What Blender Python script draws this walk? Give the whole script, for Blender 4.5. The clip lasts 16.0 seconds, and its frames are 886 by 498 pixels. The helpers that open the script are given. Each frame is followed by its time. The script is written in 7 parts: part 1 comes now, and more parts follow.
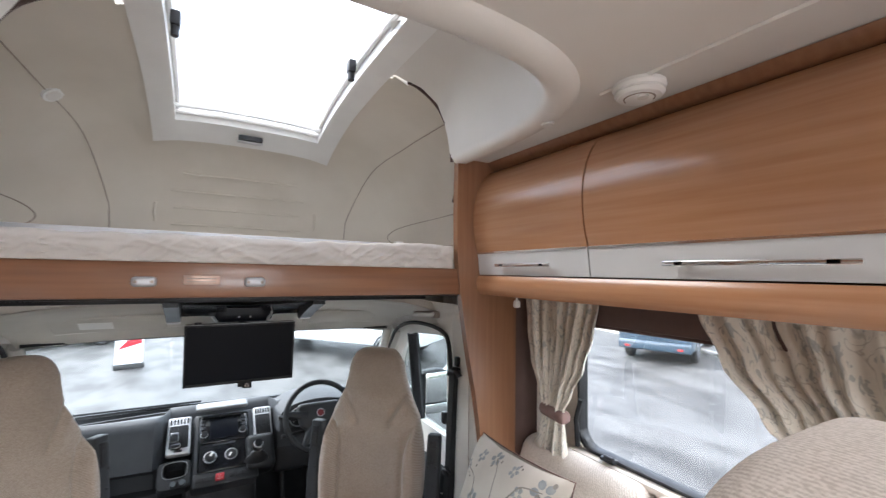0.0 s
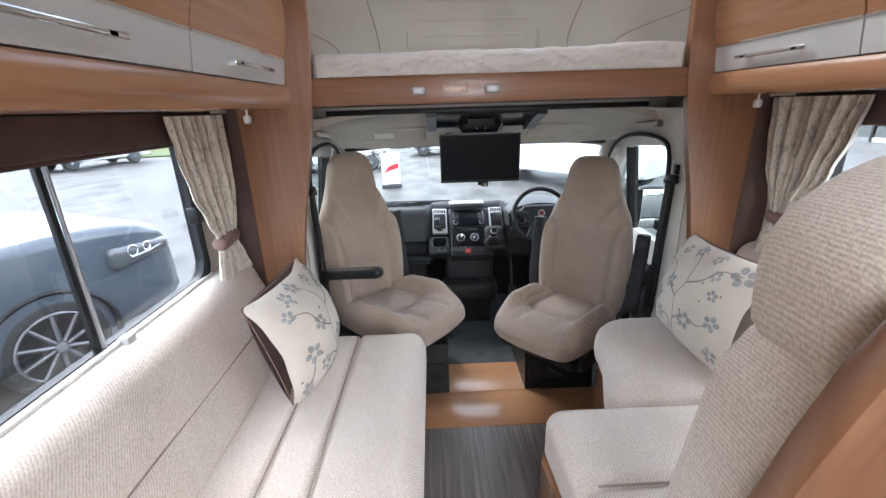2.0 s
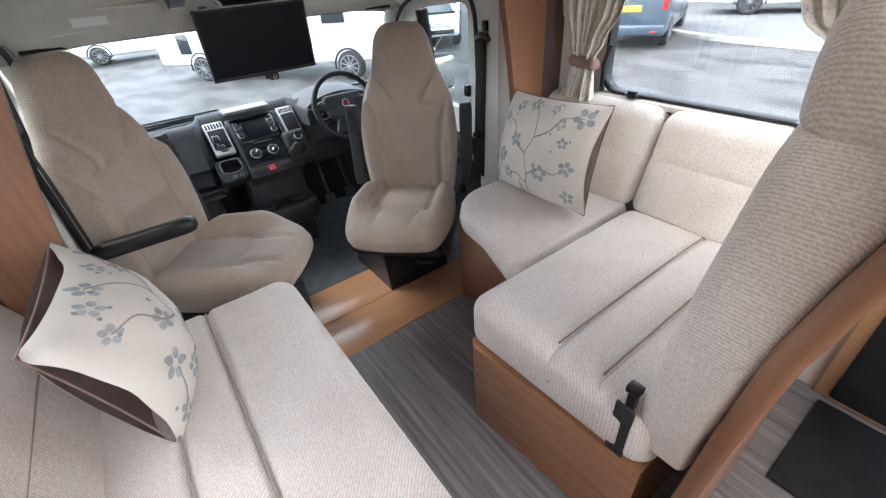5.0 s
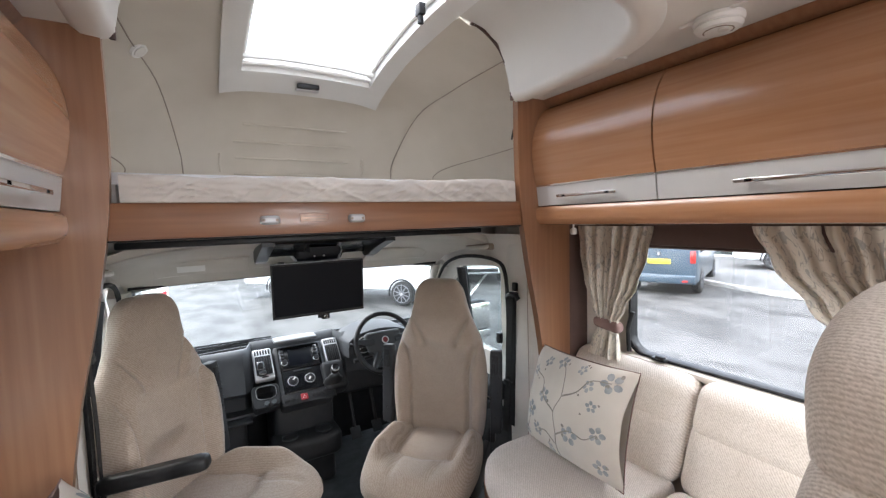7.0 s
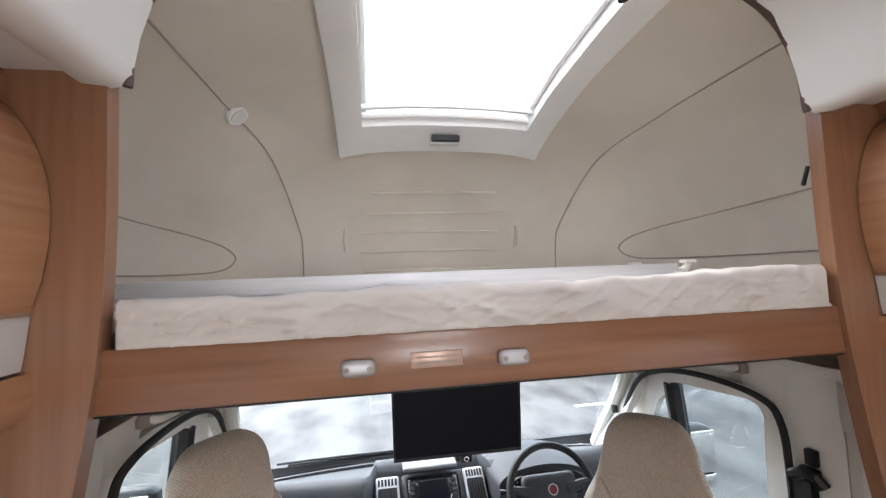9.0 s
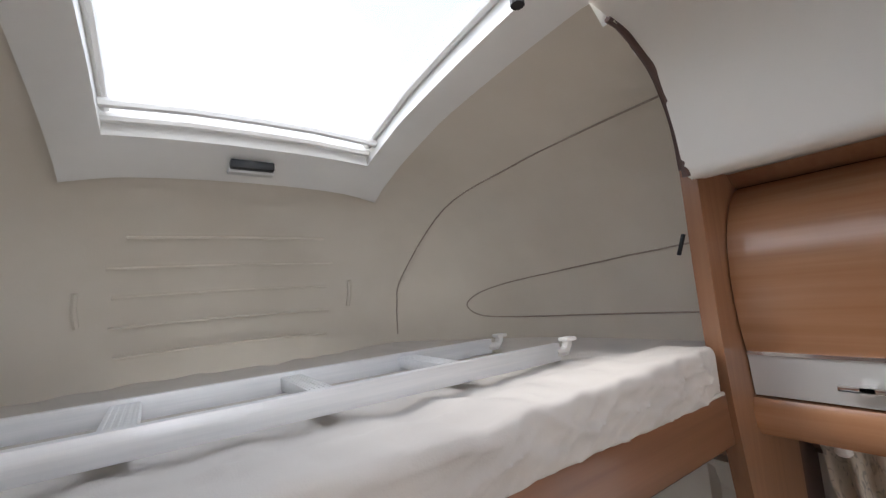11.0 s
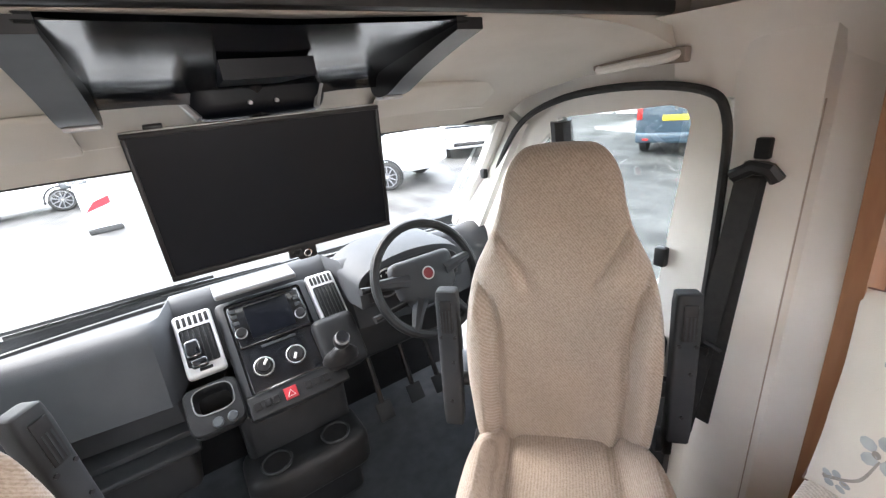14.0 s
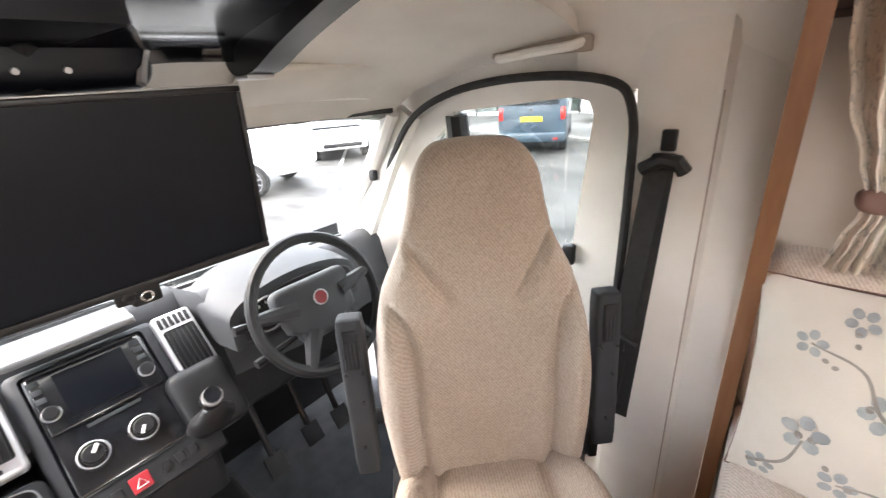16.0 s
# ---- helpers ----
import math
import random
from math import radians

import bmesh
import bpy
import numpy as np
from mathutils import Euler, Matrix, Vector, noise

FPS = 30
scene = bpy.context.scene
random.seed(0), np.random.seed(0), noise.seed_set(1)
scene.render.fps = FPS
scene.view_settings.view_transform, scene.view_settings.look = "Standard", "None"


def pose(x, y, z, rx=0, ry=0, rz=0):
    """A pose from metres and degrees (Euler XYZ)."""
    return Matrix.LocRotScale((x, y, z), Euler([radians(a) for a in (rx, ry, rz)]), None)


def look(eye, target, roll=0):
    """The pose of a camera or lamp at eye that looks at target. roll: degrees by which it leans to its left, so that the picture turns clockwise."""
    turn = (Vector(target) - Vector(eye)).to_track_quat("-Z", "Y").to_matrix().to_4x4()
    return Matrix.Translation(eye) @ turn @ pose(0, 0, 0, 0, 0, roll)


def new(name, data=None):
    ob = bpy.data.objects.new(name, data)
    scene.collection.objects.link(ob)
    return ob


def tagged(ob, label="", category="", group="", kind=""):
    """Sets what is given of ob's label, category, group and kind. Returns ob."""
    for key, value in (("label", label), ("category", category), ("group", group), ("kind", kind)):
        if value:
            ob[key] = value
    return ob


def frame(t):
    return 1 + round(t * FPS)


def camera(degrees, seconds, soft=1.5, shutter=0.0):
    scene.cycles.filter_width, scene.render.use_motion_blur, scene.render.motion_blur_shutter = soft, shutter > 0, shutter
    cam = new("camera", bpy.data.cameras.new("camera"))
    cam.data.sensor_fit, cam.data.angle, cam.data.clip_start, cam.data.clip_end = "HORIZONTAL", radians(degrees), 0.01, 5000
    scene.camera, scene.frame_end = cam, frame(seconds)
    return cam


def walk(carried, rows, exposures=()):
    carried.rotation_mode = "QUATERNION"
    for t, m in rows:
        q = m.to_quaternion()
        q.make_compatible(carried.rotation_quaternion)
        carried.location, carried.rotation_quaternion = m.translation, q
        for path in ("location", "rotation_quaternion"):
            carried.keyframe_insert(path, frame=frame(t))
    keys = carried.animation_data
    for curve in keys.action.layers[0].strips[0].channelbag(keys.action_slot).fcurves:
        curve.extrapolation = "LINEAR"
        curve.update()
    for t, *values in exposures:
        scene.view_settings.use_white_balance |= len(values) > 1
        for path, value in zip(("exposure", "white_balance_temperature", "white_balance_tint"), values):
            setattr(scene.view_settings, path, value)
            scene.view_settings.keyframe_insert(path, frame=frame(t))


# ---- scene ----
cam = camera(93.6, 16.0, soft=1.3, shutter=0.12)
EXPOSURES = [(0, 3.45, 6200, 11), (0.5, 3.45, 6200, 11), (1.0, 3.5, 6150, 11), (2.0, 3.38, 6100, 11), (3.0, 3.2, 6050, 11), (5.5, 3.45, 6150, 11), (6.0, 3.55, 6250, 12), (7.0, 3.45, 6350, 12), (8.0, 3.6, 6450, 13), (8.5, 3.7, 6400, 13),
             (10.8, 3.1, 6300, 11), (11.1, 3.15, 6300, 11), (11.5, 3.08, 6350, 12), (12.0, 3.5, 6600, 14), (12.5, 3.72, 6450, 14), (13.0, 3.87, 6600, 14), (13.5, 4.12, 6600, 14), (14.5, 4.27, 6700, 14), (15.4, 4.25, 6750, 14), (16.0, 4.47, 7000, 16)]
PATH = [
    (0, (-0.188, 0.966, 1.682), (0.814, 2.693, 1.796), 1.0),
    (0.5, (-0.199, 0.856, 1.676), (0.232, 2.806, 1.778), -0.5),
    (1, (-0.229, 0.733, 1.674), (-0.043, 2.724, 1.694), -0.1),
    (1.5, (-0.233, 0.693, 1.65), (-0.171, 2.681, 1.436), -1.3),
    (2, (-0.279, 0.676, 1.579), (-0.249, 2.568, 0.932), -1.8),
    (2.5, (-0.313, 0.656, 1.53), (-0.313, 2.381, 0.517), -3.5),
    (3, (-0.353, 0.64, 1.5), (-0.372, 2.219, 0.272), -5.3),
    (3.2, (-0.363, 0.656, 1.501), (-0.403, 2.206, 0.238), -6.1),
    (5.3, (-0.589, 1.032, 1.509), (0.441, 2.381, 0.452), -4.1),
    (5.5, (-0.577, 1.02, 1.513), (0.475, 2.412, 0.535), -3.6),
    (6, (-0.548, 0.992, 1.563), (0.516, 2.555, 0.908), -2.4),
    (6.5, (-0.551, 0.964, 1.61), (0.51, 2.627, 1.283), -1.7),
    (7, (-0.531, 0.967, 1.629), (0.472, 2.692, 1.485), -1.6),
    (7.5, (-0.402, 1.041, 1.64), (0.357, 2.886, 1.514), -1.4),
    (8, (-0.293, 1.165, 1.661), (0.216, 3.094, 1.52), -1.5),
    (8.5, (-0.286, 1.377, 1.698), (0.109, 3.338, 1.705), -1.3),
    (8.7, (-0.305, 1.502, 1.742), (0.037, 3.471, 1.813), -2.0),
    (10.8, (-0.227, 2.027, 1.945), (0.764, 3.746, 2.196), -4.4),
    (11, (-0.214, 2.038, 1.943), (0.916, 3.673, 2.162), -4.6),
    (11.5, (-0.168, 2.019, 1.871), (0.994, 3.643, 1.982), -5.2),
    (12, (-0.131, 1.987, 1.715), (0.887, 3.705, 1.613), -4.7),
    (12.5, (-0.128, 1.994, 1.6), (0.74, 3.723, 1.093), -1.8),
    (13, (-0.131, 2.009, 1.539), (0.619, 3.736, 0.865), -2.6),
    (13.5, (-0.174, 2.125, 1.492), (0.769, 3.754, 0.817), -5.0),
    (14, (-0.189, 2.28, 1.443), (0.805, 3.862, 0.729), -5.6),
    (14.5, (-0.167, 2.403, 1.422), (0.78, 4.02, 0.722), -6.1),
    (15, (-0.189, 2.496, 1.395), (0.803, 4.056, 0.631), -5.1),
    (15.5, (-0.206, 2.525, 1.391), (0.889, 4.0, 0.6), -5.0),
    (16, (-0.123, 2.458, 1.412), (1.294, 3.652, 0.66), -3.9),
]
walk(cam, [(t, look(eye, target, roll)) for t, eye, target, roll in PATH], exposures=EXPOSURES)

# ---- light ----
REAR_TOP, REAR_WALL = 2.2, 2.2
SUN_EL, SUN_AZ = 46.0, 321.0
world = bpy.data.worlds.new("sky_world")
scene.world = world
world.use_nodes = True
wn, wl = world.node_tree.nodes, world.node_tree.links
wn.clear()
w_out, w_bg, w_sky = wn.new("ShaderNodeOutputWorld"), wn.new("ShaderNodeBackground"), wn.new("ShaderNodeTexSky")
w_sky.sky_type, w_sky.sun_disc = "NISHITA", False
w_sky.sun_elevation, w_sky.sun_rotation = radians(SUN_EL), radians(SUN_AZ)
w_tc, w_noise, w_ramp, w_mix = wn.new("ShaderNodeTexCoord"), wn.new("ShaderNodeTexNoise"), wn.new("ShaderNodeValToRGB"), wn.new("ShaderNodeMix")
w_noise.inputs["Scale"].default_value, w_noise.inputs["Detail"].default_value = 2.6, 6.0
w_ramp.color_ramp.elements[0].position, w_ramp.color_ramp.elements[1].position = 0.42, 0.58
w_ramp.color_ramp.elements[0].color = (0.25, 0.25, 0.25, 1)
w_mix.data_type = "RGBA"
w_mix.inputs[7].default_value = (9.5, 9.6, 9.8, 1)
wl.new(w_tc.outputs["Generated"], w_noise.inputs["Vector"])
wl.new(w_noise.outputs["Fac"], w_ramp.inputs["Fac"])
wl.new(w_ramp.outputs["Color"], w_mix.inputs[0])
wl.new(w_sky.outputs["Color"], w_mix.inputs[6])
wl.new(w_mix.outputs[2], w_bg.inputs["Color"])
w_bg.inputs["Strength"].default_value = 0.14
wl.new(w_bg.outputs["Background"], w_out.inputs["Surface"])
sun = new("sun", bpy.data.lights.new("sun", "SUN"))
sun.data.energy, sun.data.angle, sun.data.color = 0.5, radians(28), (1.0, 0.96, 0.9)
sun.matrix_world = pose(0, 0, 20, 90 - SUN_EL, 0, 180 - SUN_AZ)

# Unseen fill lamps added behind the walk, in invented roof and wall openings.
for nm, sx, sy, power, m in (("rear_roof_fill", 0.7, 0.7, REAR_TOP, pose(0, -0.15, 2.22)), ("rear_wall_fill", 1.1, 0.62, REAR_WALL, pose(0, -1.62, 1.35, 90, 0, 0))):
    day = new(nm, bpy.data.lights.new(nm, "AREA"))
    day.data.shape, day.data.size, day.data.size_y, day.data.energy, day.data.color = "RECTANGLE", sx, sy, power, (0.98, 0.99, 1.0)
    day.matrix_world = m


# ---- materials ----
def material(name, color, rough=0.6, metal=0.0, second=None, scale=8.0, stretch=(1, 1, 1), bump=0.0, bump_scale=60.0, detail=4.0,
             low=0.35, high=0.65, coat=0.0, spec=0.5, sheen=0.0):
    m = bpy.data.materials.new(name)
    m.use_nodes = True
    n, k = m.node_tree.nodes, m.node_tree.links
    b = n["Principled BSDF"]
    b.inputs["Roughness"].default_value, b.inputs["Metallic"].default_value = rough, metal
    b.inputs["Coat Weight"].default_value, b.inputs["Specular IOR Level"].default_value = coat, spec
    b.inputs["Coat Roughness"].default_value, b.inputs["Sheen Weight"].default_value = 0.18, sheen
    tc, mp = n.new("ShaderNodeTexCoord"), n.new("ShaderNodeMapping")
    mp.inputs["Scale"].default_value = stretch
    k.new(tc.outputs["Object"], mp.inputs["Vector"])
    b.inputs["Base Color"].default_value = (*color, 1)
    if second:
        t, r = n.new("ShaderNodeTexNoise"), n.new("ShaderNodeValToRGB")
        t.inputs["Scale"].default_value, t.inputs["Detail"].default_value = scale, detail
        r.color_ramp.elements[0].position, r.color_ramp.elements[1].position = low, high
        r.color_ramp.elements[0].color, r.color_ramp.elements[1].color = (*color, 1), (*second, 1)
        k.new(mp.outputs["Vector"], t.inputs["Vector"])
        k.new(t.outputs["Fac"], r.inputs["Fac"])
        k.new(r.outputs["Color"], b.inputs["Base Color"])
    if bump:
        t, u = n.new("ShaderNodeTexNoise"), n.new("ShaderNodeBump")
        t.inputs["Scale"].default_value = bump_scale
        u.inputs["Strength"].default_value, u.inputs["Distance"].default_value = bump, 0.002
        k.new(mp.outputs["Vector"], t.inputs["Vector"])
        k.new(t.outputs["Fac"], u.inputs["Height"])
        k.new(u.outputs["Normal"], b.inputs["Normal"])
    return m


def weave(name, color, second, pitch, turn=(0, 0, 40), depth=0.5, cord=(0, 0, 40), axis="X", cord_pitch=0.006):
    """Upholstery: slubbed diagonal yarns of the given pitch in metres, mottled at a larger scale."""
    m = material(name, color, 0.9, sheen=0.25, second=second, scale=5.0, low=0.3, high=0.7)
    n, k = m.node_tree.nodes, m.node_tree.links
    b = n["Principled BSDF"]
    tc = n.new("ShaderNodeTexCoord")
    yarns = []
    for a, st in (((turn[0], turn[1], turn[2]), (1.0, 0.28, 0.28)), ((turn[0] + 20, turn[1] + 15, turn[2] + 85), (0.9, 0.4, 0.4))):
        rot, sc, t = n.new("ShaderNodeMapping"), n.new("ShaderNodeMapping"), n.new("ShaderNodeTexNoise")
        rot.inputs["Rotation"].default_value = [radians(v) for v in a]
        sc.inputs["Scale"].default_value = st
        t.inputs["Scale"].default_value, t.inputs["Detail"].default_value = 1.0 / pitch, 1.0
        k.new(tc.outputs["Object"], rot.inputs["Vector"])
        k.new(rot.outputs["Vector"], sc.inputs["Vector"])
        k.new(sc.outputs["Vector"], t.inputs["Vector"])
        yarns.append(t.outputs["Fac"])
    both, ramp, mix, u = n.new("ShaderNodeMath"), n.new("ShaderNodeValToRGB"), n.new("ShaderNodeMix"), n.new("ShaderNodeBump")
    both.operation = "ADD"
    k.new(yarns[0], both.inputs[0])
    k.new(yarns[1], both.inputs[1])
    half = n.new("ShaderNodeMath")
    half.operation = "MULTIPLY"
    half.inputs[1].default_value = 0.5
    k.new(both.outputs[0], half.inputs[0])
    cmap, wave, blend = n.new("ShaderNodeMapping"), n.new("ShaderNodeTexWave"), n.new("ShaderNodeMath")
    cmap.inputs["Rotation"].default_value = [radians(v) for v in cord]
    wave.bands_direction = axis
    wave.inputs["Scale"].default_value, wave.inputs["Distortion"].default_value = 0.314 / cord_pitch, 0.5
    wave.inputs["Detail"].default_value, wave.inputs["Detail Scale"].default_value = 1.0, 3.0
    k.new(tc.outputs["Object"], cmap.inputs["Vector"])
    k.new(cmap.outputs["Vector"], wave.inputs["Vector"])
    blend.operation = "MULTIPLY_ADD"
    blend.inputs[1].default_value = 0.20
    k.new(wave.outputs["Fac"], blend.inputs[0])
    k.new(half.outputs[0], blend.inputs[2])
    half = blend
    ramp.color_ramp.elements[0].position, ramp.color_ramp.elements[1].position = 0.45, 0.72
    ramp.color_ramp.elements[0].color, ramp.color_ramp.elements[1].color = (0.76, 0.73, 0.69, 1), (1.05, 1.04, 1.03, 1)
    k.new(half.outputs[0], ramp.inputs["Fac"])
    link = [l for l in k if l.to_socket == b.inputs["Base Color"]][0].from_socket
    mix.data_type, mix.blend_type = "RGBA", "MULTIPLY"
    mix.inputs[0].default_value = 1.0
    k.new(link, mix.inputs[6])
    k.new(ramp.outputs["Color"], mix.inputs[7])
    k.new(mix.outputs[2], b.inputs["Base Color"])
    u.inputs["Strength"].default_value, u.inputs["Distance"].default_value = depth, 0.002
    k.new(half.outputs[0], u.inputs["Height"])
    k.new(u.outputs["Normal"], b.inputs["Normal"])
    return m


def glass(name, tint=(1, 1, 1), gloss=0.06):
    m = bpy.data.materials.new(name)
    m.use_nodes = True
    n, k = m.node_tree.nodes, m.node_tree.links
    n.clear()
    o, mix, t, g = (n.new("ShaderNode" + x) for x in ("OutputMaterial", "MixShader", "BsdfTransparent", "BsdfGlossy"))
    t.inputs["Color"].default_value, g.inputs["Roughness"].default_value = (*tint, 1), 0.02
    mix.inputs["Fac"].default_value = gloss
    k.new(t.outputs[0], mix.inputs[1])
    k.new(g.outputs[0], mix.inputs[2])
    k.new(mix.outputs[0], o.inputs["Surface"])
    return m


def wood(name, a, b, along, rough=0.32):
    """Pear-wood foil, its grain running along the given axis."""
    st = [55.0, 55.0, 55.0]
    st["xyz".index(along)] = 2.2
    m = material(name, a, rough, second=b, scale=1.0, stretch=st, detail=7.0, low=0.18, high=0.88, coat=0.45, bump=0.08, bump_scale=3.0)
    return m


# Same pear wood: locker sheen lifts the along tone, mattress shade darkens across.
WOOD_Y_LIT = wood("pear_wood_along_lit", (0.33, 0.15, 0.07), (0.47, 0.25, 0.132), "y", 0.26)
WOOD_X_SHADED = wood("pear_wood_across_shaded", (0.18, 0.074, 0.034), (0.29, 0.135, 0.066), "x")
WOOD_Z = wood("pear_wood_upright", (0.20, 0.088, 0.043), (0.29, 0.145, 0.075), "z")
WOOD_EDGE = wood("beech_edge", (0.45, 0.26, 0.13), (0.55, 0.34, 0.19), "y", 0.35)
WOOD_FLOOR = wood("laminate_step", (0.36, 0.18, 0.085), (0.46, 0.25, 0.13), "x", 0.3)
SLAT_WOOD = wood("raw_birch", (0.55, 0.42, 0.28), (0.66, 0.53, 0.37), "y", 0.6)
VINYL = material("vinyl_floor", (0.095, 0.085, 0.08), 0.42, second=(0.25, 0.232, 0.222), scale=1.0, stretch=(60, 2.2, 60), detail=6.0, low=0.3, high=0.75, bump=0.1, bump_scale=2.0)
FABRIC = weave("cream_cord_fabric", (0.64, 0.575, 0.525), (0.71, 0.65, 0.60), 0.0022, (0, 0, 35), 0.7, (0, 0, 40), "X", 0.007)
FABRIC_UP = weave("cream_cord_fabric_upright", (0.63, 0.57, 0.51), (0.71, 0.65, 0.59), 0.0024, (35, 20, 45), 0.8, (40, 0, 0), "Y", 0.007)
FABRIC_TALL = weave("cream_twill_tall_back", (0.63, 0.57, 0.51), (0.71, 0.65, 0.59), 0.0024, (35, 20, 45), 0.7, (0, 38, 0), "X", 0.0052)
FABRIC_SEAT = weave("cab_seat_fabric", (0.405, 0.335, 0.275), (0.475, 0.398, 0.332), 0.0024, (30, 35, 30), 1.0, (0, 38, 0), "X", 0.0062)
PIPING = material("seam_thread", (0.30, 0.25, 0.21), 0.9)
SEAM = material("cream_seam_thread", (0.35, 0.295, 0.245), 0.9, second=(0.41, 0.35, 0.295), scale=40.0)
BRONZE = material("bronze_plate", (0.36, 0.25, 0.20), 0.4, metal=0.9, second=(0.48, 0.35, 0.29), scale=20.0)
HEADLINER = material("cream_moulding", (0.63, 0.575, 0.49), 0.7, second=(0.69, 0.635, 0.55), scale=3.0, bump=0.15, bump_scale=220.0)
CEILING = material("cream_ceiling_board", (0.70, 0.675, 0.63), 0.55, second=(0.74, 0.715, 0.67), scale=2.0, bump=0.08, bump_scale=250.0)
WHITE_ABS = material("white_abs", (0.78, 0.77, 0.74), 0.4, second=(0.82, 0.81, 0.78), scale=6.0, bump=0.05, bump_scale=300.0)
CAB_TRIM = material("cab_grey_trim", (0.70, 0.675, 0.63), 0.6, second=(0.76, 0.735, 0.69), scale=5.0, bump=0.12, bump_scale=260.0)
CAB_CLOTH = material("cab_headliner_cloth", (0.56, 0.53, 0.48), 0.9, second=(0.61, 0.58, 0.53), scale=6.0, bump=0.2, bump_scale=300.0)
DASH = material("dash_grey_plastic", (0.030, 0.033, 0.037), 0.62, spec=0.32, second=(0.038, 0.04, 0.044), scale=10.0, bump=0.25, bump_scale=350.0)
COVER = material("grey_tray_cover", (0.12, 0.123, 0.126), 0.55, second=(0.15, 0.153, 0.156), scale=8.0)
DASH_DARK = material("dash_dark_plastic", (0.010, 0.011, 0.012), 0.5, spec=0.3, second=(0.018, 0.019, 0.021), scale=12.0, bump=0.2, bump_scale=350.0)
BLACK = material("black_plastic", (0.010, 0.010, 0.011), 0.38, spec=0.32, second=(0.02, 0.02, 0.021), scale=20.0)
BLACK_GLOSS = material("black_gloss", (0.008, 0.009, 0.011), 0.14, coat=0.6)
RUBBER = material("black_rubber", (0.02, 0.02, 0.02), 0.8, second=(0.03, 0.03, 0.03), scale=30.0)
SILVER = material("silver_lacquer", (0.62, 0.62, 0.61), 0.42, metal=0.25, second=(0.66, 0.66, 0.65), scale=4.0)
SATIN = material("satin_dash_silver", (0.45, 0.455, 0.465), 0.42, metal=0.5, second=(0.50, 0.50, 0.51), scale=9.0)
CHROME = material("chrome", (0.8, 0.8, 0.8), 0.12, metal=1.0)
ALU = material("brushed_aluminium", (0.76, 0.775, 0.79), 0.36, metal=0.35, second=(0.82, 0.83, 0.84), scale=3.0, stretch=(2, 60, 60))
SHEET = material("cotton_sheet", (0.54, 0.505, 0.47), 0.95, second=(0.61, 0.575, 0.535), scale=4.0, bump=0.2, bump_scale=400.0, sheen=0.2)
PRINT = material("grey_print", (0.24, 0.22, 0.195), 0.95, second=(0.33, 0.30, 0.265), scale=20.0)
PRINT_BLUE = material("slate_print", (0.27, 0.29, 0.30), 0.95, second=(0.40, 0.41, 0.41), scale=25.0)
MAUVE = material("mauve_velvet", (0.17, 0.10, 0.085), 0.9, second=(0.21, 0.13, 0.11), scale=12.0, sheen=0.1)
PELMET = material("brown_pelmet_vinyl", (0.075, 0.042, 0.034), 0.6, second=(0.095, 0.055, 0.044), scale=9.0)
WALL = material("cream_wallboard", (0.60, 0.54, 0.47), 0.7, second=(0.65, 0.59, 0.52), scale=4.0, bump=0.1, bump_scale=200.0)
BELT = material("belt_webbing", (0.012, 0.012, 0.013), 0.75, bump=0.4, bump_scale=500.0, second=(0.02, 0.02, 0.02), scale=60.0)
DEEP_RED = material("deep_red_enamel", (0.16, 0.01, 0.015), 0.3, coat=0.4)
RED = material("red_plastic", (0.34, 0.015, 0.025), 0.45)
SCREEN = material("dark_screen", (0.004, 0.005, 0.008), 0.35, spec=0.16)
MAT_GREY = material("cab_floor_mat", (0.035, 0.042, 0.047), 0.85, second=(0.055, 0.062, 0.068), scale=14.0, bump=0.4, bump_scale=300.0)
# Tints are set this dark to dim the bright outdoors behind the panes.
GLASS = glass("dimmed_glass", (0.58, 0.615, 0.61))
TINTED = glass("tinted_acrylic", (0.70, 0.72, 0.73), 0.05)
DIMMED_SIDE = glass("dimmed_side_acrylic", (0.83, 0.84, 0.84), 0.05)
ACRYLIC = glass("dimmed_acrylic", (0.24, 0.245, 0.25), 0.04)
ASPHALT = material("wet_asphalt", (0.036, 0.035, 0.034), 0.6, second=(0.092, 0.09, 0.087), scale=1.6, stretch=(1, 0.5, 1), detail=11.0, low=0.34, high=0.6, bump=0.4, bump_scale=40.0, spec=0.22)
WHITE_LINE = material("road_paint", (0.75, 0.75, 0.73), 0.6, second=(0.6, 0.6, 0.58), scale=6.0)


# ---- mesh tools ----
def part(name, bm, mat, parent=None, label="", smooth=35.0):
    """Links a bmesh as one mesh object, shaded smooth below the given angle."""
    bmesh.ops.recalc_face_normals(bm, faces=bm.faces)
    for f in bm.faces:
        f.smooth = True
    for e in bm.edges:
        if len(e.link_faces) == 2 and e.calc_face_angle(0.0) > radians(smooth):
            e.smooth = False
    me = bpy.data.meshes.new(name)
    bm.to_mesh(me)
    bm.free()
    me.materials.append(mat)
    ob = new(name, me)
    if parent:
        ob.parent = parent
    if label:
        ob["label"] = label
    return ob


def thing(name, label, category, m=None, group="", kind=""):
    ob = new(name)
    ob.empty_display_size = 0.05
    if m is not None:
        ob.matrix_world = m
    return tagged(ob, label, category, group, kind)


def moved(bm, m):
    bmesh.ops.transform(bm, matrix=m, verts=bm.verts)
    return bm


def merged(*parts):
    """Joins several bmeshes of one rigid part."""
    me = bpy.data.meshes.new("tmp")
    out = bmesh.new()
    for b in parts:
        b.to_mesh(me)
        b.free()
        out.from_mesh(me)
    bpy.data.meshes.remove(me)
    return out


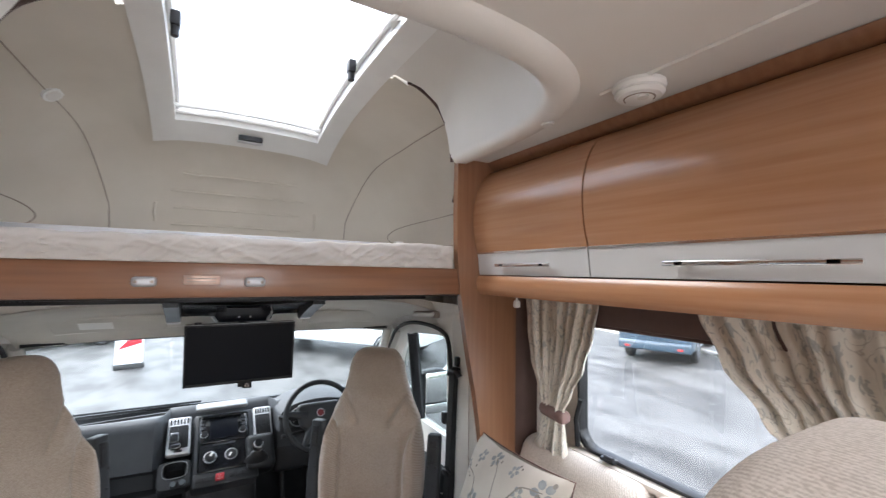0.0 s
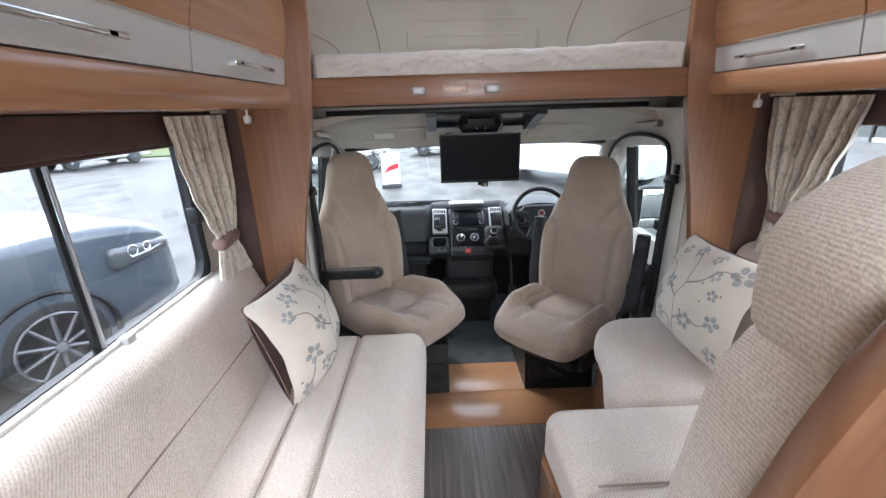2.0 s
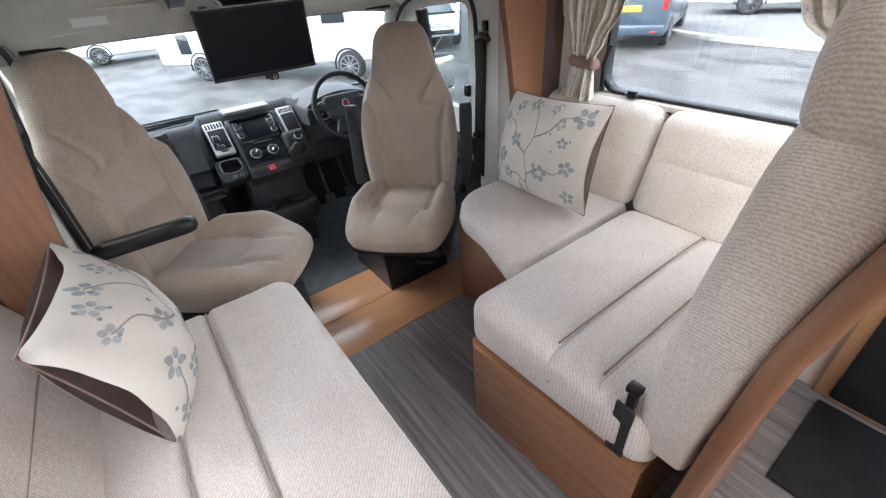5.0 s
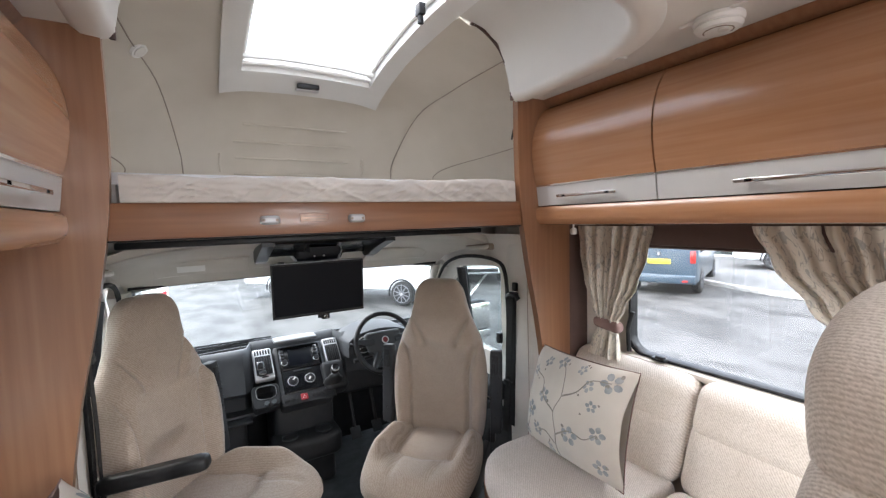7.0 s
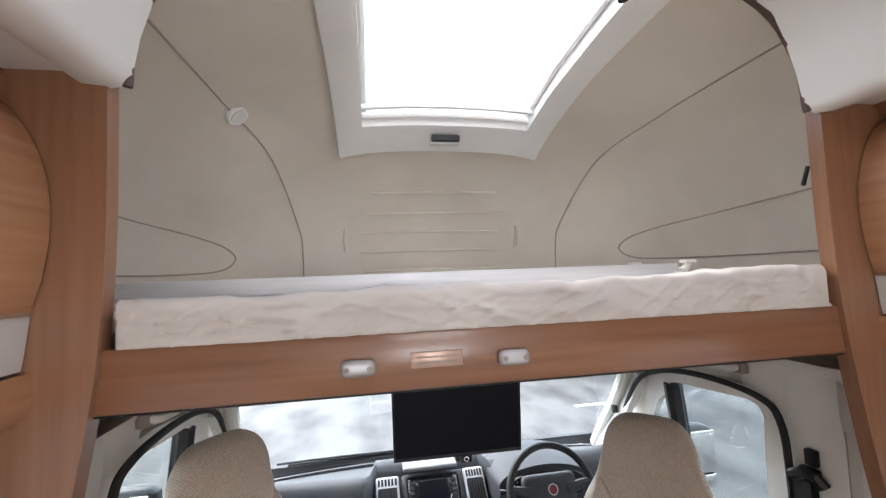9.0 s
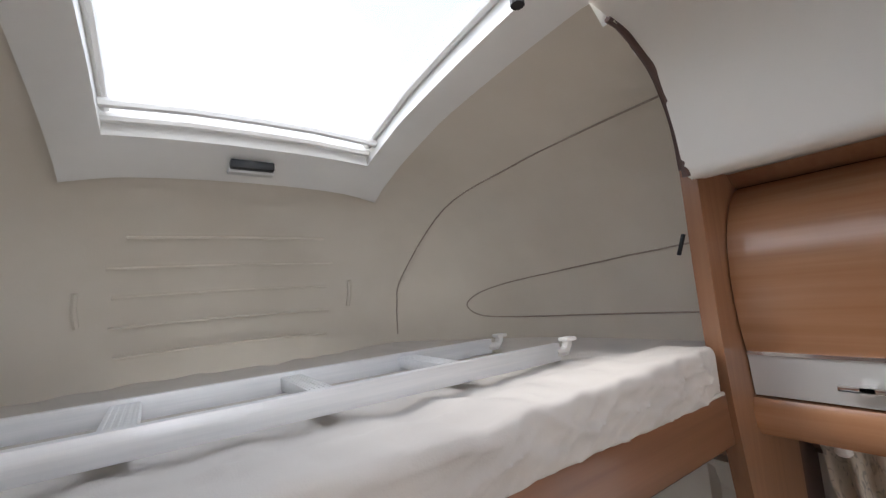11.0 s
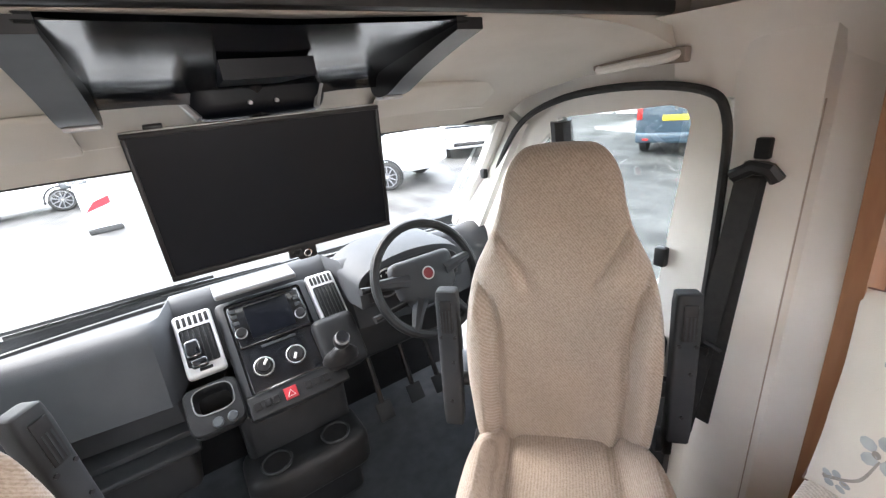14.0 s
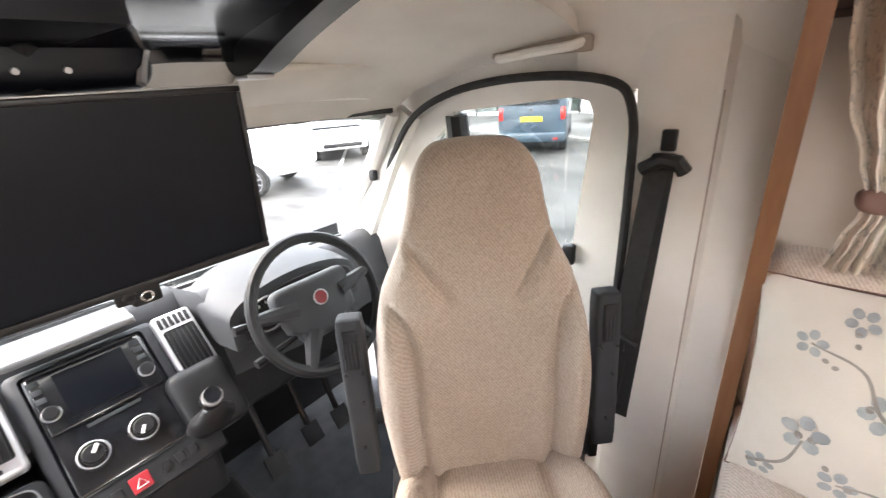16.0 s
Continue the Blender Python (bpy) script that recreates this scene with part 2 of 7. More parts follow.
def box(x0, x1, y0, y1, z0, z1, bev=0.0, seg=2):
    bm = bmesh.new()
    bmesh.ops.create_cube(bm, size=1.0)
    moved(bm, Matrix.Translation(((x0 + x1) / 2, (y0 + y1) / 2, (z0 + z1) / 2)) @ Matrix.Diagonal((x1 - x0, y1 - y0, z1 - z0, 1)))
    if bev:
        bmesh.ops.bevel(bm, geom=bm.edges[:], offset=bev, segments=seg, affect="EDGES", profile=0.5)
    return bm


def loft(rings, closed=True, cap=True):
    """A skin over rings of equally many points."""
    bm = bmesh.new()
    vs = [[bm.verts.new(p) for p in r] for r in rings]
    n = len(rings[0])
    for a, b in zip(vs, vs[1:]):
        for i in range(n if closed else n - 1):
            j = (i + 1) % n
            bm.faces.new((a[i], a[j], b[j], b[i]))
    if cap and closed:
        bm.faces.new(vs[0])
        bm.faces.new(vs[-1])
    return bm


def prism(poly, axis, a, b, bev=0.0, seg=2):
    """A flat outline, given in the two other axes in xyz order, made thick from a to b along the axis."""
    def put(p, d):
        q = list(p)
        q.insert("xyz".index(axis), d)
        return Vector(q)
    bm = loft([[put(p, a) for p in poly], [put(p, b) for p in poly]])
    if bev:
        sharp = [e for e in bm.edges if len(e.link_faces) == 2 and abs(e.calc_face_angle(0.0)) > 0.6]
        bmesh.ops.bevel(bm, geom=sharp, offset=bev, segments=seg, affect="EDGES", profile=0.5)
    return bm


def tube(points, r, n=8, cap=True):
    """A round bar along points; r is one radius or one for each point."""
    pts = [Vector(p) for p in points]
    rs = r if isinstance(r, (list, tuple)) else [r] * len(pts)
    rings, up = [], None
    for i, p in enumerate(pts):
        d = (pts[min(i + 1, len(pts) - 1)] - pts[max(i - 1, 0)]).normalized()
        side = d.cross(up if up else Vector((0, 0, 1)))
        if side.length < 1e-3:
            side = d.cross(Vector((0, 1, 0)))
        side.normalize()
        up = side.cross(d)
        rings.append([p + rs[i] * (math.cos(t) * side + math.sin(t) * up) for t in (2 * math.pi * q / n for q in range(n))])
    return loft(rings, True, cap)


def arc(c, r, a0, a1, n, plane="xz"):
    out = []
    for i in range(n + 1):
        t = radians(a0 + (a1 - a0) * i / n)
        p = [0.0, 0.0, 0.0]
        p["xyz".index(plane[0])], p["xyz".index(plane[1])] = r * math.cos(t), r * math.sin(t)
        out.append(Vector(c) + Vector(p))
    return out


def smooth_line(points, n=6):
    """A Catmull-Rom line through points."""
    p = [Vector(q) for q in points]
    p = [2 * p[0] - p[1], *p, 2 * p[-1] - p[-2]]
    out = []
    for a, b, c, d in zip(p, p[1:], p[2:], p[3:]):
        for i in range(n):
            t = i / n
            out.append(0.5 * (2 * b + (c - a) * t + (2 * a - 5 * b + 4 * c - d) * t * t + (3 * b - a - 3 * c + d) * t ** 3))
    return out + [p[-2]]


def pad(sx, sy, sz, r, puff=0.0, cuts=14, shape=None):
    """A soft block round the origin: rounded edges, crowned top, optional shape(v) afterwards."""
    bm = bmesh.new()
    bmesh.ops.create_cube(bm, size=2.0)
    bmesh.ops.subdivide_edges(bm, edges=bm.edges[:], cuts=cuts, use_grid_fill=True)
    h = Vector((sx / 2, sy / 2, sz / 2))
    r = min(r, *h)
    for v in bm.verts:
        u = Vector(math.sin(c * math.pi / 2) * 0.35 + c * 0.65 for c in v.co)
        p = Vector((u[0] * h[0], u[1] * h[1], u[2] * h[2]))
        q = Vector(max(-h[i] + r, min(h[i] - r, p[i])) for i in range(3))
        d = p - q
        if d.length > 1e-6:
            p = q + d.normalized() * r
        if u[2] > 0:
            p.z += puff * (1 - u[0] ** 2) * (1 - u[1] ** 2)
        v.co = p
        if shape:
            v.co = shape(v.co)
    return bm


def groove(d, w=0.012):
    return math.exp(-(d / w) ** 2)


def ease(a, b, x):
    t = min(1.0, max(0.0, (x - a) / (b - a)))
    return t * t * (3 - 2 * t)


def lerp_table(table, x):
    for (a, fa), (b, fb) in zip(table, table[1:]):
        if x <= b:
            t = max(0.0, (x - a) / (b - a))
            return fa + (fb - fa) * t
    return table[-1][1]


def setting(name, bm, mat, label="", smooth=35.0, parent=None):
    ob = part(name, bm, mat, parent, label, smooth)
    return tagged(ob, kind="structure") if parent is None else ob


# ---- large structure ----
HALF = 1.19          # inner half width of the living space
POST_Y = 2.47        # bulkhead between living space and cab
BACK_Y = -1.6        # plain rear wall
CEIL_Z = 2.17
setting("floor", box(-HALF, HALF, BACK_Y, 2.42, -0.05, 0.0), VINYL, "dark grey streaked vinyl floor with wood grain")
setting("floor_threshold", box(-0.93, 0.93, 2.42, 2.695, -0.05, 0.006, 0.004), WOOD_FLOOR, "wood laminate threshold strip before the cab")
setting("floor_platform", box(-0.30, 0.30, 2.70, 2.98, -0.05, 0.003, 0.002), WOOD_FLOOR, "wood laminate floor panel between the cab seats")
setting("cab_floor", box(-0.98, 0.98, 2.70, 4.3, -0.08, -0.004), MAT_GREY, "dark grey rubber cab floor mat")


def wall_with_window(name, side, y0, y1, z0, z1):
    """A side wall, thick, with one opening through it."""
    a, b = side * HALF, side * (HALF + 0.035)
    lo, hi = min(a, b), max(a, b)
    bm = merged(box(lo, hi, BACK_Y, y0, -0.05, CEIL_Z + 0.02), box(lo, hi, y1, POST_Y + 0.03, -0.05, CEIL_Z + 0.02),
                box(lo, hi, y0, y1, -0.05, z0), box(lo, hi, y0, y1, z1, CEIL_Z + 0.02))
    return setting(name, bm, WALL, "cream lined side wall of the living space")


WIN = {1: (1.08, 2.19, 0.985, 1.60), -1: (1.10, 2.24, 0.965, 1.60)}
wall_with_window("wall_east", 1, *WIN[1])
wall_with_window("wall_west", -1, *WIN[-1])
# The unseen rear wall's opening is added to hold a fill lamp.
setting("wall_south", merged(box(-HALF, -0.6, BACK_Y - 0.05, BACK_Y, -0.05, CEIL_Z + 0.02), box(0.6, HALF, BACK_Y - 0.05, BACK_Y, -0.05, CEIL_Z + 0.02), box(-0.6, 0.6, BACK_Y - 0.05, BACK_Y, -0.05, 1.0), box(-0.6, 0.6, BACK_Y - 0.05, BACK_Y, 1.7, CEIL_Z + 0.02)), WALL, "plain cream rear wall with an opening added for a fill lamp")

# The raised nose over the cab: a rounded plan, drawn in towards the top.
NOSE_Y, NOSE_X, NOSE_L = 2.32, 1.10, 1.38
PROFILE = [(0.0, 2.475), (0.3, 2.465), (0.52, 2.425), (0.66, 2.375), (0.76, 2.325), (0.86, 2.24), (0.94, 2.12), (0.985, 2.0), (1.0, 1.86), (1.0, 1.58)]


def nose_plan(t):
    c, s = math.cos(t), math.sin(t)
    e = 2 / 2.5
    return Vector((NOSE_X * math.copysign(abs(c) ** e, c), NOSE_L * abs(s) ** e, 0))


def nose_z(x, y):
    """Height of the moulded lining above a place."""
    k = ((abs(x) / NOSE_X) ** 2.5 + (max(0.0, y - NOSE_Y) / NOSE_L) ** 2.5) ** 0.4
    return lerp_table([(a, b) for a, b in PROFILE[:-1]], min(k, 1.0))


def in_skylight(x, y, grow=0.0):
    return abs(x) < 0.345 + grow and 1.93 - grow < y < 3.20 + grow


def nose_shell():
    bm = bmesh.new()
    rows = []
    steps = 96
    prof = smooth_line([(a, b, 0) for a, b in PROFILE], 7)
    for i in range(steps + 1):
        t = math.pi * i / steps
        d = nose_plan(t)
        rows.append([bm.verts.new((d.x * p.x, NOSE_Y + d.y * p.x, p.y)) for p in prof])
    for a, b in zip(rows, rows[1:]):
        for i in range(len(a) - 1):
            f = [a[i], a[i + 1], b[i + 1], b[i]]
            c = sum((v.co for v in f), Vector()) / 4
            if not in_skylight(c.x, c.y) and not (abs(c.x) < 0.62 and c.y < 2.46):
                try:
                    bm.faces.new(f)
                except ValueError:
                    pass
    bmesh.ops.remove_doubles(bm, verts=bm.verts[:], dist=0.0004)
    bmesh.ops.delete(bm, geom=[v for v in bm.verts if not v.link_faces], context="VERTS")
    return bm


setting("ceiling_overcab", nose_shell(), HEADLINER, "cream moulded lining of the over-cab nose", 60)

# The vault behind it, open to the living space: arch at the bulkhead, ring at the back.
RING_Y = 1.66
CEIL_Y0 = 0.6


def vault():
    rows = []
    ring = []
    for i in range(41):
        t = math.pi * i / 40
        c, s = math.cos(t), math.sin(t)
        ring.append(Vector((0.70 * math.copysign(abs(c) ** 0.5, c), 2.45 - (2.45 - RING_Y) * abs(s) ** 0.5, 0)))
    prof = [(1.0, 2.18), (0.985, 2.24), (0.955, 2.31), (0.90, 2.38), (0.80, 2.43), (0.66, 2.455), (0.48, 2.468), (0.25, 2.474), (0.02, 2.476)]
    bm = bmesh.new()
    vs = [[bm.verts.new((p.x * k, 2.46 + (p.y - 2.46) * k, z)) for p in ring] for k, z in prof]
    for a, b in zip(vs, vs[1:]):
        for i in range(40):
            f = [a[i], a[i + 1], b[i + 1], b[i]]
            c = sum((v.co for v in f), Vector()) / 4
            if not in_skylight(c.x, c.y):
                bm.faces.new(f)
    bmesh.ops.delete(bm, geom=[v for v in bm.verts if not v.link_faces], context="VERTS")
    return bm, ring


v_bm, RING = vault()
setting("ceiling_vault", v_bm, CEILING, "cream vaulted ceiling before the over-cab bed", 60)


def ring_trim():
    """The moulded band round the vault's edge, with a rolled lower lip."""
    sec = [(0.0, 0.03), (0.0, 0.0), (0.012, -0.018), (0.035, -0.024), (0.075, -0.02), (0.095, -0.004), (0.10, 0.02)]
    rings = []
    for i, p in enumerate(RING):
        q = RING[min(i + 1, 40)] - RING[max(i - 1, 0)]
        out = Vector((q.y, -q.x, 0)).normalized()
        if out.dot(p - Vector((0, 2.45, 0))) < 0:
            out = -out
        rings.append([Vector((p.x, p.y, 2.17)) + out * a + Vector((0, 0, b)) for a, b in sec])
    return loft(rings, closed=False)


setting("trim_vault", ring_trim(), CEILING, "cream moulded band round the ceiling vault", 50)


def ceiling_board():
    """The flat ceiling behind, with the vault's outline cut out of it."""
    bm = bmesh.new()
    inner = [bm.verts.new((p.x * 1.06, 2.45 + (p.y - 2.45) * 1.06, CEIL_Z)) for p in RING]
    outer = []
    for p in RING:
        d = Vector((p.x, p.y - 2.45, 0))
        if p.y > 2.449:
            outer.append(bm.verts.new((math.copysign(HALF, p.x), 2.45, CEIL_Z)))
        else:
            k = min(HALF / max(abs(d.x), 1e-4), (2.45 - CEIL_Y0) / max(-d.y, 1e-4))
            outer.append(bm.verts.new((d.x * k, 2.45 + d.y * k, CEIL_Z)))
    for i in range(40):
        bm.faces.new((inner[i], inner[i + 1], outer[i + 1], outer[i]))
    r = bmesh.ops.extrude_face_region(bm, geom=bm.faces[:])
    bmesh.ops.translate(bm, verts=[v for v in r["geom"] if isinstance(v, bmesh.types.BMVert)], vec=(0, 0, 0.03))
    return bm


setting("ceiling", ceiling_board(), CEILING, "cream ceiling board of the living space")
# The unseen rear ceiling gets an added opening for the other fill lamp.
setting("ceiling_rear", merged(box(-HALF, -0.4, BACK_Y, CEIL_Y0, CEIL_Z, CEIL_Z + 0.03), box(0.4, HALF, BACK_Y, CEIL_Y0, CEIL_Z, CEIL_Z + 0.03), box(-0.4, 0.4, BACK_Y, -0.55, CEIL_Z, CEIL_Z + 0.03), box(-0.4, 0.4, 0.25, CEIL_Y0, CEIL_Z, CEIL_Z + 0.03)), CEILING, "cream rear ceiling with an opening added for a fill lamp")
for c_x in (-0.30, 0.30):
    setting("trim_ceiling", tube([(c_x * 2.4, 1.70, 2.168), (c_x * 2.4, CEIL_Y0, 2.168)], 0.006, 6), CEILING, "thin cream ceiling joint strip")


# The outer roof, with the rooflight's hole, and its sides.
roof = merged(box(-1.25, -0.42, BACK_Y, 3.36, 2.50, 2.53), box(0.42, 1.25, BACK_Y, 3.36, 2.50, 2.53), box(-0.42, 0.42, BACK_Y, -0.56, 2.50, 2.53), box(-0.42, 0.42, 0.26, 1.86, 2.50, 2.53),
              box(-1.25, -1.22, BACK_Y, 2.6, CEIL_Z, 2.50), box(1.22, 1.25, BACK_Y, 2.6, CEIL_Z, 2.50))
setting("roof_outer", roof, WHITE_ABS, "white outer roof skin")

# Bulkhead posts: pear wood, the inner edge sweeping outwards below the bed.
def post(side):
    inner = smooth_line([(0.735, 2.175, 0), (0.735, 1.9, 0), (0.745, 1.7, 0), (0.765, 1.55, 0), (0.80, 1.35, 0), (0.842, 1.15, 0), (0.88, 0.9, 0), (0.905, 0.6, 0), (0.915, 0.3, 0), (0.918, 0.0, 0)], 5)
    a = [(side * p.x, p.y) for p in inner]
    b = [(side * max(p.x + 0.17, 1.055), p.y) for p in reversed(inner)]
    return prism(a + b, "y", 2.44, 2.474, 0.004)


for side, nm in ((1, "bulkhead_post"), (-1, "bulkhead_post")):
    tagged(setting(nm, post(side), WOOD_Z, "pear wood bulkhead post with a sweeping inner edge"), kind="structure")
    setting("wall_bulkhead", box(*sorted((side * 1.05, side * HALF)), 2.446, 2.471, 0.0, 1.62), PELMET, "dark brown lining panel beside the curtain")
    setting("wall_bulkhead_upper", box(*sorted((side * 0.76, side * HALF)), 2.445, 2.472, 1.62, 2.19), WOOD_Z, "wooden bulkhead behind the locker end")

# Over-cab arch edge trims in brown.
for side in (1, -1):
    pts = smooth_line([(side * 0.722, 2.462, 2.17), (side * 0.716, 2.462, 2.24), (side * 0.695, 2.462, 2.31), (side * 0.645, 2.462, 2.388), (side * 0.555, 2.462, 2.445)], 6)
    setting("trim_arch", tube(pts, 0.007, 8), PELMET, "thin brown edge trim of the over-cab arch")
    pts = smooth_line([(side * 0.708, 2.448, 2.15), (side * 0.703, 2.449, 2.228), (side * 0.682, 2.450, 2.297), (side * 0.634, 2.451, 2.374), (side * 0.55, 2.453, 2.430), (side * 0.50, 2.455, 2.444)], 6)
    setting("trim_arch_edge", tube(pts, [0.008] * 20 + [0.007] * (len(pts) - 20), 8), PELMET, "brown piping along the over-cab arch")
    pts = smooth_line([(side * 0.712, 2.455, 2.165), (side * 0.705, 2.455, 2.24), (side * 0.685, 2.455, 2.31), (side * 0.635, 2.455, 2.388), (side * 0.545, 2.455, 2.44)], 6)
    rows = [[p, p + Vector((side * 0.48, 0.01, 0.02 + (0.2 * (2.46 - p.z))))] for p in pts]
    setting("wall_arch", loft(rows, closed=False), HEADLINER, "cream infill beside the over-cab arch", 60)


def nose_line(pairs, r, name, mat=SEAM):
    """A groove line lying on the lining."""
    pts = smooth_line(pairs, 6)
    return setting(name, tube(pts, r, 6), mat, "thin joint line in the cream lining")


def on_nose(x, z):
    """The lining's front surface at x and z."""
    k = lerp_table(sorted((-b, a) for a, b in PROFILE[:-1]), -z)
    y = NOSE_Y + NOSE_L * max(0.0, k ** 2.5 - (abs(x) / NOSE_X) ** 2.5) ** 0.4
    return Vector((x, y - 0.002, z))


for side in (1, -1):
    nose_line([on_nose(side * 0.59, 1.80), on_nose(side * 0.59, 1.92), on_nose(side * 0.60, 2.03), (side * 0.65, 3.26, nose_z(0.65, 3.26)), (side * 0.715, 2.95, nose_z(0.715, 2.95)), (side * 0.74, 2.7, nose_z(0.74, 2.7)), (side * 0.75, 2.5, nose_z(0.75, 2.5))], 0.0028, "trim_seam")
    k = [(2.56, 2.04), (2.8, 2.022), (3.05, 1.997), (3.24, 1.970), (3.345, 1.938), (3.385, 1.895), (3.345, 1.852), (3.22, 1.838), (2.9, 1.835), (2.56, 1.835)]
    pts = []
    for y, z in k:
        x = NOSE_X * lerp_table(sorted((-b, a) for a, b in PROFILE[:-1]), -z)
        f = max(0.02, 1 - ((y - NOSE_Y) / NOSE_L) ** 2.5) ** 0.4
        pts.append((side * (x * f - 0.002), y, z))
    nose_line(pts, 0.0028, "trim_recess")
for z, w in ((1.835, 0.33), (1.925, 0.34), (2.015, 0.33), (2.10, 0.34), (2.185, 0.29)):
    nose_line([on_nose(-w, z - 0.004), on_nose(-w / 2, z), on_nose(0, z + 0.002), on_nose(w / 2, z), on_nose(w, z - 0.004)], 0.006, "trim_rib", HEADLINER)

for side in (1, -1):
    nose_line([on_nose(side * 0.41, 1.93), on_nose(side * 0.415, 1.98), on_nose(side * 0.41, 2.03)], 0.008, "trim_rib", HEADLINER)

# Rooflight: moulded frame following the lining, sash and pane tinted to dim the sky.
rooflight = tagged(thing("window_rooflight", "white framed rooflight with a darkened tilting pane", "rooflight"), kind="structure")


def frame_ring(inner, outer, drop_in, drop_out, n=24):
    """A frame between two rectangles (x half, y0, y1), following the lining's curve."""
    def walk_round(h, y0, y1):
        pts = []
        cs = [(-h, y0), (h, y0), (h, y1), (-h, y1)]
        for (a, b), (c, d) in zip(cs, cs[1:] + cs[:1]):
            pts += [(a + (c - a) * i / n, b + (d - b) * i / n) for i in range(n)]
        return pts
    a, b = walk_round(*inner), walk_round(*outer)
    top = [[(x, y, roof_z(x, y) + 0.06) for x, y in a], [(x, y, roof_z(x, y) - drop_in) for x, y in a],
           [(x * 0.7 + u * 0.3, y * 0.7 + w * 0.3, roof_z(x * 0.7 + u * 0.3, y * 0.7 + w * 0.3) - drop_in - 0.004) for (x, y), (u, w) in zip(a, b)],
           [(x, y, roof_z(x, y) - drop_out) for x, y in b], [(x, y, roof_z(x, y) + 0.02) for x, y in b]]
    return loft(top, True, False)


def roof_z(x, y):
    return nose_z(x, max(y, NOSE_Y))


part("frame", frame_ring((0.318, 1.95, 3.182), (0.41, 1.88, 3.335), 0.02, 0.022), WHITE_ABS, rooflight, smooth=50)


def sash():
    bars = []
    for y in (3.168, 3.115):
        bars.append(tube([(x, y, roof_z(x, y) + 0.012) for x in (-0.318, -0.15, 0, 0.15, 0.318)], 0.012, 8))
    for x in (-0.31, 0.31):
        bars.append(tube([(x, y, roof_z(x, y) + 0.03) for y in (3.16, 2.9, 2.7, 2.5, 2.3, 1.96)], 0.012, 8))
    return merged(*bars)


part("sash", sash(), WHITE_ABS, rooflight, "white sash rails")
pane = part("pane", loft([[(x, y, roof_z(x, y) + 0.05) for x in (-0.33, -0.15, 0, 0.15, 0.33)] for y in (1.93, 2.4, 2.7, 2.95, 3.19)], closed=False), ACRYLIC, rooflight, "acrylic pane, darkened to dim the sky")
pane.visible_shadow = False
part("catch", merged(box(-0.055, 0.055, 3.215, 3.245, 2.322, 2.345, 0.003)), BLACK, rooflight, "dark pull catch")
part("catch_plate", box(-0.058, 0.058, 3.236, 3.266, 2.315, 2.328, 0.003), SILVER, rooflight, "silver pull plate")
for x in (-0.29, 0.27):
    part("stay_knob", merged(box(x - 0.014, x + 0.014, 2.45, 2.49, 2.43, 2.475, 0.004), tube([(x, 2.47, 2.43), (x, 2.47, 2.40)], 0.012, 10)), BLACK, rooflight, "black stay knob")

# Over-cab bed: base board with slats, front beam, mattress, ladder.
bed = thing("overcab_bed", "over-cab bed base with a pear wood front beam and slats", "bed")
# Shade of the overhanging mattress is in this beam's darker wood tone.
part("beam", box(-0.80, 0.80, 2.452, 2.475, 1.592, 1.70, 0.004), WOOD_X_SHADED, bed, "pear wood front beam")
part("beam_seal", box(-0.765, 0.765, 2.458, 2.474, 1.587, 1.593, 0.002), BLACK, bed, "black seal under the beam")
part("rail", box(-0.80, 0.80, 2.476, 2.50, 1.60, 1.68), SLAT_WOOD, bed)
for i in range(17):
    x = -0.80 + i * 0.1
    part("slat", box(x - 0.022, x + 0.022, 2.50, 3.1, 1.600, 1.618, 0.004), SLAT_WOOD, bed, "pale birch slat")
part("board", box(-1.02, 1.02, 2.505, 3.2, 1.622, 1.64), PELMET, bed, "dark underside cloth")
part("edge_seal", box(-0.80, 0.80, 2.83, 2.86, 1.549, 1.575, 0.006), BLACK, bed, "black edge seal")
part("edge_fill", prism([(0.92 * u, 1.552 - 0.09 * abs(u) ** 5) for u in (i / 12 - 1 for i in range(25))] + [(0.92, 1.622), (-0.92, 1.622)], "y", 2.864, 2.885), CAB_CLOTH, bed, "cloth covered filler behind the edge seal")


def crease(a, b, seed):
    """Sharp slack folds in cloth, running aslant."""
    n = noise.noise(Vector((a * 11 + b * 9, b * 7 - a * 3, seed)))
    return max(0.0, 1 - 3.5 * abs(n)) ** 1.5 * (0.5 + noise.noise(Vector((a * 4, b * 4, seed + 5))))


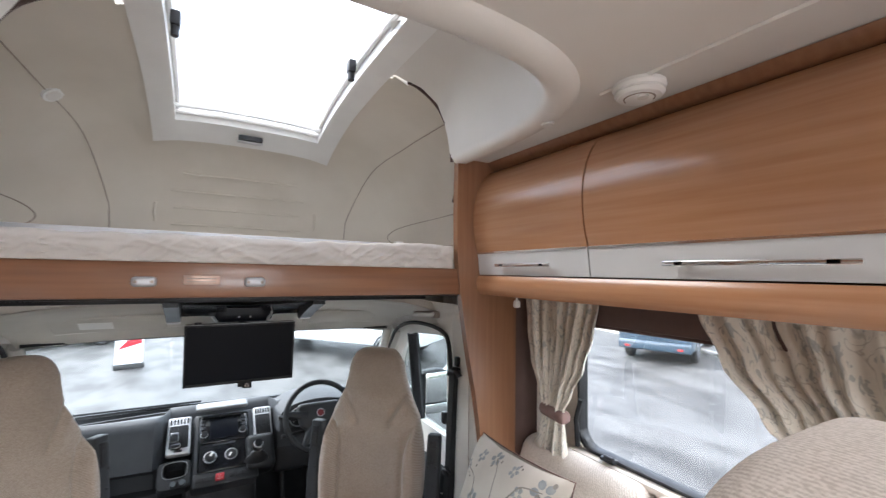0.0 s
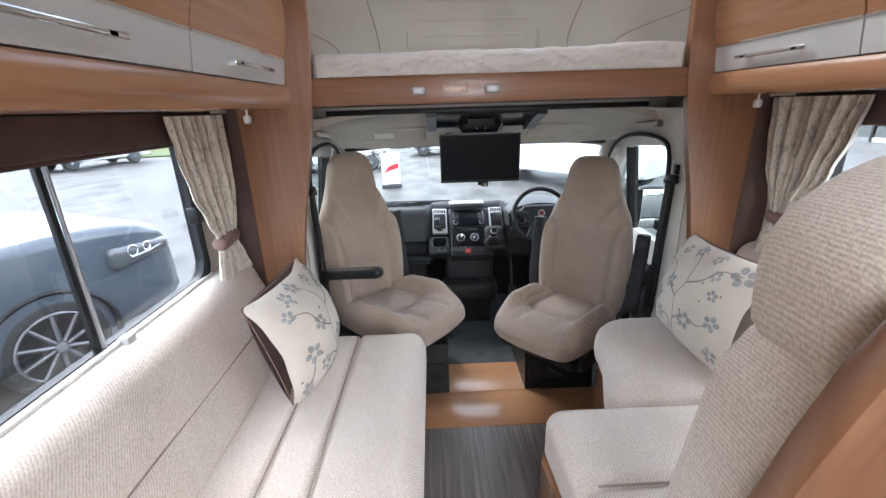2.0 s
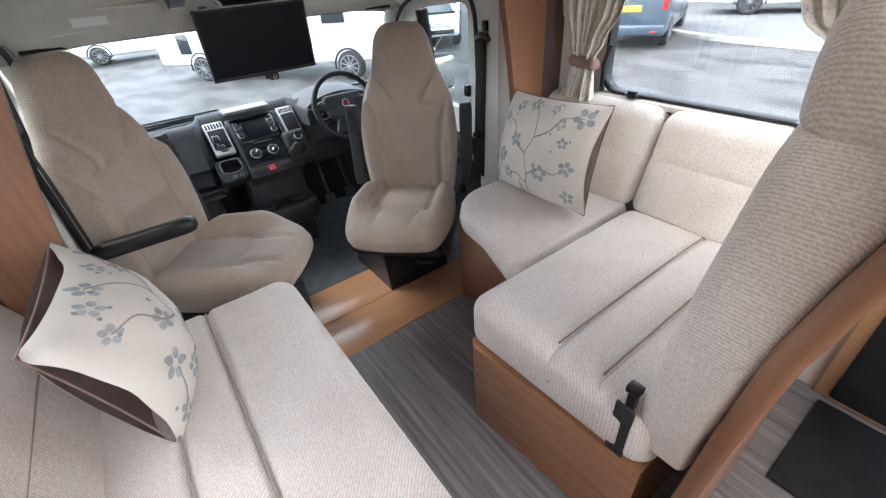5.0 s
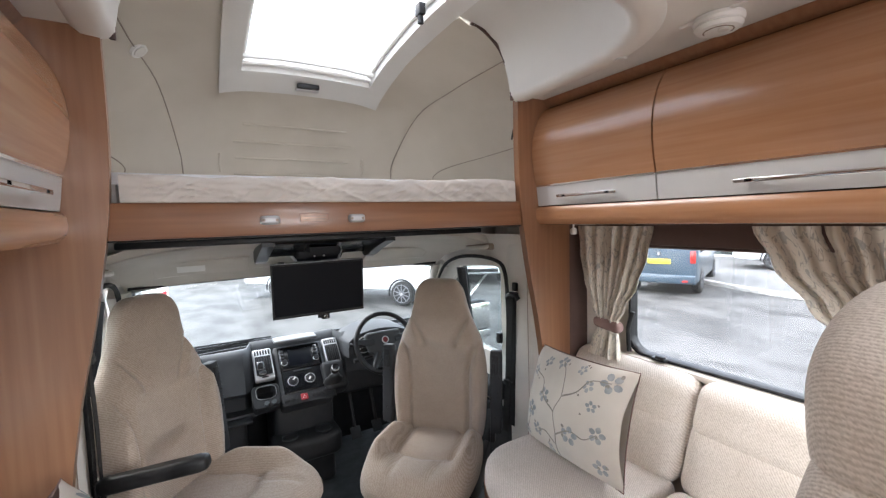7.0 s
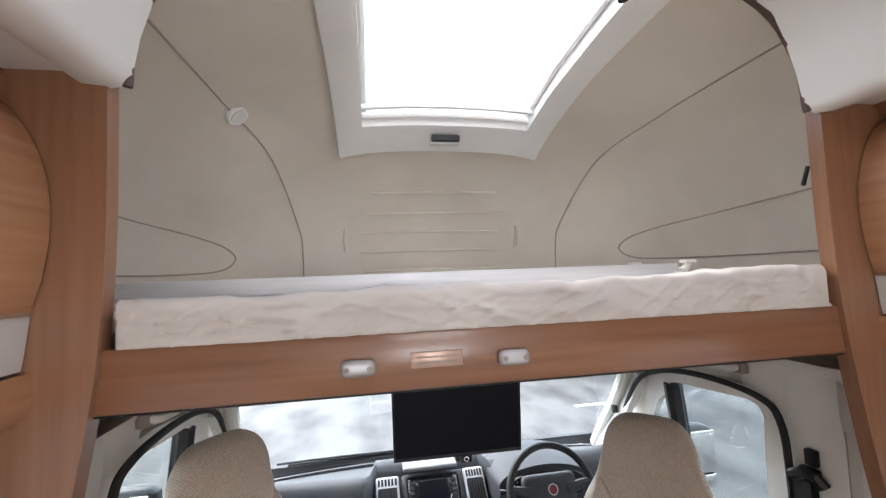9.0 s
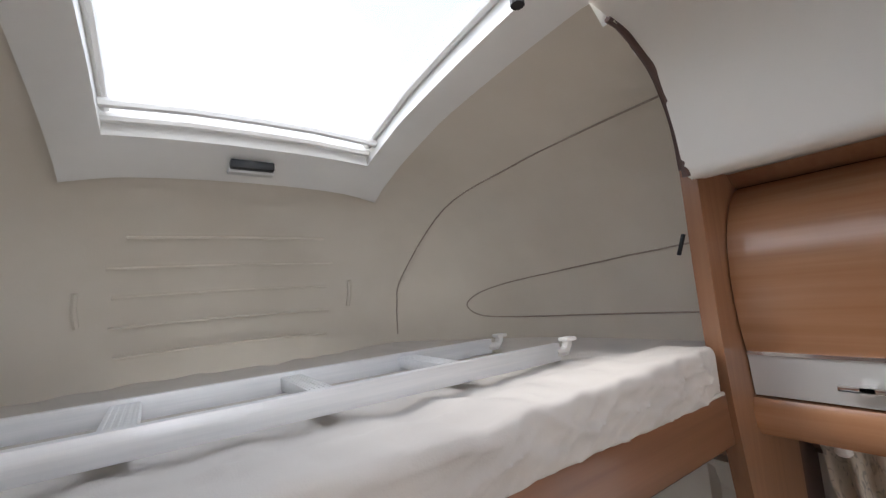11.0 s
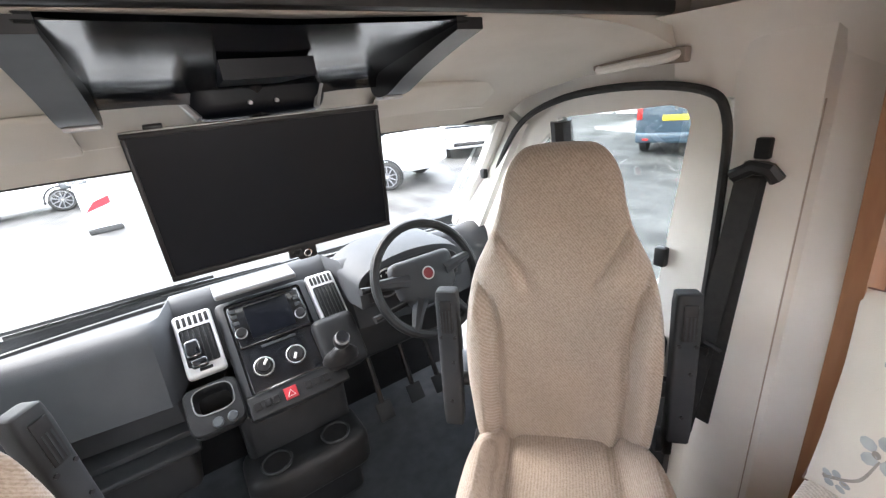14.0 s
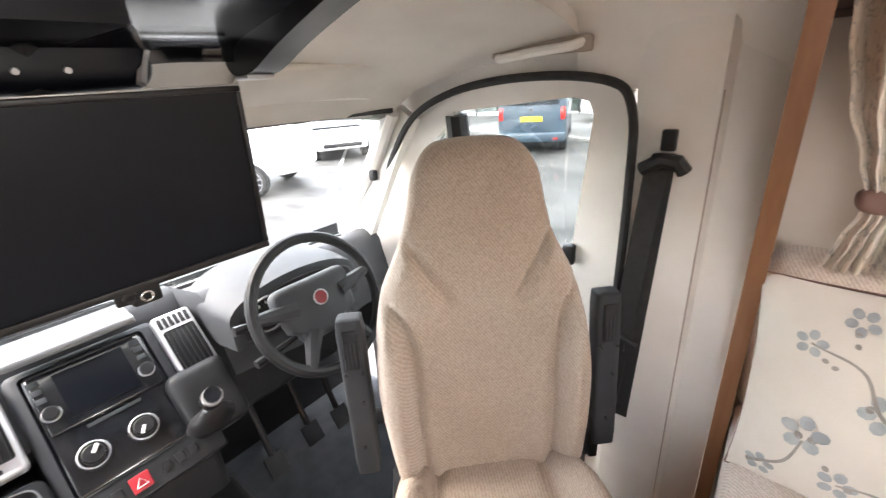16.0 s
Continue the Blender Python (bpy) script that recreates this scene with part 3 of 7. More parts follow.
def mattress():
    """Foam under a loose sheet: its front face sags in folds, its top edge waves."""
    rings = []
    n, m = 360, 18
    for i in range(n + 1):
        t = i / n
        x = -0.722 + 1.444 * t
        ends = min(1.0, min(t, 1 - t) * 18)
        ztop = 1.784 + 0.016 * max(0.0, (t - 0.55) / 0.45) ** 1.5 + 0.010 * noise.noise(Vector((x * 3, 5, 2))) + 0.007 * noise.noise(Vector((x * 13, 6, 2))) - (1 - ends) * 0.006
        ring = [(x, 2.470, 1.699)]
        sag = 0.004 * noise.noise(Vector((x * 5, 1, 9)))
        for j in range(m + 1):
            f = j / m
            slack = ends * (0.55 + 0.5 * abs(2 * t - 1) ** 3 + 0.3 * max(0.0, (t - 0.6) / 0.4))
            fold = 1 - min(1.0, 5 * abs(noise.noise(Vector((x * 8 + f * 1.6, f * 0.7, 1)))))
            fine = 1 - min(1.0, 4 * abs(noise.noise(Vector((x * 19 - f * 2.4, f * 1.2, 4)))))
            cross = 1 - min(1.0, 6 * abs(noise.noise(Vector((x * 4 - f, f * 2.6 + x * 2, 8)))))
            y = 2.442 + 0.006 * (1 - ends) + sag - slack * (0.010 * fold + 0.010 * fine + 0.009 * cross) * math.sin(math.pi * (0.15 + 0.8 * f)) - slack * 0.006 * crease(x * 0.7, f * 0.2, 1.0)
            corner_in = max(0.0, f - 0.78) / 0.22
            ring.append((x, y + 0.016 * corner_in ** 2.2, 1.701 + (ztop - 1.701) * (f if f < 0.78 else 0.78 + 0.22 * math.sin(corner_in * math.pi / 2))))
        for k in range(1, 15):
            y = 2.467 + 0.022 * k ** 1.15
            puck = 0.007 * (1 - min(1.0, 4 * abs(noise.noise(Vector((x * 7, y * 9, 5)))))) + 0.006 * abs(noise.noise(Vector((x * 15 + y * 12, y * 6, 7)))) + crease(x, y * 1.6, 3.0) * 0.004
            ring.append((x, y, ztop - 0.005 - 0.024 * ease(2.50, 2.66, y) + puck * min(1.0, k / 3) * (1 - ease(2.62, 2.70, y))))
        yb = 3.6 - 0.9 * max(0, abs(x) - 0.6)
        ring += [(x, yb, ztop - 0.03), (x, yb, 1.70)]
        rings.append(ring)
    return loft(rings)


bunk = thing("mattress", "mattress under a creased pale grey cotton sheet on the over-cab bed", "mattress")
part("fitted_sheet", mattress(), SHEET, bunk, "creased pale grey cotton sheet", 80)
part("hem", tube([(-0.715 + 0.01 * i, 2.444 + 0.004 * noise.noise(Vector((i * 0.2, 1, 1))), 1.704 + 0.002 * noise.noise(Vector((i * 0.4, 2, 1)))) for i in range(144)], 0.004, 6), SHEET, bunk, "stitched sheet hem")


def mattress_side(side):
    """The rear corners of the mattress that fill the nose's width."""
    pts = [(0.74, 2.53), (1.04, 2.53), (1.03, 2.8), (0.98, 3.1), (0.86, 3.36), (0.74, 3.46)]
    return prism([(side * x, y) for x, y in pts], "z", 1.645, 1.758, 0.012)


for side in (1, -1):
    tagged(part("mattress_infill", mattress_side(side), SHEET), "pale cotton covered mattress infill in the nose corner", "mattress")

ladder = thing("bed_ladder", "aluminium bunk ladder lying on the over-cab mattress", "ladder")
for y0 in (2.95, 2.71):
    part("side_rail", merged(box(-0.95, 0.55, y0 - 0.008, y0 + 0.008, 1.772, 1.812, 0.002)), ALU, ladder)
    part("hook", merged(tube([(0.54, y0, 1.79), (0.575, y0, 1.79), (0.585, y0, 1.805), (0.585, y0, 1.815)], 0.011, 8), box(0.57, 0.605, y0 - 0.014, y0 + 0.014, 1.812, 1.821, 0.003)), WHITE_ABS, ladder, "white plastic hook end")
for x in (-0.80, -0.53, -0.26, 0.01, 0.28):
    part("rung", merged(box(x - 0.022, x + 0.022, 2.717, 2.943, 1.778, 1.805, 0.003), *[box(x + d - 0.002, x + d + 0.002, 2.724, 2.936, 1.8042, 1.8060, 0.0005) for d in (-0.016, -0.008, 0.0, 0.008, 0.016)]), ALU, ladder)

# ---- living space: overhead lockers ----
LOCK = [(0.85, 1.677), (0.846, 1.70), (0.842, 1.735), (0.838, 1.768)]
DOOR = [(0.838, 1.771), (0.824, 1.82), (0.815, 1.88), (0.813, 1.93), (0.818, 1.98), (0.832, 2.03), (0.850, 2.068), (0.872, 2.10), (0.90, 2.125), (0.93, 2.14)]


def profile_strip(prof, side, y0, y1, thick=0.018, inset=0.0):
    """A panel of the given cross-section running along y, with returned ends."""
    front = [(x, z) for x, z in prof]
    back = [(x + thick, z) for x, z in reversed(prof)]
    bm = loft([[(side * x, y, z) for x, z in front + back] for y in (y0, y1)])
    bmesh.ops.bevel(bm, geom=[e for e in bm.edges if len(e.link_faces) == 2 and e.calc_face_angle(0.0) > 0.9], offset=0.003, segments=2, affect="EDGES")
    return bm


def locker(side, y0, y1, handle):
    lk = thing("overhead_locker", "pear wood overhead locker with curved door and silver lower band", "locker", group="overhead lockers")
    part("body", merged(box(*sorted((side * 0.90, side * HALF)), y0, y1, 1.68, 2.095)), WOOD_Y_LIT, lk)
    door = part("door", profile_strip(DOOR, side, y0 + 0.003, y1 - 0.003), WOOD_Y_LIT, lk, "glossy curved pear wood door")
    part("band", profile_strip(LOCK, side, y0 + 0.003, y1 - 0.003), SILVER, lk, "silver lacquered lower band")
    part("strip", box(*sorted((side * 0.8345, side * 0.85)), y0 + 0.004, y1 - 0.004, 1.764, 1.771), CHROME, lk, "thin chrome trim strip")
    h0, h1 = handle
    x = side * 0.818
    part("handle", merged(box(*sorted((x, x + side * 0.008)), h0, h1, 1.709, 1.721, 0.002), box(*sorted((x, side * 0.848)), h0 + 0.03, h0 + 0.05, 1.71, 1.72), box(*sorted((x, side * 0.848)), h1 - 0.05, h1 - 0.03, 1.71, 1.72)), CHROME, lk, "slim chrome bar handle")
    return lk


for side, cuts in ((1, (2.44, 1.847, 1.05, 0.25, -0.55)), (-1, (2.44, 1.775, 1.0, 0.2, -0.6))):
    for b, a in zip(cuts, cuts[1:]):
        mid = (a + b) / 2
        w = 0.15 if b > 2.4 else 0.20
        locker(side, a, b, (mid - w, mid + w) if b > 2.4 else (b - 0.62, b - 0.25))
    shelf = thing("locker_shelf", "pear wood shelf with a rounded lip under the lockers", "shelf")
    lip = [(0.845, 1.672), (0.838, 1.66), (0.836, 1.635), (0.842, 1.61), (0.86, 1.592), (0.90, 1.588), (0.905, 1.588), (0.905, 1.674), (0.9, 1.674)]
    part("lip", loft([[(side * x, y, z) for x, z in lip] for y in (-0.6, 2.44)]), WOOD_Y_LIT, shelf, "rounded pear wood lip")
    part("board", box(*sorted((side * 0.905, side * HALF)), -0.6, 2.44, 1.590, 1.674), WOOD_Y_LIT, shelf)
    tagged(part("cornice", prism([(side * x, z) for x, z in ((0.905, 2.145), (0.955, 2.130), (1.0, 2.130), (1.0, 2.168), (0.885, 2.168))], "y", -0.6, 2.44), WOOD_Z), "pear wood cornice above the lockers", "cornice")

# ---- living space windows ----
for side in (1, -1):
    y0, y1, z0, z1 = WIN[side]
    w = tagged(thing("window_%d" % (1 if side > 0 else 2), "black framed side window with a thin frame", "window"), kind="structure")
    x = side * (HALF + 0.012)
    fr = 0.013 if side > 0 else 0.02

    def rect_ring(gy, gz, n=6, r=0.07):
        pts = []
        for cy, cz, a0 in ((y1 - gy - r, z1 - gz - r, 0), (y0 + gy + r, z1 - gz - r, 90), (y0 + gy + r, z0 + gz + r, 180), (y1 - gy - r, z0 + gz + r, 270)):
            for i in range(n + 1):
                t = radians(a0 + 90 * i / n)
                pts.append((cy + r * math.cos(t), cz + r * math.sin(t)))
        return pts
    rings = [[(side * q, a, b) for a, b in rect_ring(g, g)] for q, g in ((HALF + 0.03, -0.004), (HALF - 0.012, -0.004), (HALF - 0.014, 0.008), (HALF - 0.004, fr), (HALF + 0.03, fr))]
    part("window_frame", loft(rings, True, False), BLACK if side > 0 else DASH_DARK, w)
    g = part("pane", prism(rect_ring(0.01, 0.01), "x", *sorted((x, x + side * 0.005))), TINTED if side < 0 else DIMMED_SIDE, w)
    g.visible_shadow = False
    part("window_sill", box(*sorted((side * (HALF - 0.045), side * (HALF + 0.01))), y0 - 0.02, y1 + 0.02, z0 - 0.03, z0 - 0.006, 0.005), SILVER if side < 0 else WALL, w, "pale sill strip")
    if side < 0:
        part("mullion", box(*sorted((x - 0.006, x + 0.008)), 1.662, 1.680, z0, z1, 0.003), DASH_DARK, w, "dark sliding sash bar")
        part("mullion_trim", box(*sorted((side * (HALF - 0.004), side * (HALF + 0.006))), 1.6805, 1.688, z0, z1, 0.002), SATIN, w, "silver edge of the sash bar")
        part("rail", box(*sorted((side * (HALF - 0.02), side * (HALF + 0.008))), y0, y1, z0 - 0.004, z0 + 0.02, 0.004), SILVER, w, "grey lower sliding rail")
        part("catch", merged(box(-1.178, -1.15, 1.715, 1.75, z0 + 0.005, z0 + 0.03, 0.004)), SATIN, w, "small grey catch")
        part("catch", merged(box(-1.178, -1.14, 2.16, 2.20, 1.20, 1.26, 0.006)), BLACK, w, "black sash catch")
    else:
        for yy in (2.03, 1.40):
            part("catch", merged(box(1.145, 1.18, yy - 0.03, yy + 0.03, z0 + 0.002, z0 + 0.016, 0.004), tube([(1.15, yy - 0.03, z0 + 0.02), (1.15, yy + 0.01, z0 + 0.02)], 0.008, 8)), BLACK, w, "black turn catch")
        part("stay", tube([(1.17, 2.185, 0.99), (1.155, 2.18, 1.10), (1.16, 2.16, 1.18)], 0.011, 8), BLACK, w, "black window stay")
    pelmet = thing("window_pelmet", "dark brown padded pelmet with the blind cassette", "pelmet", group="window pelmets")
    part("board", box(*sorted((side * 1.13, side * 1.18)), y0 - 0.12, 2.44, 1.492, 1.588, 0.006), PELMET, pelmet)
    part("cassette", box(*sorted((side * 1.137, side * 1.178)), y0 - 0.118, 2.438, 1.480, 1.492, 0.003), PELMET, pelmet, "brown blind cassette edge")


def curtain(side, top, tie, bottom, seed):
    """A gathered curtain: a run of folds drawn in at a tie-back."""
    ct = thing("curtain", "cream linen curtain with a grey blossom print, tied back", "curtain", group="window curtains")
    rnd = random.Random(seed)
    rows = []
    n = 64
    levels = [(1.575, top, 0.016), (1.45, [top[0] + 0.15 * (tie[0] - top[0]), top[1] + 0.15 * (tie[1] - top[1])], 0.02), (1.32, [(top[i] * 0.6 + tie[i] * 0.4) for i in (0, 1)], 0.022),
              (1.2, [(top[i] * 0.22 + tie[i] * 0.78) for i in (0, 1)], 0.018), (1.13, tie, 0.012), (1.09, tie, 0.012), (1.03, [(tie[i] * 0.5 + bottom[i] * 0.5) for i in (0, 1)], 0.016), (0.955, bottom, 0.02)]
    phase = [rnd.uniform(0, 6) for _ in range(3)]
    fine = []
    for (z0, a, d0), (z1, b, d1) in zip(levels, levels[1:]):
        for k in range(5):
            t = k / 5
            s = t * t * (3 - 2 * t)
            fine.append((z0 + (z1 - z0) * t, (a[0] + (b[0] - a[0]) * s, a[1] + (b[1] - a[1]) * s), d0 + (d1 - d0) * t))
    fine.append(levels[-1])
    for z, (y0, y1), d in fine:
        r = []
        for i in range(n + 1):
            u = i / n
            x = side * (1.10 + 1.5 * d * noise.noise(Vector((u * 9 + phase[0], z * 1.2, phase[1]))) + 0.8 * d * noise.noise(Vector((u * 21 + phase[1], z * 2.2, phase[2]))) + 0.8 * d * math.sin(u * (26 + 60 * abs(top[1] - top[0])) + phase[2] + z * 2 + 2 * noise.noise(Vector((u * 5, z, phase[0])))))
            r.append((x, y0 + (y1 - y0) * u, z))
        rows.append(r)
    bm = loft(rows, closed=False)
    ob = part("cloth", bm, CURTAIN_PRINT, ct, smooth=80)
    lo, hi = min(tie) - 0.012, max(tie) + 0.012
    part("tieback", pad(0.062, hi - lo, 0.052, 0.024, 0, 8, lambda v: Vector((side * 1.104 + v.x, v.y + (lo + hi) / 2, v.z + 1.112 + 0.1 * v.y))), MAUVE, ct, "mauve velvet tie-back band")
    return ct


def print_cloth():
    """Linen with a scattered grey blossom and twig print."""
    m = material("blossom_linen", (0.56, 0.51, 0.43), 0.95, second=(0.62, 0.57, 0.49), scale=9.0, bump=0.25, bump_scale=300.0, sheen=0.2)
    n, k = m.node_tree.nodes, m.node_tree.links
    b = n["Principled BSDF"]
    src = [l for l in k if l.to_socket == b.inputs["Base Color"]][0].from_socket
    tc, mp = n.new("ShaderNodeTexCoord"), n.new("ShaderNodeMapping")
    mp.inputs["Scale"].default_value = (3.0, 1.0, 1.0)
    k.new(tc.outputs["Object"], mp.inputs["Vector"])
    masks = []
    for sc, w, ds in ((11.0, 0.022, 0.9), (19.0, 0.12, 2.2)):
        t, r = n.new("ShaderNodeTexNoise"), n.new("ShaderNodeValToRGB")
        t.inputs["Scale"].default_value, t.inputs["Detail"].default_value, t.inputs["Distortion"].default_value = sc, 1.5, ds
        e = r.color_ramp.elements
        if w < 0.1:
            e[0].position, e[0].color = 0.5 - w, (0, 0, 0, 1)
            e[1].position, e[1].color = 0.5 + w, (0, 0, 0, 1)
            mid = e.new(0.5)
            mid.color = (0.6, 0.6, 0.6, 1)
        else:
            e[0].position, e[0].color = 0.60, (0, 0, 0, 1)
            e[1].position, e[1].color = 0.64, (0.75, 0.75, 0.75, 1)
        k.new(mp.outputs["Vector"], t.inputs["Vector"])
        k.new(t.outputs["Fac"], r.inputs["Fac"])
        masks.append(r.outputs["Color"])
    for i, mk in enumerate(masks):
        mx = n.new("ShaderNodeMix")
        mx.data_type = "RGBA"
        k.new(mk, mx.inputs[0])
        k.new(src, mx.inputs[6])
        mx.inputs[7].default_value = ((0.22, 0.19, 0.15, 1), (0.28, 0.28, 0.26, 1))[i]
        src = mx.outputs[2]
    k.new(src, b.inputs["Base Color"])
    return m


CURTAIN_PRINT = print_cloth()
curtain(1, (2.01, 2.42), (2.19, 2.31), (2.18, 2.35), 3)
curtain(1, (1.12, 1.67), (1.12, 1.27), (1.10, 1.30), 4)
curtain(-1, (2.02, 2.42), (2.20, 2.32), (2.18, 2.38), 5)
curtain(-1, (1.02, 1.40), (1.10, 1.24), (1.08, 1.27), 6)


# ---- living space: seats ----
def seat_pad(x0, x1, y0, y1, z0, z1, r, puff, seams_x=(), seams_y=(), shape=None, cuts=40):
    cx, cy, cz = (x0 + x1) / 2, (y0 + y1) / 2, (z0 + z1) / 2

    def form(v):
        p = Vector((v.x + cx, v.y + cy, v.z + cz))
        if v.z > 0:
            g = sum(groove(p.x - s) for s in seams_x) + sum(groove(p.y - s) for s in seams_y)
            p.z -= 0.016 * g
            p.z += 0.003 * noise.noise(Vector((p.x * 7, p.y * 7, 3)))
        return shape(p) if shape else p
    return pad(x1 - x0, y1 - y0, z1 - z0, r, puff, cuts, form)


def pucker(p):
    """Gathers in the cover beside the front seam."""
    if p.z > 0.55:
        near = math.exp(-((p.x + 0.585) / 0.055) ** 2) * ease(1.5, 1.8, p.y) + 0.5 * math.exp(-((p.x + 0.45) / 0.05) ** 2) * ease(1.75, 2.0, p.y)
        p.z += 0.006 * near * max(0.0, noise.noise(Vector((p.x * 5, p.y * 24 + p.x * 6, 4))))
    return p


sofa = thing("side_sofa", "long cream corded side sofa below the window", "sofa")
part("base", box(-HALF, -0.42, 1.19, 2.42, 0.0, 0.42, 0.004), WOOD_Y_LIT, sofa, "pear wood sofa base")
part("seat", seat_pad(-1.03, -0.345, 1.185, 2.40, 0.40, 0.605, 0.07, 0.008, (-0.645, -0.79), (), pucker, 90), FABRIC, sofa)


def lean_back(side, y0, y1, zs=0.80, gap=0.0):
    """A back cushion leaning on the wall, with a cross seam."""
    def form(p):
        t = (p.z - 0.58) / 0.4
        p.x = side * (p.x + 0.155 * max(0.0, t))
        return p
    cy, sy = (y0 + y1) / 2, y1 - y0

    def shape(v):
        p = Vector((v.x + 1.005, v.y + cy, v.z + 0.775))
        if v.x < 0:
            p.x += 0.010 * groove(p.z - zs, 0.014) - 0.012 * math.cos(min(1, abs(v.y) / (sy / 2)) * 1.57)
        return form(p)
    bm = pad(0.13, sy, 0.40, 0.06, 0.0, 26, shape)
    return bm


part("backrest", lean_back(-1, 1.19, 2.43, 0.755), FABRIC_UP, sofa)


def end_panel():
    top = smooth_line([(-1.185, 0.96, 0), (-1.13, 0.83, 0), (-1.06, 0.715, 0), (-0.96, 0.66, 0), (-0.75, 0.638, 0), (-0.58, 0.606, 0), (-0.46, 0.54, 0), (-0.38, 0.44, 0), (-0.345, 0.36, 0)], 6)
    return [(p.x, p.y) for p in top]


tp = end_panel()
part("end_panel", prism(tp + [(-0.345, 0.0), (-1.185, 0.0)], "y", 1.155, 1.183, 0.007, 3), WOOD_X_SHADED, sofa, "pear wood end panel with a flowing top edge")
part("end_pad", prism([(x * 0.92 - 0.03, z - 0.185) for x, z in tp[10:-6]] + [(-0.42, 0.25), (-0.99, 0.25)], "y", 1.138, 1.156, 0.006, 3), FABRIC_UP, sofa, "cream padded inset panel")

for x in (-0.645, -0.79):
    part("seam", tube([(x, y, 0.6065 + 0.003 * noise.noise(Vector((x * 7, y * 7, 3)))) for y in [1.24 + 0.05 * i for i in range(23)]], 0.0035, 6), PIPING, sofa)
part("seam", tube([(-1.005, y, 0.755) for y in (1.23, 1.6, 2.0, 2.39)], 0.003, 6), PIPING, sofa)

bench = thing("travel_seat", "forward-facing cream corded travel seat on a pear wood base", "bench seat")


def base_outline():
    return [(0.985, 1.20), (0.985, 1.845), (0.11, 1.845), (0.075, 1.835), (0.058, 1.80), (0.09, 1.5), (0.10, 1.20)]


part("base", prism(base_outline(), "z", 0.0, 0.395, 0.006), WOOD_Y_LIT, bench, "pear wood seat base")


def front_soft(p):
    if p.x < 0.35:
        p.x += 0.05 * max(0.0, (1.8 - p.y)) * 0.8
    return p


part("seat", seat_pad(0.065, 0.985, 1.19, 1.845, 0.395, 0.605, 0.06, 0.014, (), (1.51, 1.365), front_soft), FABRIC, bench)


for y in (1.51, 1.365):
    part("seam", tube([(x, y, 0.606 + 0.009 * max(0, 1 - ((x - 0.525) / 0.46) ** 2)) for x in [0.13 + 0.04 * i for i in range(21)]], 0.0035, 6), PIPING, bench)


def tall_back():
    """The tall head-high backrest, waisted and domed at its top."""
    rings = []
    for z, x0, x1, yf, yb in ((0.50, 0.11, 0.60, 1.245, 1.122), (0.60, 0.10, 0.61, 1.265, 1.117), (0.75, 0.095, 0.615, 1.262, 1.102), (0.92, 0.10, 0.61, 1.248, 1.085), (1.08, 0.106, 0.60, 1.230, 1.060), (1.20, 0.112, 0.60, 1.216, 1.034),
                          (1.27, 0.142, 0.592, 1.205, 1.035), (1.285, 0.146, 0.594, 1.198, 1.033), (1.30, 0.140, 0.60, 1.206, 1.030), (1.38, 0.138, 0.615, 1.212, 1.020), (1.44, 0.155, 0.60, 1.206, 1.018), (1.49, 0.205, 0.56, 1.19, 1.02), (1.52, 0.27, 0.50, 1.165, 1.03), (1.528, 0.34, 0.44, 1.13, 1.08)):
        n, ring = 36, []
        for i in range(n):
            t = 2 * math.pi * i / n
            c, s = math.cos(t), math.sin(t)
            e = 0.42 if s > 0 else 0.22
            ring.append(((x0 + x1) / 2 + (x1 - x0) / 2 * math.copysign(abs(c) ** e, c), (yf + yb) / 2 + (yf - yb) / 2 * math.copysign(abs(s) ** e, s), z))
        rings.append(ring)
    fine = []
    cols = [smooth_line([r[i] for r in rings], 4) for i in range(36)]
    fine = [[c[j] for c in cols] for j in range(len(cols[0]))]
    return loft(fine)


part("backrest", tall_back(), FABRIC_TALL, bench, "tall cream corded backrest with head section", 60)


def bench_panel():
    """The wooden back: a leaning board with rounded edges and a domed top."""
    rows = []
    for z, x0, x1 in ((0.0, 0.095, 0.66), (0.4, 0.093, 0.66), (0.7, 0.09, 0.66), (0.95, 0.09, 0.66), (1.1, 0.09, 0.66), (1.24, 0.09, 0.66), (1.34, 0.095, 0.658), (1.40, 0.112, 0.648), (1.44, 0.142, 0.622), (1.47, 0.19, 0.58), (1.488, 0.26, 0.51), (1.495, 0.33, 0.43)):
        yf = lerp_table([(0.0, 1.13), (0.5, 1.122), (0.98, 1.086), (1.15, 1.05), (1.31, 1.012), (1.5, 0.975)], z)
        r, yb = 0.012, yf - 0.046
        rows.append([(x0, yf - r, z), (x0 + 0.004, yf - 0.004, z), (x0 + r, yf, z), (x1 - r, yf, z), (x1, yf - r, z), (x1, yb + r, z), (x1 - r, yb, z), (x0 + r, yb, z), (x0 + 0.004, yb + 0.004, z), (x0, yb + r, z)])
    return loft(rows)


panel = bench_panel()
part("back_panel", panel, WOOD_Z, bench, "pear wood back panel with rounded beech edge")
part("buckle", merged(box(0.10, 0.125, 1.262, 1.285, 0.57, 0.655, 0.006), box(0.097, 0.128, 1.257, 1.292, 0.645, 0.668, 0.005)), BLACK, bench, "black belt buckle")
part("belt", box(0.086, 0.094, 1.25, 1.30, 0.42, 0.61, 0.002), BELT, bench, "black seat belt webbing")

corner = thing("corner_seat", "cream corded corner bench seat beside the bulkhead", "bench seat")


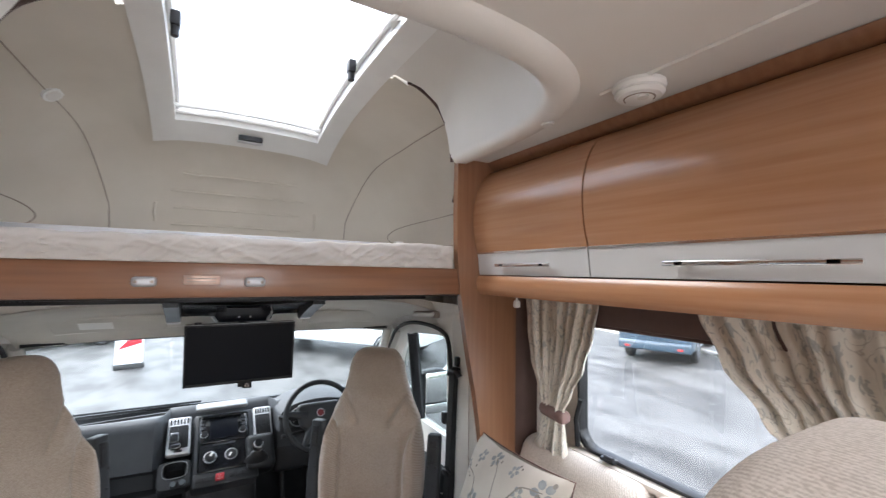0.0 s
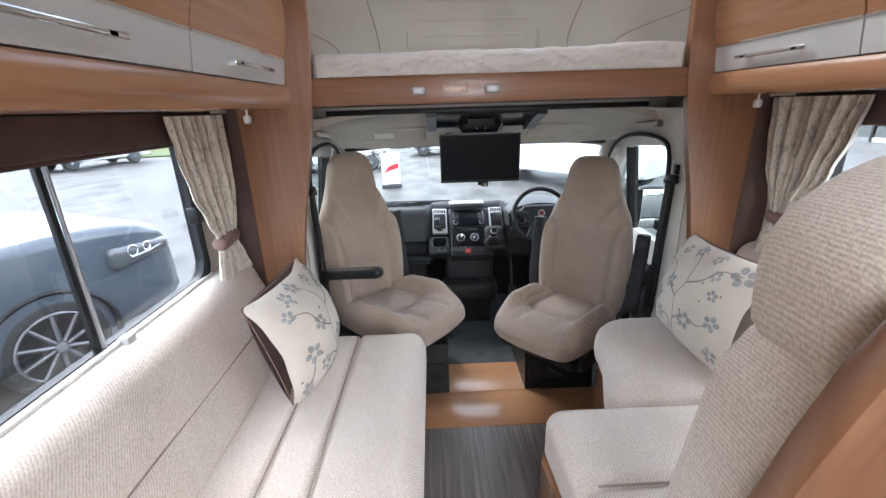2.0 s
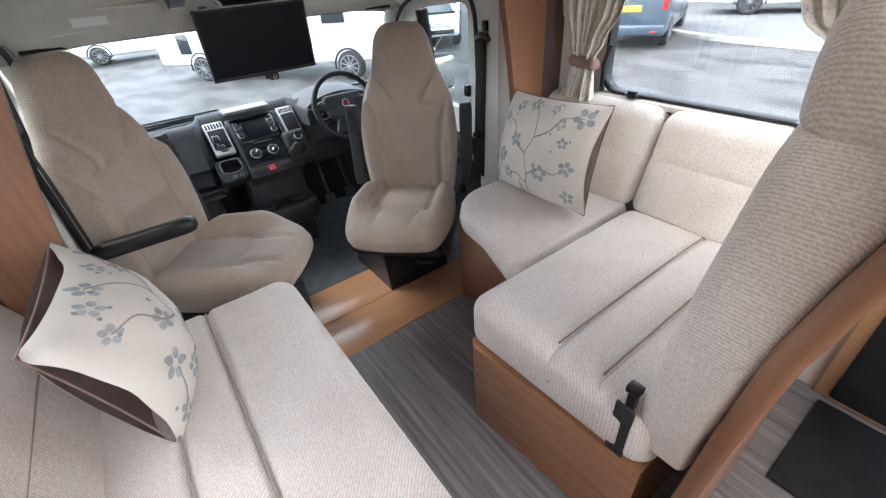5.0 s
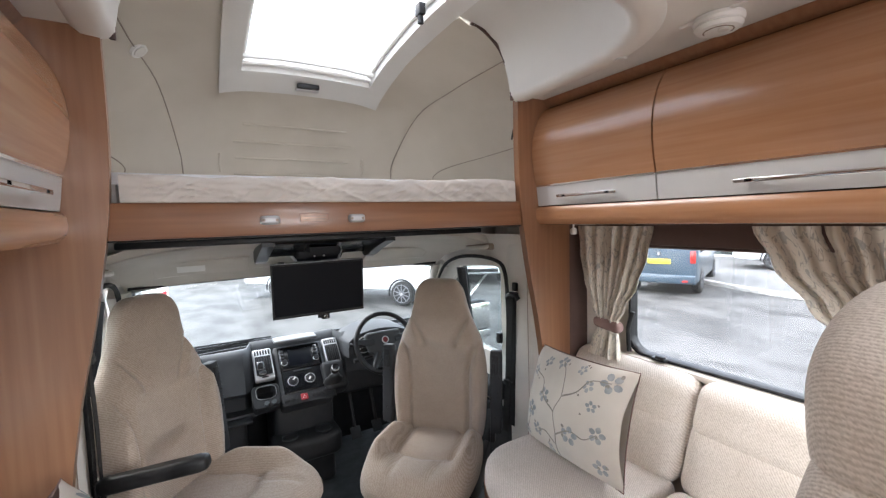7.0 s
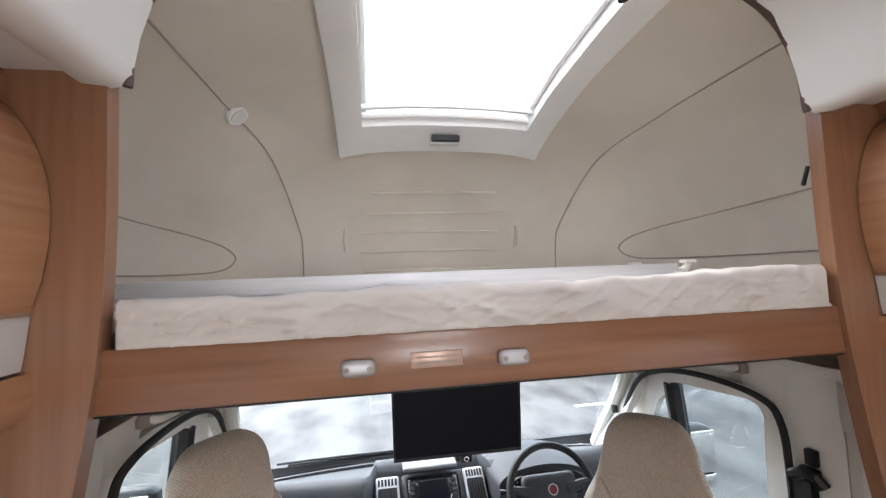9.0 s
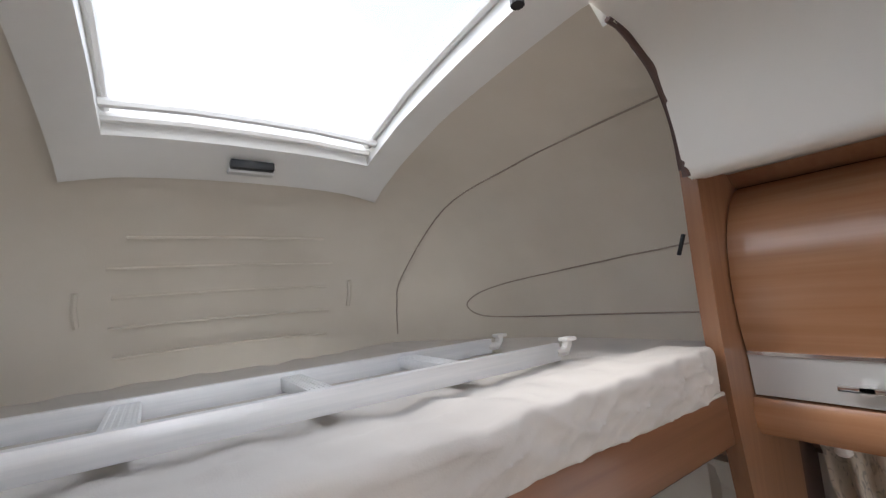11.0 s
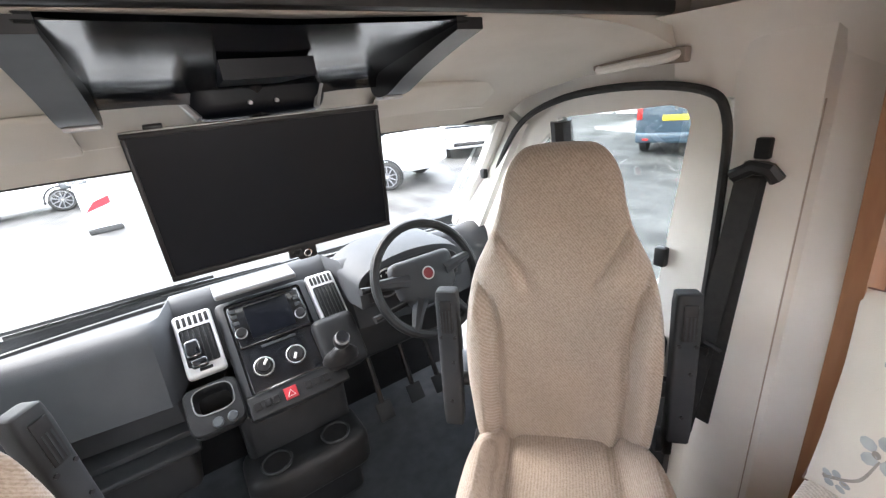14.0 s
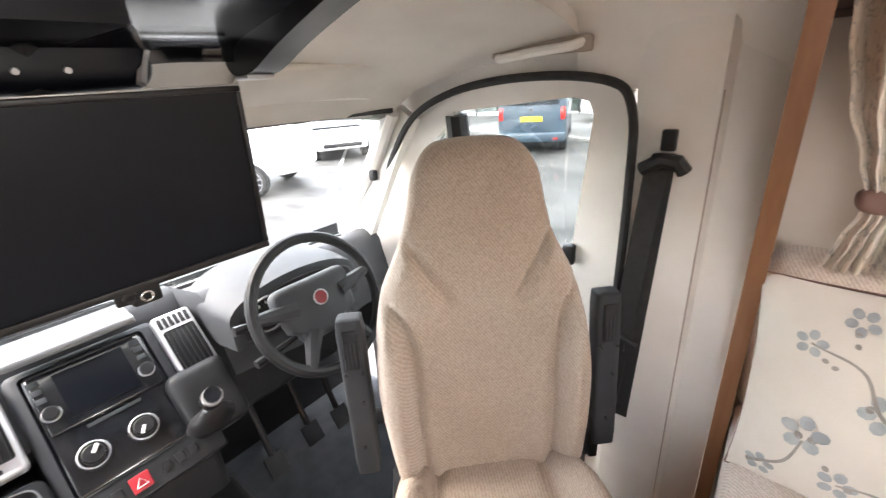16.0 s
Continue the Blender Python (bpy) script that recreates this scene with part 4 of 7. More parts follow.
def corner_outline():
    pts = [(0.985, 1.852), (0.985, 2.435), (0.62, 2.435)]
    pts += [(0.62 + 0.22 * math.cos(radians(a)), 2.215 + 0.22 * math.sin(radians(a))) for a in range(100, 181, 10)]
    pts += [(0.385, 2.12), (0.31, 1.91)]
    pts += [(0.335 + 0.03 * math.cos(radians(a)), 1.882 + 0.03 * math.sin(radians(a))) for a in (180, 225, 270)]
    return pts


part("base", prism([(0.985, 1.85), (0.985, 2.43), (0.50, 2.43), (0.50, 1.85)], "z", 0.0, 0.48, 0.004), WOOD_X_SHADED, corner, "pear wood seat base")


def corner_pad():
    pts = [Vector((x, y, 0)) for x, y in corner_outline()]
    c = Vector((0.7, 2.15, 0))
    rings = []
    for z, s in ((0.485, 0.0), (0.487, 0.93), (0.50, 0.985), (0.525, 1.0), (0.56, 1.0), (0.585, 0.985), (0.60, 0.95), (0.607, 0.88), (0.611, 0.6), (0.613, 0.3), (0.613, 0.01)):
        if s:
            rings.append([(c.x + (p.x - c.x) * s, c.y + (p.y - c.y) * s, z) for p in pts])
    return loft(rings)


part("seat", corner_pad(), FABRIC, corner, smooth=60)
for a, b in ((1.845, 2.445), (1.20, 1.84)):
    bk = part("back_cushion", lean_back(1, a, b), FABRIC_UP)
    tagged(bk, "cream corded back cushion leaning below the window", "cushion", "back cushions")


# ---- scatter cushions ----
def blossom(c, r, bm, m, turn, petals=5):
    """A five-petalled flower, lying on a cushion's face."""
    for i in range(petals):
        t = turn + 2 * math.pi * i / petals
        ring = []
        for j in range(8):
            a = 2 * math.pi * j / 8
            d = Vector((r * 0.70 + r * 0.42 * math.cos(a), r * 0.36 * math.sin(a)))
            p = Vector((c[0] + d.x * math.cos(t) - d.y * math.sin(t), c[1] + d.x * math.sin(t) + d.y * math.cos(t)))
            ring.append(bm.verts.new(m(p)))
        bm.faces.new(ring)


def scatter_cushion(m, w, h, depth, seed, label, back=0.5):
    cs = thing("scatter_cushion", label, "cushion", m, "scatter cushions")
    rnd = random.Random(seed)

    def front(u, v):
        fu, fv = max(0.0, 1 - abs(2 * u / w) ** 2.0), max(0.0, 1 - abs(2 * v / h) ** 2.0)
        return depth * 0.56 * (fu * fv) ** 0.5

    def outline(u, v):
        k = 1 + 0.015 * abs(u * v) ** 3
        return u * w / 2 * k * (1 - 0.045 * (1 - v * v) * abs(u) ** 3), v * h / 2 * k * (1 - 0.045 * (1 - u * u) * abs(v) ** 3)
    n = 28
    for name, sgn, mat in (("front_cover", -1, CUSHION_CLOTH), ("back_cover", 1, MAUVE if back > 0.3 else CUSHION_CLOTH)):
        rows = []
        for i in range(n + 1):
            row = []
            for j in range(n + 1):
                x, z = outline(2 * i / n - 1, 2 * j / n - 1)
                row.append((x, (front(x, z) * back if sgn > 0 else -front(x, z)) + 0.012 * noise.noise(Vector((x * 9 + seed, z * 9, sgn))) * min(1.0, front(x, z) * 30), z))
            rows.append(row)
        part(name, loft(rows, closed=False), mat, cs, "cream printed cotton" if sgn < 0 else "plain back cover", 70)
    rim = [outline(a, b) for a, b in [(t / 8, -1) for t in range(-8, 8)] + [(1, t / 8) for t in range(-8, 8)] + [(-t / 8, 1) for t in range(-8, 8)] + [(-1, -t / 8) for t in range(-8, 8)]]
    part("piping", tube([(x, 0, z) for x, z in rim + rim[:1]], 0.0025, 6, False), MAUVE, cs, "thin mauve piping")

    def lift(p, e=0.0022):
        return Vector((p.x, -front(p.x, p.y) - e - 0.012 * noise.noise(Vector((p.x * 9 + seed, p.y * 9, -1))) * -1 * min(1.0, front(p.x, p.y) * 30), p.y))
    stems = [[(0.02, -0.46), (0.03, -0.25), (0.0, -0.05), (0.06, 0.12), (0.02, 0.3), (-0.08, 0.42)], [(0.06, 0.12), (0.17, 0.2), (0.24, 0.33), (0.38, 0.36)], [(0.0, -0.05), (-0.14, 0.05), (-0.2, 0.2), (-0.33, 0.26)],
             [(0.03, -0.25), (0.16, -0.16), (0.27, -0.18), (0.36, -0.1)], [(-0.44, -0.4), (-0.34, -0.3), (-0.3, -0.16)], [(0.02, -0.34), (-0.1, -0.28), (-0.2, -0.3)]]
    for s in stems:
        bm = bmesh.new()
        line = smooth_line([(a * w, b * h, 0) for a, b in s], 7)
        for k, (a, b) in enumerate(zip(line, line[1:])):
            d = (b - a).normalized()
            q = Vector((-d.y, d.x, 0)) * (0.0036 - 0.002 * k / len(line))
            bm.faces.new([bm.verts.new(lift(p)) for p in (a - q, b - q, b + q, a + q)])
        bmesh.ops.remove_doubles(bm, verts=bm.verts[:], dist=0.001)
        part("branch_print", bm, PRINT, cs)
    spots = [(0.38, 0.36, 0.05), (0.24, 0.28, 0.03), (-0.33, 0.26, 0.03), (-0.08, 0.41, 0.032), (0.36, -0.1, 0.04), (-0.2, -0.3, 0.036), (-0.14, 0.06, 0.04), (-0.30, -0.13, 0.045), (0.16, -0.2, 0.045), (-0.40, -0.38, 0.032), (0.30, 0.12, 0.028), (-0.06, -0.42, 0.03), (0.38, -0.37, 0.036), (0.13, 0.40, 0.026), (-0.22, 0.38, 0.03)]
    for a, b, r in spots:
        bm = bmesh.new()
        blossom((a * w, b * h), r * 0.72, bm, lift, rnd.uniform(0, 6))
        part("blossom_print", bm, PRINT_BLUE, cs)
        for k in range(2):
            bm = bmesh.new()
            blossom((a * w + rnd.uniform(-0.035, 0.035), b * h + rnd.uniform(-0.035, 0.035)), r * 0.4, bm, lift, rnd.uniform(0, 6), 1)
            part("leaf_print", bm, PRINT, cs)
    return cs


def basis(o, right, up):
    r, u = Vector(right).normalized(), Vector(up).normalized()
    f = u.cross(r).normalized()
    u = r.cross(f)
    m = Matrix((r, f, u)).transposed().to_4x4()
    m.translation = o
    return m


CUSHION_CLOTH = material("cushion_cotton", (0.60, 0.55, 0.485), 0.95, second=(0.66, 0.61, 0.54), scale=6.0, bump=0.2, bump_scale=350.0, sheen=0.2)
scatter_cushion(basis((0.805, 2.168, 0.815), (-0.036, -0.529, 0.03), (0.107, -0.009, 0.382)), 0.54, 0.425, 0.235, 1, "cream scatter cushion with grey blossom branches on the corner seat", 0.12)
scatter_cushion(basis((-0.835, 2.118, 0.785), (0.035, 0.43, 0.01), (-0.107, 0.002, 0.369)), 0.45, 0.42, 0.25, 2, "cream scatter cushion with mauve back on the side sofa")


setting("wall_panel", box(-HALF + 0.002, -HALF + 0.02, 0.0, 1.15, 0.0, 0.93, 0.004), WOOD_Y_LIT, "pear wood panel on the wall behind the side sofa")

# ---- entrance behind the travel seat ----
ent = thing("entrance_door", "dark grey lower door panel in a pale wood surround behind the travel seat", "door", kind="structure")
part("surround", box(1.165, HALF - 0.003, 0.20, 1.03, 0.0, 0.86, 0.006), WOOD_EDGE, ent, "pale wood surround")
dp = part("door_panel", box(1.14, 1.166, 0.30, 0.985, 0.03, 0.60, 0.012, 3), DASH_DARK, ent, "dark grey door panel")
part("ledge", box(1.12, 1.141, 0.36, 0.93, 0.525, 0.55, 0.006), BLACK, dp, "black ledge")
tagged(part("entrance_mat", box(0.66, 1.13, 0.25, 1.0, 0.0, 0.014, 0.005), DASH_DARK), "dark grey rubber entrance mat on the floor", "mat")


# ---- cab shell ----
def cab_headliner():
    """Cab roof lining: flat back edge, falling to the windscreen header and to the doors."""
    rows = []
    for y, zc, hw, zs in ((2.86, 1.55, 0.92, 1.46), (3.0, 1.535, 0.91, 1.45), (3.15, 1.515, 0.90, 1.44), (3.3, 1.475, 0.885, 1.415), (3.40, 1.43, 0.875, 1.385), (3.47, 1.375, 0.865, 1.34), (3.50, 1.335, 0.86, 1.31), (3.54, 1.33, 0.86, 1.30), (3.54, 1.36, 0.86, 1.33)):
        row = []
        for i in range(25):
            u = i / 12 - 1
            f = abs(u) ** 5
            row.append((u * hw, y - 0.03 * u * u * (1 if y > 3.2 else 0), zc + (zs - zc) * f))
        rows.append(row)
    return loft(rows, closed=False)


setting("ceiling_cab", cab_headliner(), CAB_CLOTH, "grey beige cloth cab headliner", 60)
for z, y, r in ((1.395, 3.448, 0.006),):
    setting("trim_visor_line", tube([(-0.80, y - 0.02, z - 0.02), (-0.4, y, z), (0, y + 0.005, z), (0.4, y, z), (0.80, y - 0.02, z - 0.02)], r, 6), CAB_TRIM, "lower edge of the headliner shelf")
for side in (-1, 1):
    v = thing("sun_visor", "grey cloth sun visor folded up against the headliner", "sun visor", group="sun visors")
    a, b = sorted((side * 0.32, side * 0.74))
    part("blade", moved(box(a, b, -0.07, 0.07, -0.008, 0.008, 0.006, 3), pose(0, 3.365, 1.424, -31, 0, 0)), CAB_CLOTH, v)
    part("label", moved(box(*sorted((side * 0.52, side * 0.64)), -0.035, 0.03, -0.0105, -0.009), pose(0, 3.365, 1.424, -31, 0, 0)), WHITE_ABS, v, "pale printed notice") if side < 0 else None

# Cab sides: B-post trim, door with window opening, seal, A-post.
DOOR_WIN = [(3.27, 1.32), (2.89, 1.352), (2.85, 1.342), (2.838, 1.31), (2.912, 0.80), (3.25, 0.80), (3.27, 0.83)]
QUARTER = [(3.31, 1.27), (3.32, 0.84), (3.60, 0.86), (3.50, 1.06), (3.40, 1.20)]


def cab_x(z):
    return 0.885 + 0.075 * min(1.0, max(0.0, (1.42 - z) / 0.5))


for side in (1, -1):
    # B-post trim panel, stepped
    sec = [(2.475, 0.93), (2.56, 0.915), (2.575, 0.895), (2.64, 0.89), (2.70, 0.895), (2.735, 0.91), (2.745, 0.96)]
    rings = [[(side * (x - (0.012 if z > 1.35 else 0)), y, z) for y, x in sec] for z in (0.0, 0.49, 0.53, 0.8, 1.1, 1.32, 1.40, 1.57)]
    setting("wall_bpost", loft(rings, closed=False), CAB_TRIM, "pale grey moulded trim of the cab's rear post", 40)
    setting("trim_bpost_joint", tube([(side * 0.902, 2.572, 0.1), (side * 0.892, 2.572, 1.36)], 0.0018, 6), SEAM, "thin joint in the post trim")
    door = tagged(thing("door_%d" % (1 if side > 0 else 2), "cab door with grey inner trim and closed window", "door"), kind="structure")
    # door skin: frame round the openings
    outline = [(2.75, 0.0), (2.75, 1.36), (2.80, 1.395), (3.0, 1.40), (3.25, 1.37), (3.42, 1.29), (3.55, 1.14), (3.70, 0.96), (3.85, 0.83), (3.9, 0.6), (3.9, 0.0)]
    bm = bmesh.new()

    def ring_edges(poly, x_in):
        vs = [bm.verts.new((side * (cab_x(z) + x_in), y, z)) for y, z in poly]
        return [bm.edges.new((a, b)) for a, b in zip(vs, vs[1:] + vs[:1])]
    es = ring_edges(outline, 0.03) + ring_edges(DOOR_WIN, 0.03) + ring_edges(QUARTER, 0.03)
    bmesh.ops.triangle_fill(bm, edges=es, use_beauty=True)
    r = bmesh.ops.extrude_face_region(bm, geom=bm.faces[:])
    bmesh.ops.translate(bm, verts=[v for v in r["geom"] if isinstance(v, bmesh.types.BMVert)], vec=(side * 0.05, 0, 0))
    part("panel", bm, CAB_TRIM, door, "grey door frame and panel", 25)
    part("armrest", merged(box(*sorted((side * 0.90, side * 0.99)), 2.85, 3.55, 0.55, 0.66, 0.03, 3), box(*sorted((side * 0.94, side * 0.99)), 2.8, 3.7, 0.1, 0.50, 0.02)), DASH, door, "dark grey door pocket and armrest")
    for poly, nm in ((DOOR_WIN, "pane"), (QUARTER, "quarter_pane")):
        c = Vector((sum(p[0] for p in poly) / len(poly), sum(p[1] for p in poly) / len(poly)))
        g = part(nm, loft([[(side * (cab_x(z) + 0.055), y, z) for y, z in poly], [(side * (cab_x(z) + 0.059), y, z) for y, z in poly]]), GLASS, door)
        g.visible_shadow = False
    part("pillar", tube([(side * (cab_x(1.31) + 0.045), 3.268, 1.31), (side * (cab_x(0.8) + 0.045), 3.272, 0.80)], 0.036, 8), BLACK, door, "black window divider")
    part("catch", box(*sorted((side * 0.945, side * 0.972)), 2.875, 2.91, 0.89, 0.95, 0.006), BLACK, door, "black lock pull")
    seal = smooth_line([(side * 0.905, 2.742, 0.5), (side * 0.90, 2.735, 0.8), (side * 0.892, 2.73, 1.15), (side * 0.882, 2.738, 1.33), (side * 0.874, 2.80, 1.39), (side * 0.868, 3.0, 1.405), (side * 0.87, 3.22, 1.378), (side * 0.88, 3.4, 1.30), (side * 0.90, 3.55, 1.13), (side * 0.915, 3.66, 0.98), (side * 0.92, 3.72, 0.86)], 6)
    setting("trim_door_seal", tube(seal, 0.0105, 8), RUBBER, "black rubber door seal")
    apost = smooth_line([(side * 0.865, 3.47, 1.33), (side * 0.885, 3.6, 1.16), (side * 0.90, 3.75, 0.99), (side * 0.91, 3.87, 0.84)], 6)
    setting("wall_apost", tube(apost, [0.03] * len(apost), 10), CAB_TRIM, "grey windscreen post trim")
    setting("trim_apost_corner", prism([(3.40, 1.30), (3.47, 1.345), (3.88, 0.83), (3.68, 0.86), (3.5, 1.16)], "x", *sorted((side * 0.89, side * 0.925))), CAB_TRIM, "grey corner trim beside the windscreen")
    part("clip", box(*sorted((side * 0.862, side * 0.885)), 3.59, 3.615, 1.09, 1.13, 0.005), BLACK, thing("post_clip", "small black clip on the windscreen post", "clip"))
    gh = thing("grab_handle", "grey moulded grab handle recessed above the cab door", "handle", group="grab handles")
    part("bar", tube(smooth_line([(side * 0.872, 2.84, 1.475), (side * 0.845, 2.87, 1.463), (side * 0.842, 2.95, 1.458), (side * 0.845, 3.04, 1.45), (side * 0.87, 3.07, 1.455)], 5), 0.011, 8), CAB_TRIM, gh)
    # The recess's shade is put in as a darker solid strip.
    part("recess", box(*sorted((side * 0.855, side * 0.885)), 2.83, 3.08, 1.45, 1.485, 0.006), PIPING, gh, "dark strip put in for recess shade")
    # seat belt on the post
    sb = thing("seat_belt", "black cab seat belt hanging on the post", "seat belt", group="cab seat belts")
    part("anchor", merged(box(*sorted((side * 0.865, side * 0.89)), 2.635, 2.685, 1.205, 1.235, 0.006), box(*sorted((side * 0.872, side * 0.892)), 2.64, 2.67, 1.24, 1.285, 0.004)), BLACK, sb)
    pulley = tube([(side * 0.868, 2.615, 1.20), (side * 0.86, 2.63, 1.222), (side * 0.86, 2.66, 1.225), (side * 0.866, 2.70, 1.20)], 0.016, 8)
    part("guide", pulley, BLACK, sb, "black belt guide")
    for (ya, za), (yb, zb), xx in (((2.66, 1.205), (2.69, 0.50), 0.873), ((2.67, 1.20), (2.725, 0.45), 0.862)):
        rings = []
        for t in (0, 0.3, 0.6, 0.85, 1.0):
            y, z = ya + (yb - ya) * t, za + (zb - za) * t
            rings.append([(side * (xx - 0.004 * math.sin(t * 9)), y - 0.024, z), (side * (xx - 0.004 * math.sin(t * 9)), y + 0.024, z), (side * (xx + 0.002), y + 0.024, z), (side * (xx + 0.002), y - 0.024, z)])
        part("webbing", loft(rings), BELT, sb)
    part("tongue", merged(box(*sorted((side * 0.855, side * 0.868)), 2.69, 2.735, 0.72, 0.745, 0.004), tube([(side * 0.86, 2.66, 0.75), (side * 0.855, 2.70, 0.765)], 0.006, 6)), BLACK, sb, "belt tongue")
    # door mirror outside
    mr = thing("door_mirror", "black door mirror with two glasses outside the cab window", "mirror", group="door mirrors")
    part("housing", pad(0.10, 0.10, 0.36, 0.04, 0, 8, lambda v: Vector((side * (1.26 + v.x * 2.1), 3.57 + v.y, 0.855 + v.z * 0.85))), BLACK, mr)
    part("mirror_glass", box(*sorted((side * 1.175, side * 1.345)), 3.512, 3.519, 0.79, 0.99, 0.003), CHROME, mr, "main mirror glass")
    part("blind_spot_glass", box(*sorted((side * 1.175, side * 1.345)), 3.512, 3.519, 0.72, 0.78, 0.003), CHROME, mr, "small lower mirror glass")
    part("arm", tube([(side * 1.0, 3.62, 0.80), (side * 1.18, 3.58, 0.79)], 0.025, 8), BLACK, mr)

setting("wall_cab_front", box(-1.02, 1.02, 3.548, 3.60, 1.325, 1.66), CAB_TRIM, "cab roof front above the windscreen")
for side in (1, -1):
    setting("wall_cab_side_%d" % (1 if side > 0 else 2), box(*sorted((side * 0.925, side * 0.95)), 2.5, 3.56, 1.44, 1.66), CAB_TRIM, "cab roof side above the door")
setting("wall_cab_roof", merged(box(-1.0, 1.0, 2.5, 3.6, 1.645, 1.66)), CAB_TRIM, "cab roof above the headliner")
for side in (1, -1):
    setting("wall_cab_side", (prism([(2.50, 1.36), (2.80, 1.37), (3.0, 1.375), (3.25, 1.345), (3.42, 1.265), (3.56, 1.12), (3.62, 1.30), (3.62, 1.66), (2.50, 1.66)], "x", *sorted((side * 0.945, side * 0.975)))), CAB_TRIM, "grey trim above the cab door")
    setting("wall_corner_trim", loft([[(side * 0.775, 2.476, 1.545), (side * 0.775, 2.87, 1.545)], [(side * 0.85, 2.476, 1.53), (side * 0.85, 2.87, 1.53)], [(side * 0.90, 2.476, 1.48), (side * 0.885, 2.87, 1.47)], [(side * 0.925, 2.476, 1.36), (side * 0.90, 2.87, 1.37)]], closed=False), CAB_TRIM, "curved grey corner trim above the belt post", 60)

# Windscreen
ws = tagged(thing("window_windscreen", "large sloping cab windscreen", "windscreen"), kind="structure")


def screen_rows(off):
    rows = []
    for z, y, hw in ((1.335, 3.535, 0.85), (1.15, 3.70, 0.88), (1.0, 3.83, 0.90), (0.80, 4.0, 0.92)):
        rows.append([(hw * (i / 8 - 1), y + off - 0.09 * abs(i / 8 - 1) ** 2.5, z) for i in range(17)])
    return rows


g = part("pane", loft(screen_rows(0.0), closed=False), GLASS, ws)
g.visible_shadow = False
part("lower_seal", tube([(0.92 * (i / 8 - 1), 3.955 - 0.09 * abs(i / 8 - 1) ** 2.5, 0.82) for i in range(17)], 0.014, 6), BLACK, ws)
part("upper_seal", tube([(0.85 * (i / 8 - 1), 3.54 - 0.09 * abs(i / 8 - 1) ** 2.5, 1.335) for i in range(17)], 0.010, 6), BLACK, ws)
wiper = thing("windscreen_wiper", "black wiper resting along the windscreen's base", "wiper")
part("arm", tube([(-0.75, 4.0, 0.845), (-0.3, 4.04, 0.835), (0.1, 4.03, 0.825)], 0.009, 6), BLACK, wiper)
part("blade", tube([(-0.8, 3.985, 0.865), (-0.45, 4.02, 0.855), (-0.15, 4.03, 0.85)], 0.007, 6), BLACK, wiper)
setting("cab_bonnet", loft([[(x, y, z - 0.03 * abs(x)) for x in (-0.9, -0.5, 0, 0.5, 0.9)] for y, z in ((3.97, 0.82), (4.3, 0.72), (4.7, 0.52), (4.95, 0.2))], closed=False), material("white_van_paint", (0.75, 0.76, 0.77), 0.3, coat=0.5, second=(0.72, 0.73, 0.74), scale=2.0), "white bonnet below the windscreen", 60)
setting("wall_cab_front", box(-0.98, 0.98, 4.02, 4.05, -0.1, 0.83), DASH_DARK, "dark bulkhead behind the dashboard")
setting("floor_cab_outer", box(-0.99, 0.99, 2.5, 4.05, -0.14, -0.081), DASH_DARK, "cab floor pan")

# ---- dashboard ----
dash = thing("dashboard", "dark grey van dashboard with silver vents and a central stack", "dashboard")
TOPX = [(-0.93, 3.70), (-0.6, 3.665), (-0.335, 3.64), (-0.31, 3.80), (0.22, 3.80), (0.24, 3.66), (0.5, 3.62), (0.8, 3.66), (0.93, 3.70)]


def dash_body():
    """Upper pad and passenger fascia, section by section across the van."""
    rows = []
    for i in range(63):
        x = -0.93 + 1.86 * i / 62
        yf = lerp_table(TOPX, x)
        bulge = 0.035 * math.exp(-((x - 0.46) / 0.2) ** 2)
        rows.append([(x, 3.97 - 0.09 * abs(x) ** 2.5, 0.812), (x, 3.86 - 0.05 * abs(x), 0.845 + bulge * 0.5), (x, yf + 0.08, 0.872 + bulge), (x, yf + 0.03, 0.882 + bulge), (x, yf, 0.868 + bulge * 0.8), (x, yf - 0.022, 0.835),
                     (x, yf - 0.035, 0.78), (x, yf - 0.06, 0.70), (x, yf - 0.08, 0.655), (x, yf - 0.03, 0.64), (x, yf + 0.02, 0.60), (x, yf + 0.03, 0.52), (x, 3.96, 0.50)])
    return loft(rows, closed=False)


part("upper_pad", dash_body(), DASH, dash, "grey grained dash pad", 40)
part("lower_panel", merged(box(-0.92, -0.36, 3.60, 3.98, 0.30, 0.47, 0.03, 3), box(-0.92, -0.30, 3.64, 3.98, 0.47, 0.505, 0.008)), DASH, dash, "grey glovebox panel")
part("shelf_lip", box(-0.92, -0.33, 3.56, 3.64, 0.470, 0.49, 0.008, 3), DASH, dash)
part("lower_driver_panel", merged(box(0.22, 0.92, 3.62, 3.98, 0.48, 0.66, 0.04, 3)), DASH_DARK, dash)
FACE = basis((0, 3.475, 0.597), (1, 0, 0), (0, 1.05, 1.0))       # the sloping central stack: local x right, z up the slope, -y outwards


def face_box(x0, x1, s0, s1, d0, d1, bev=0.004):
    """A block on the stack: s along the slope, d outwards."""
    return moved(box(x0, x1, -d1, -d0, s0, s1, bev, 3), FACE)


def face_ring(x, s, r, d0, d1, n=24):
    pts = [[(x + q * math.cos(t), -d, s + q * math.sin(t)) for t in (2 * math.pi * i / n for i in range(n))] for q, d in ((r, d0), (r, d1 - 0.003), (r - 0.003, d1))]
    return moved(loft(pts), FACE)


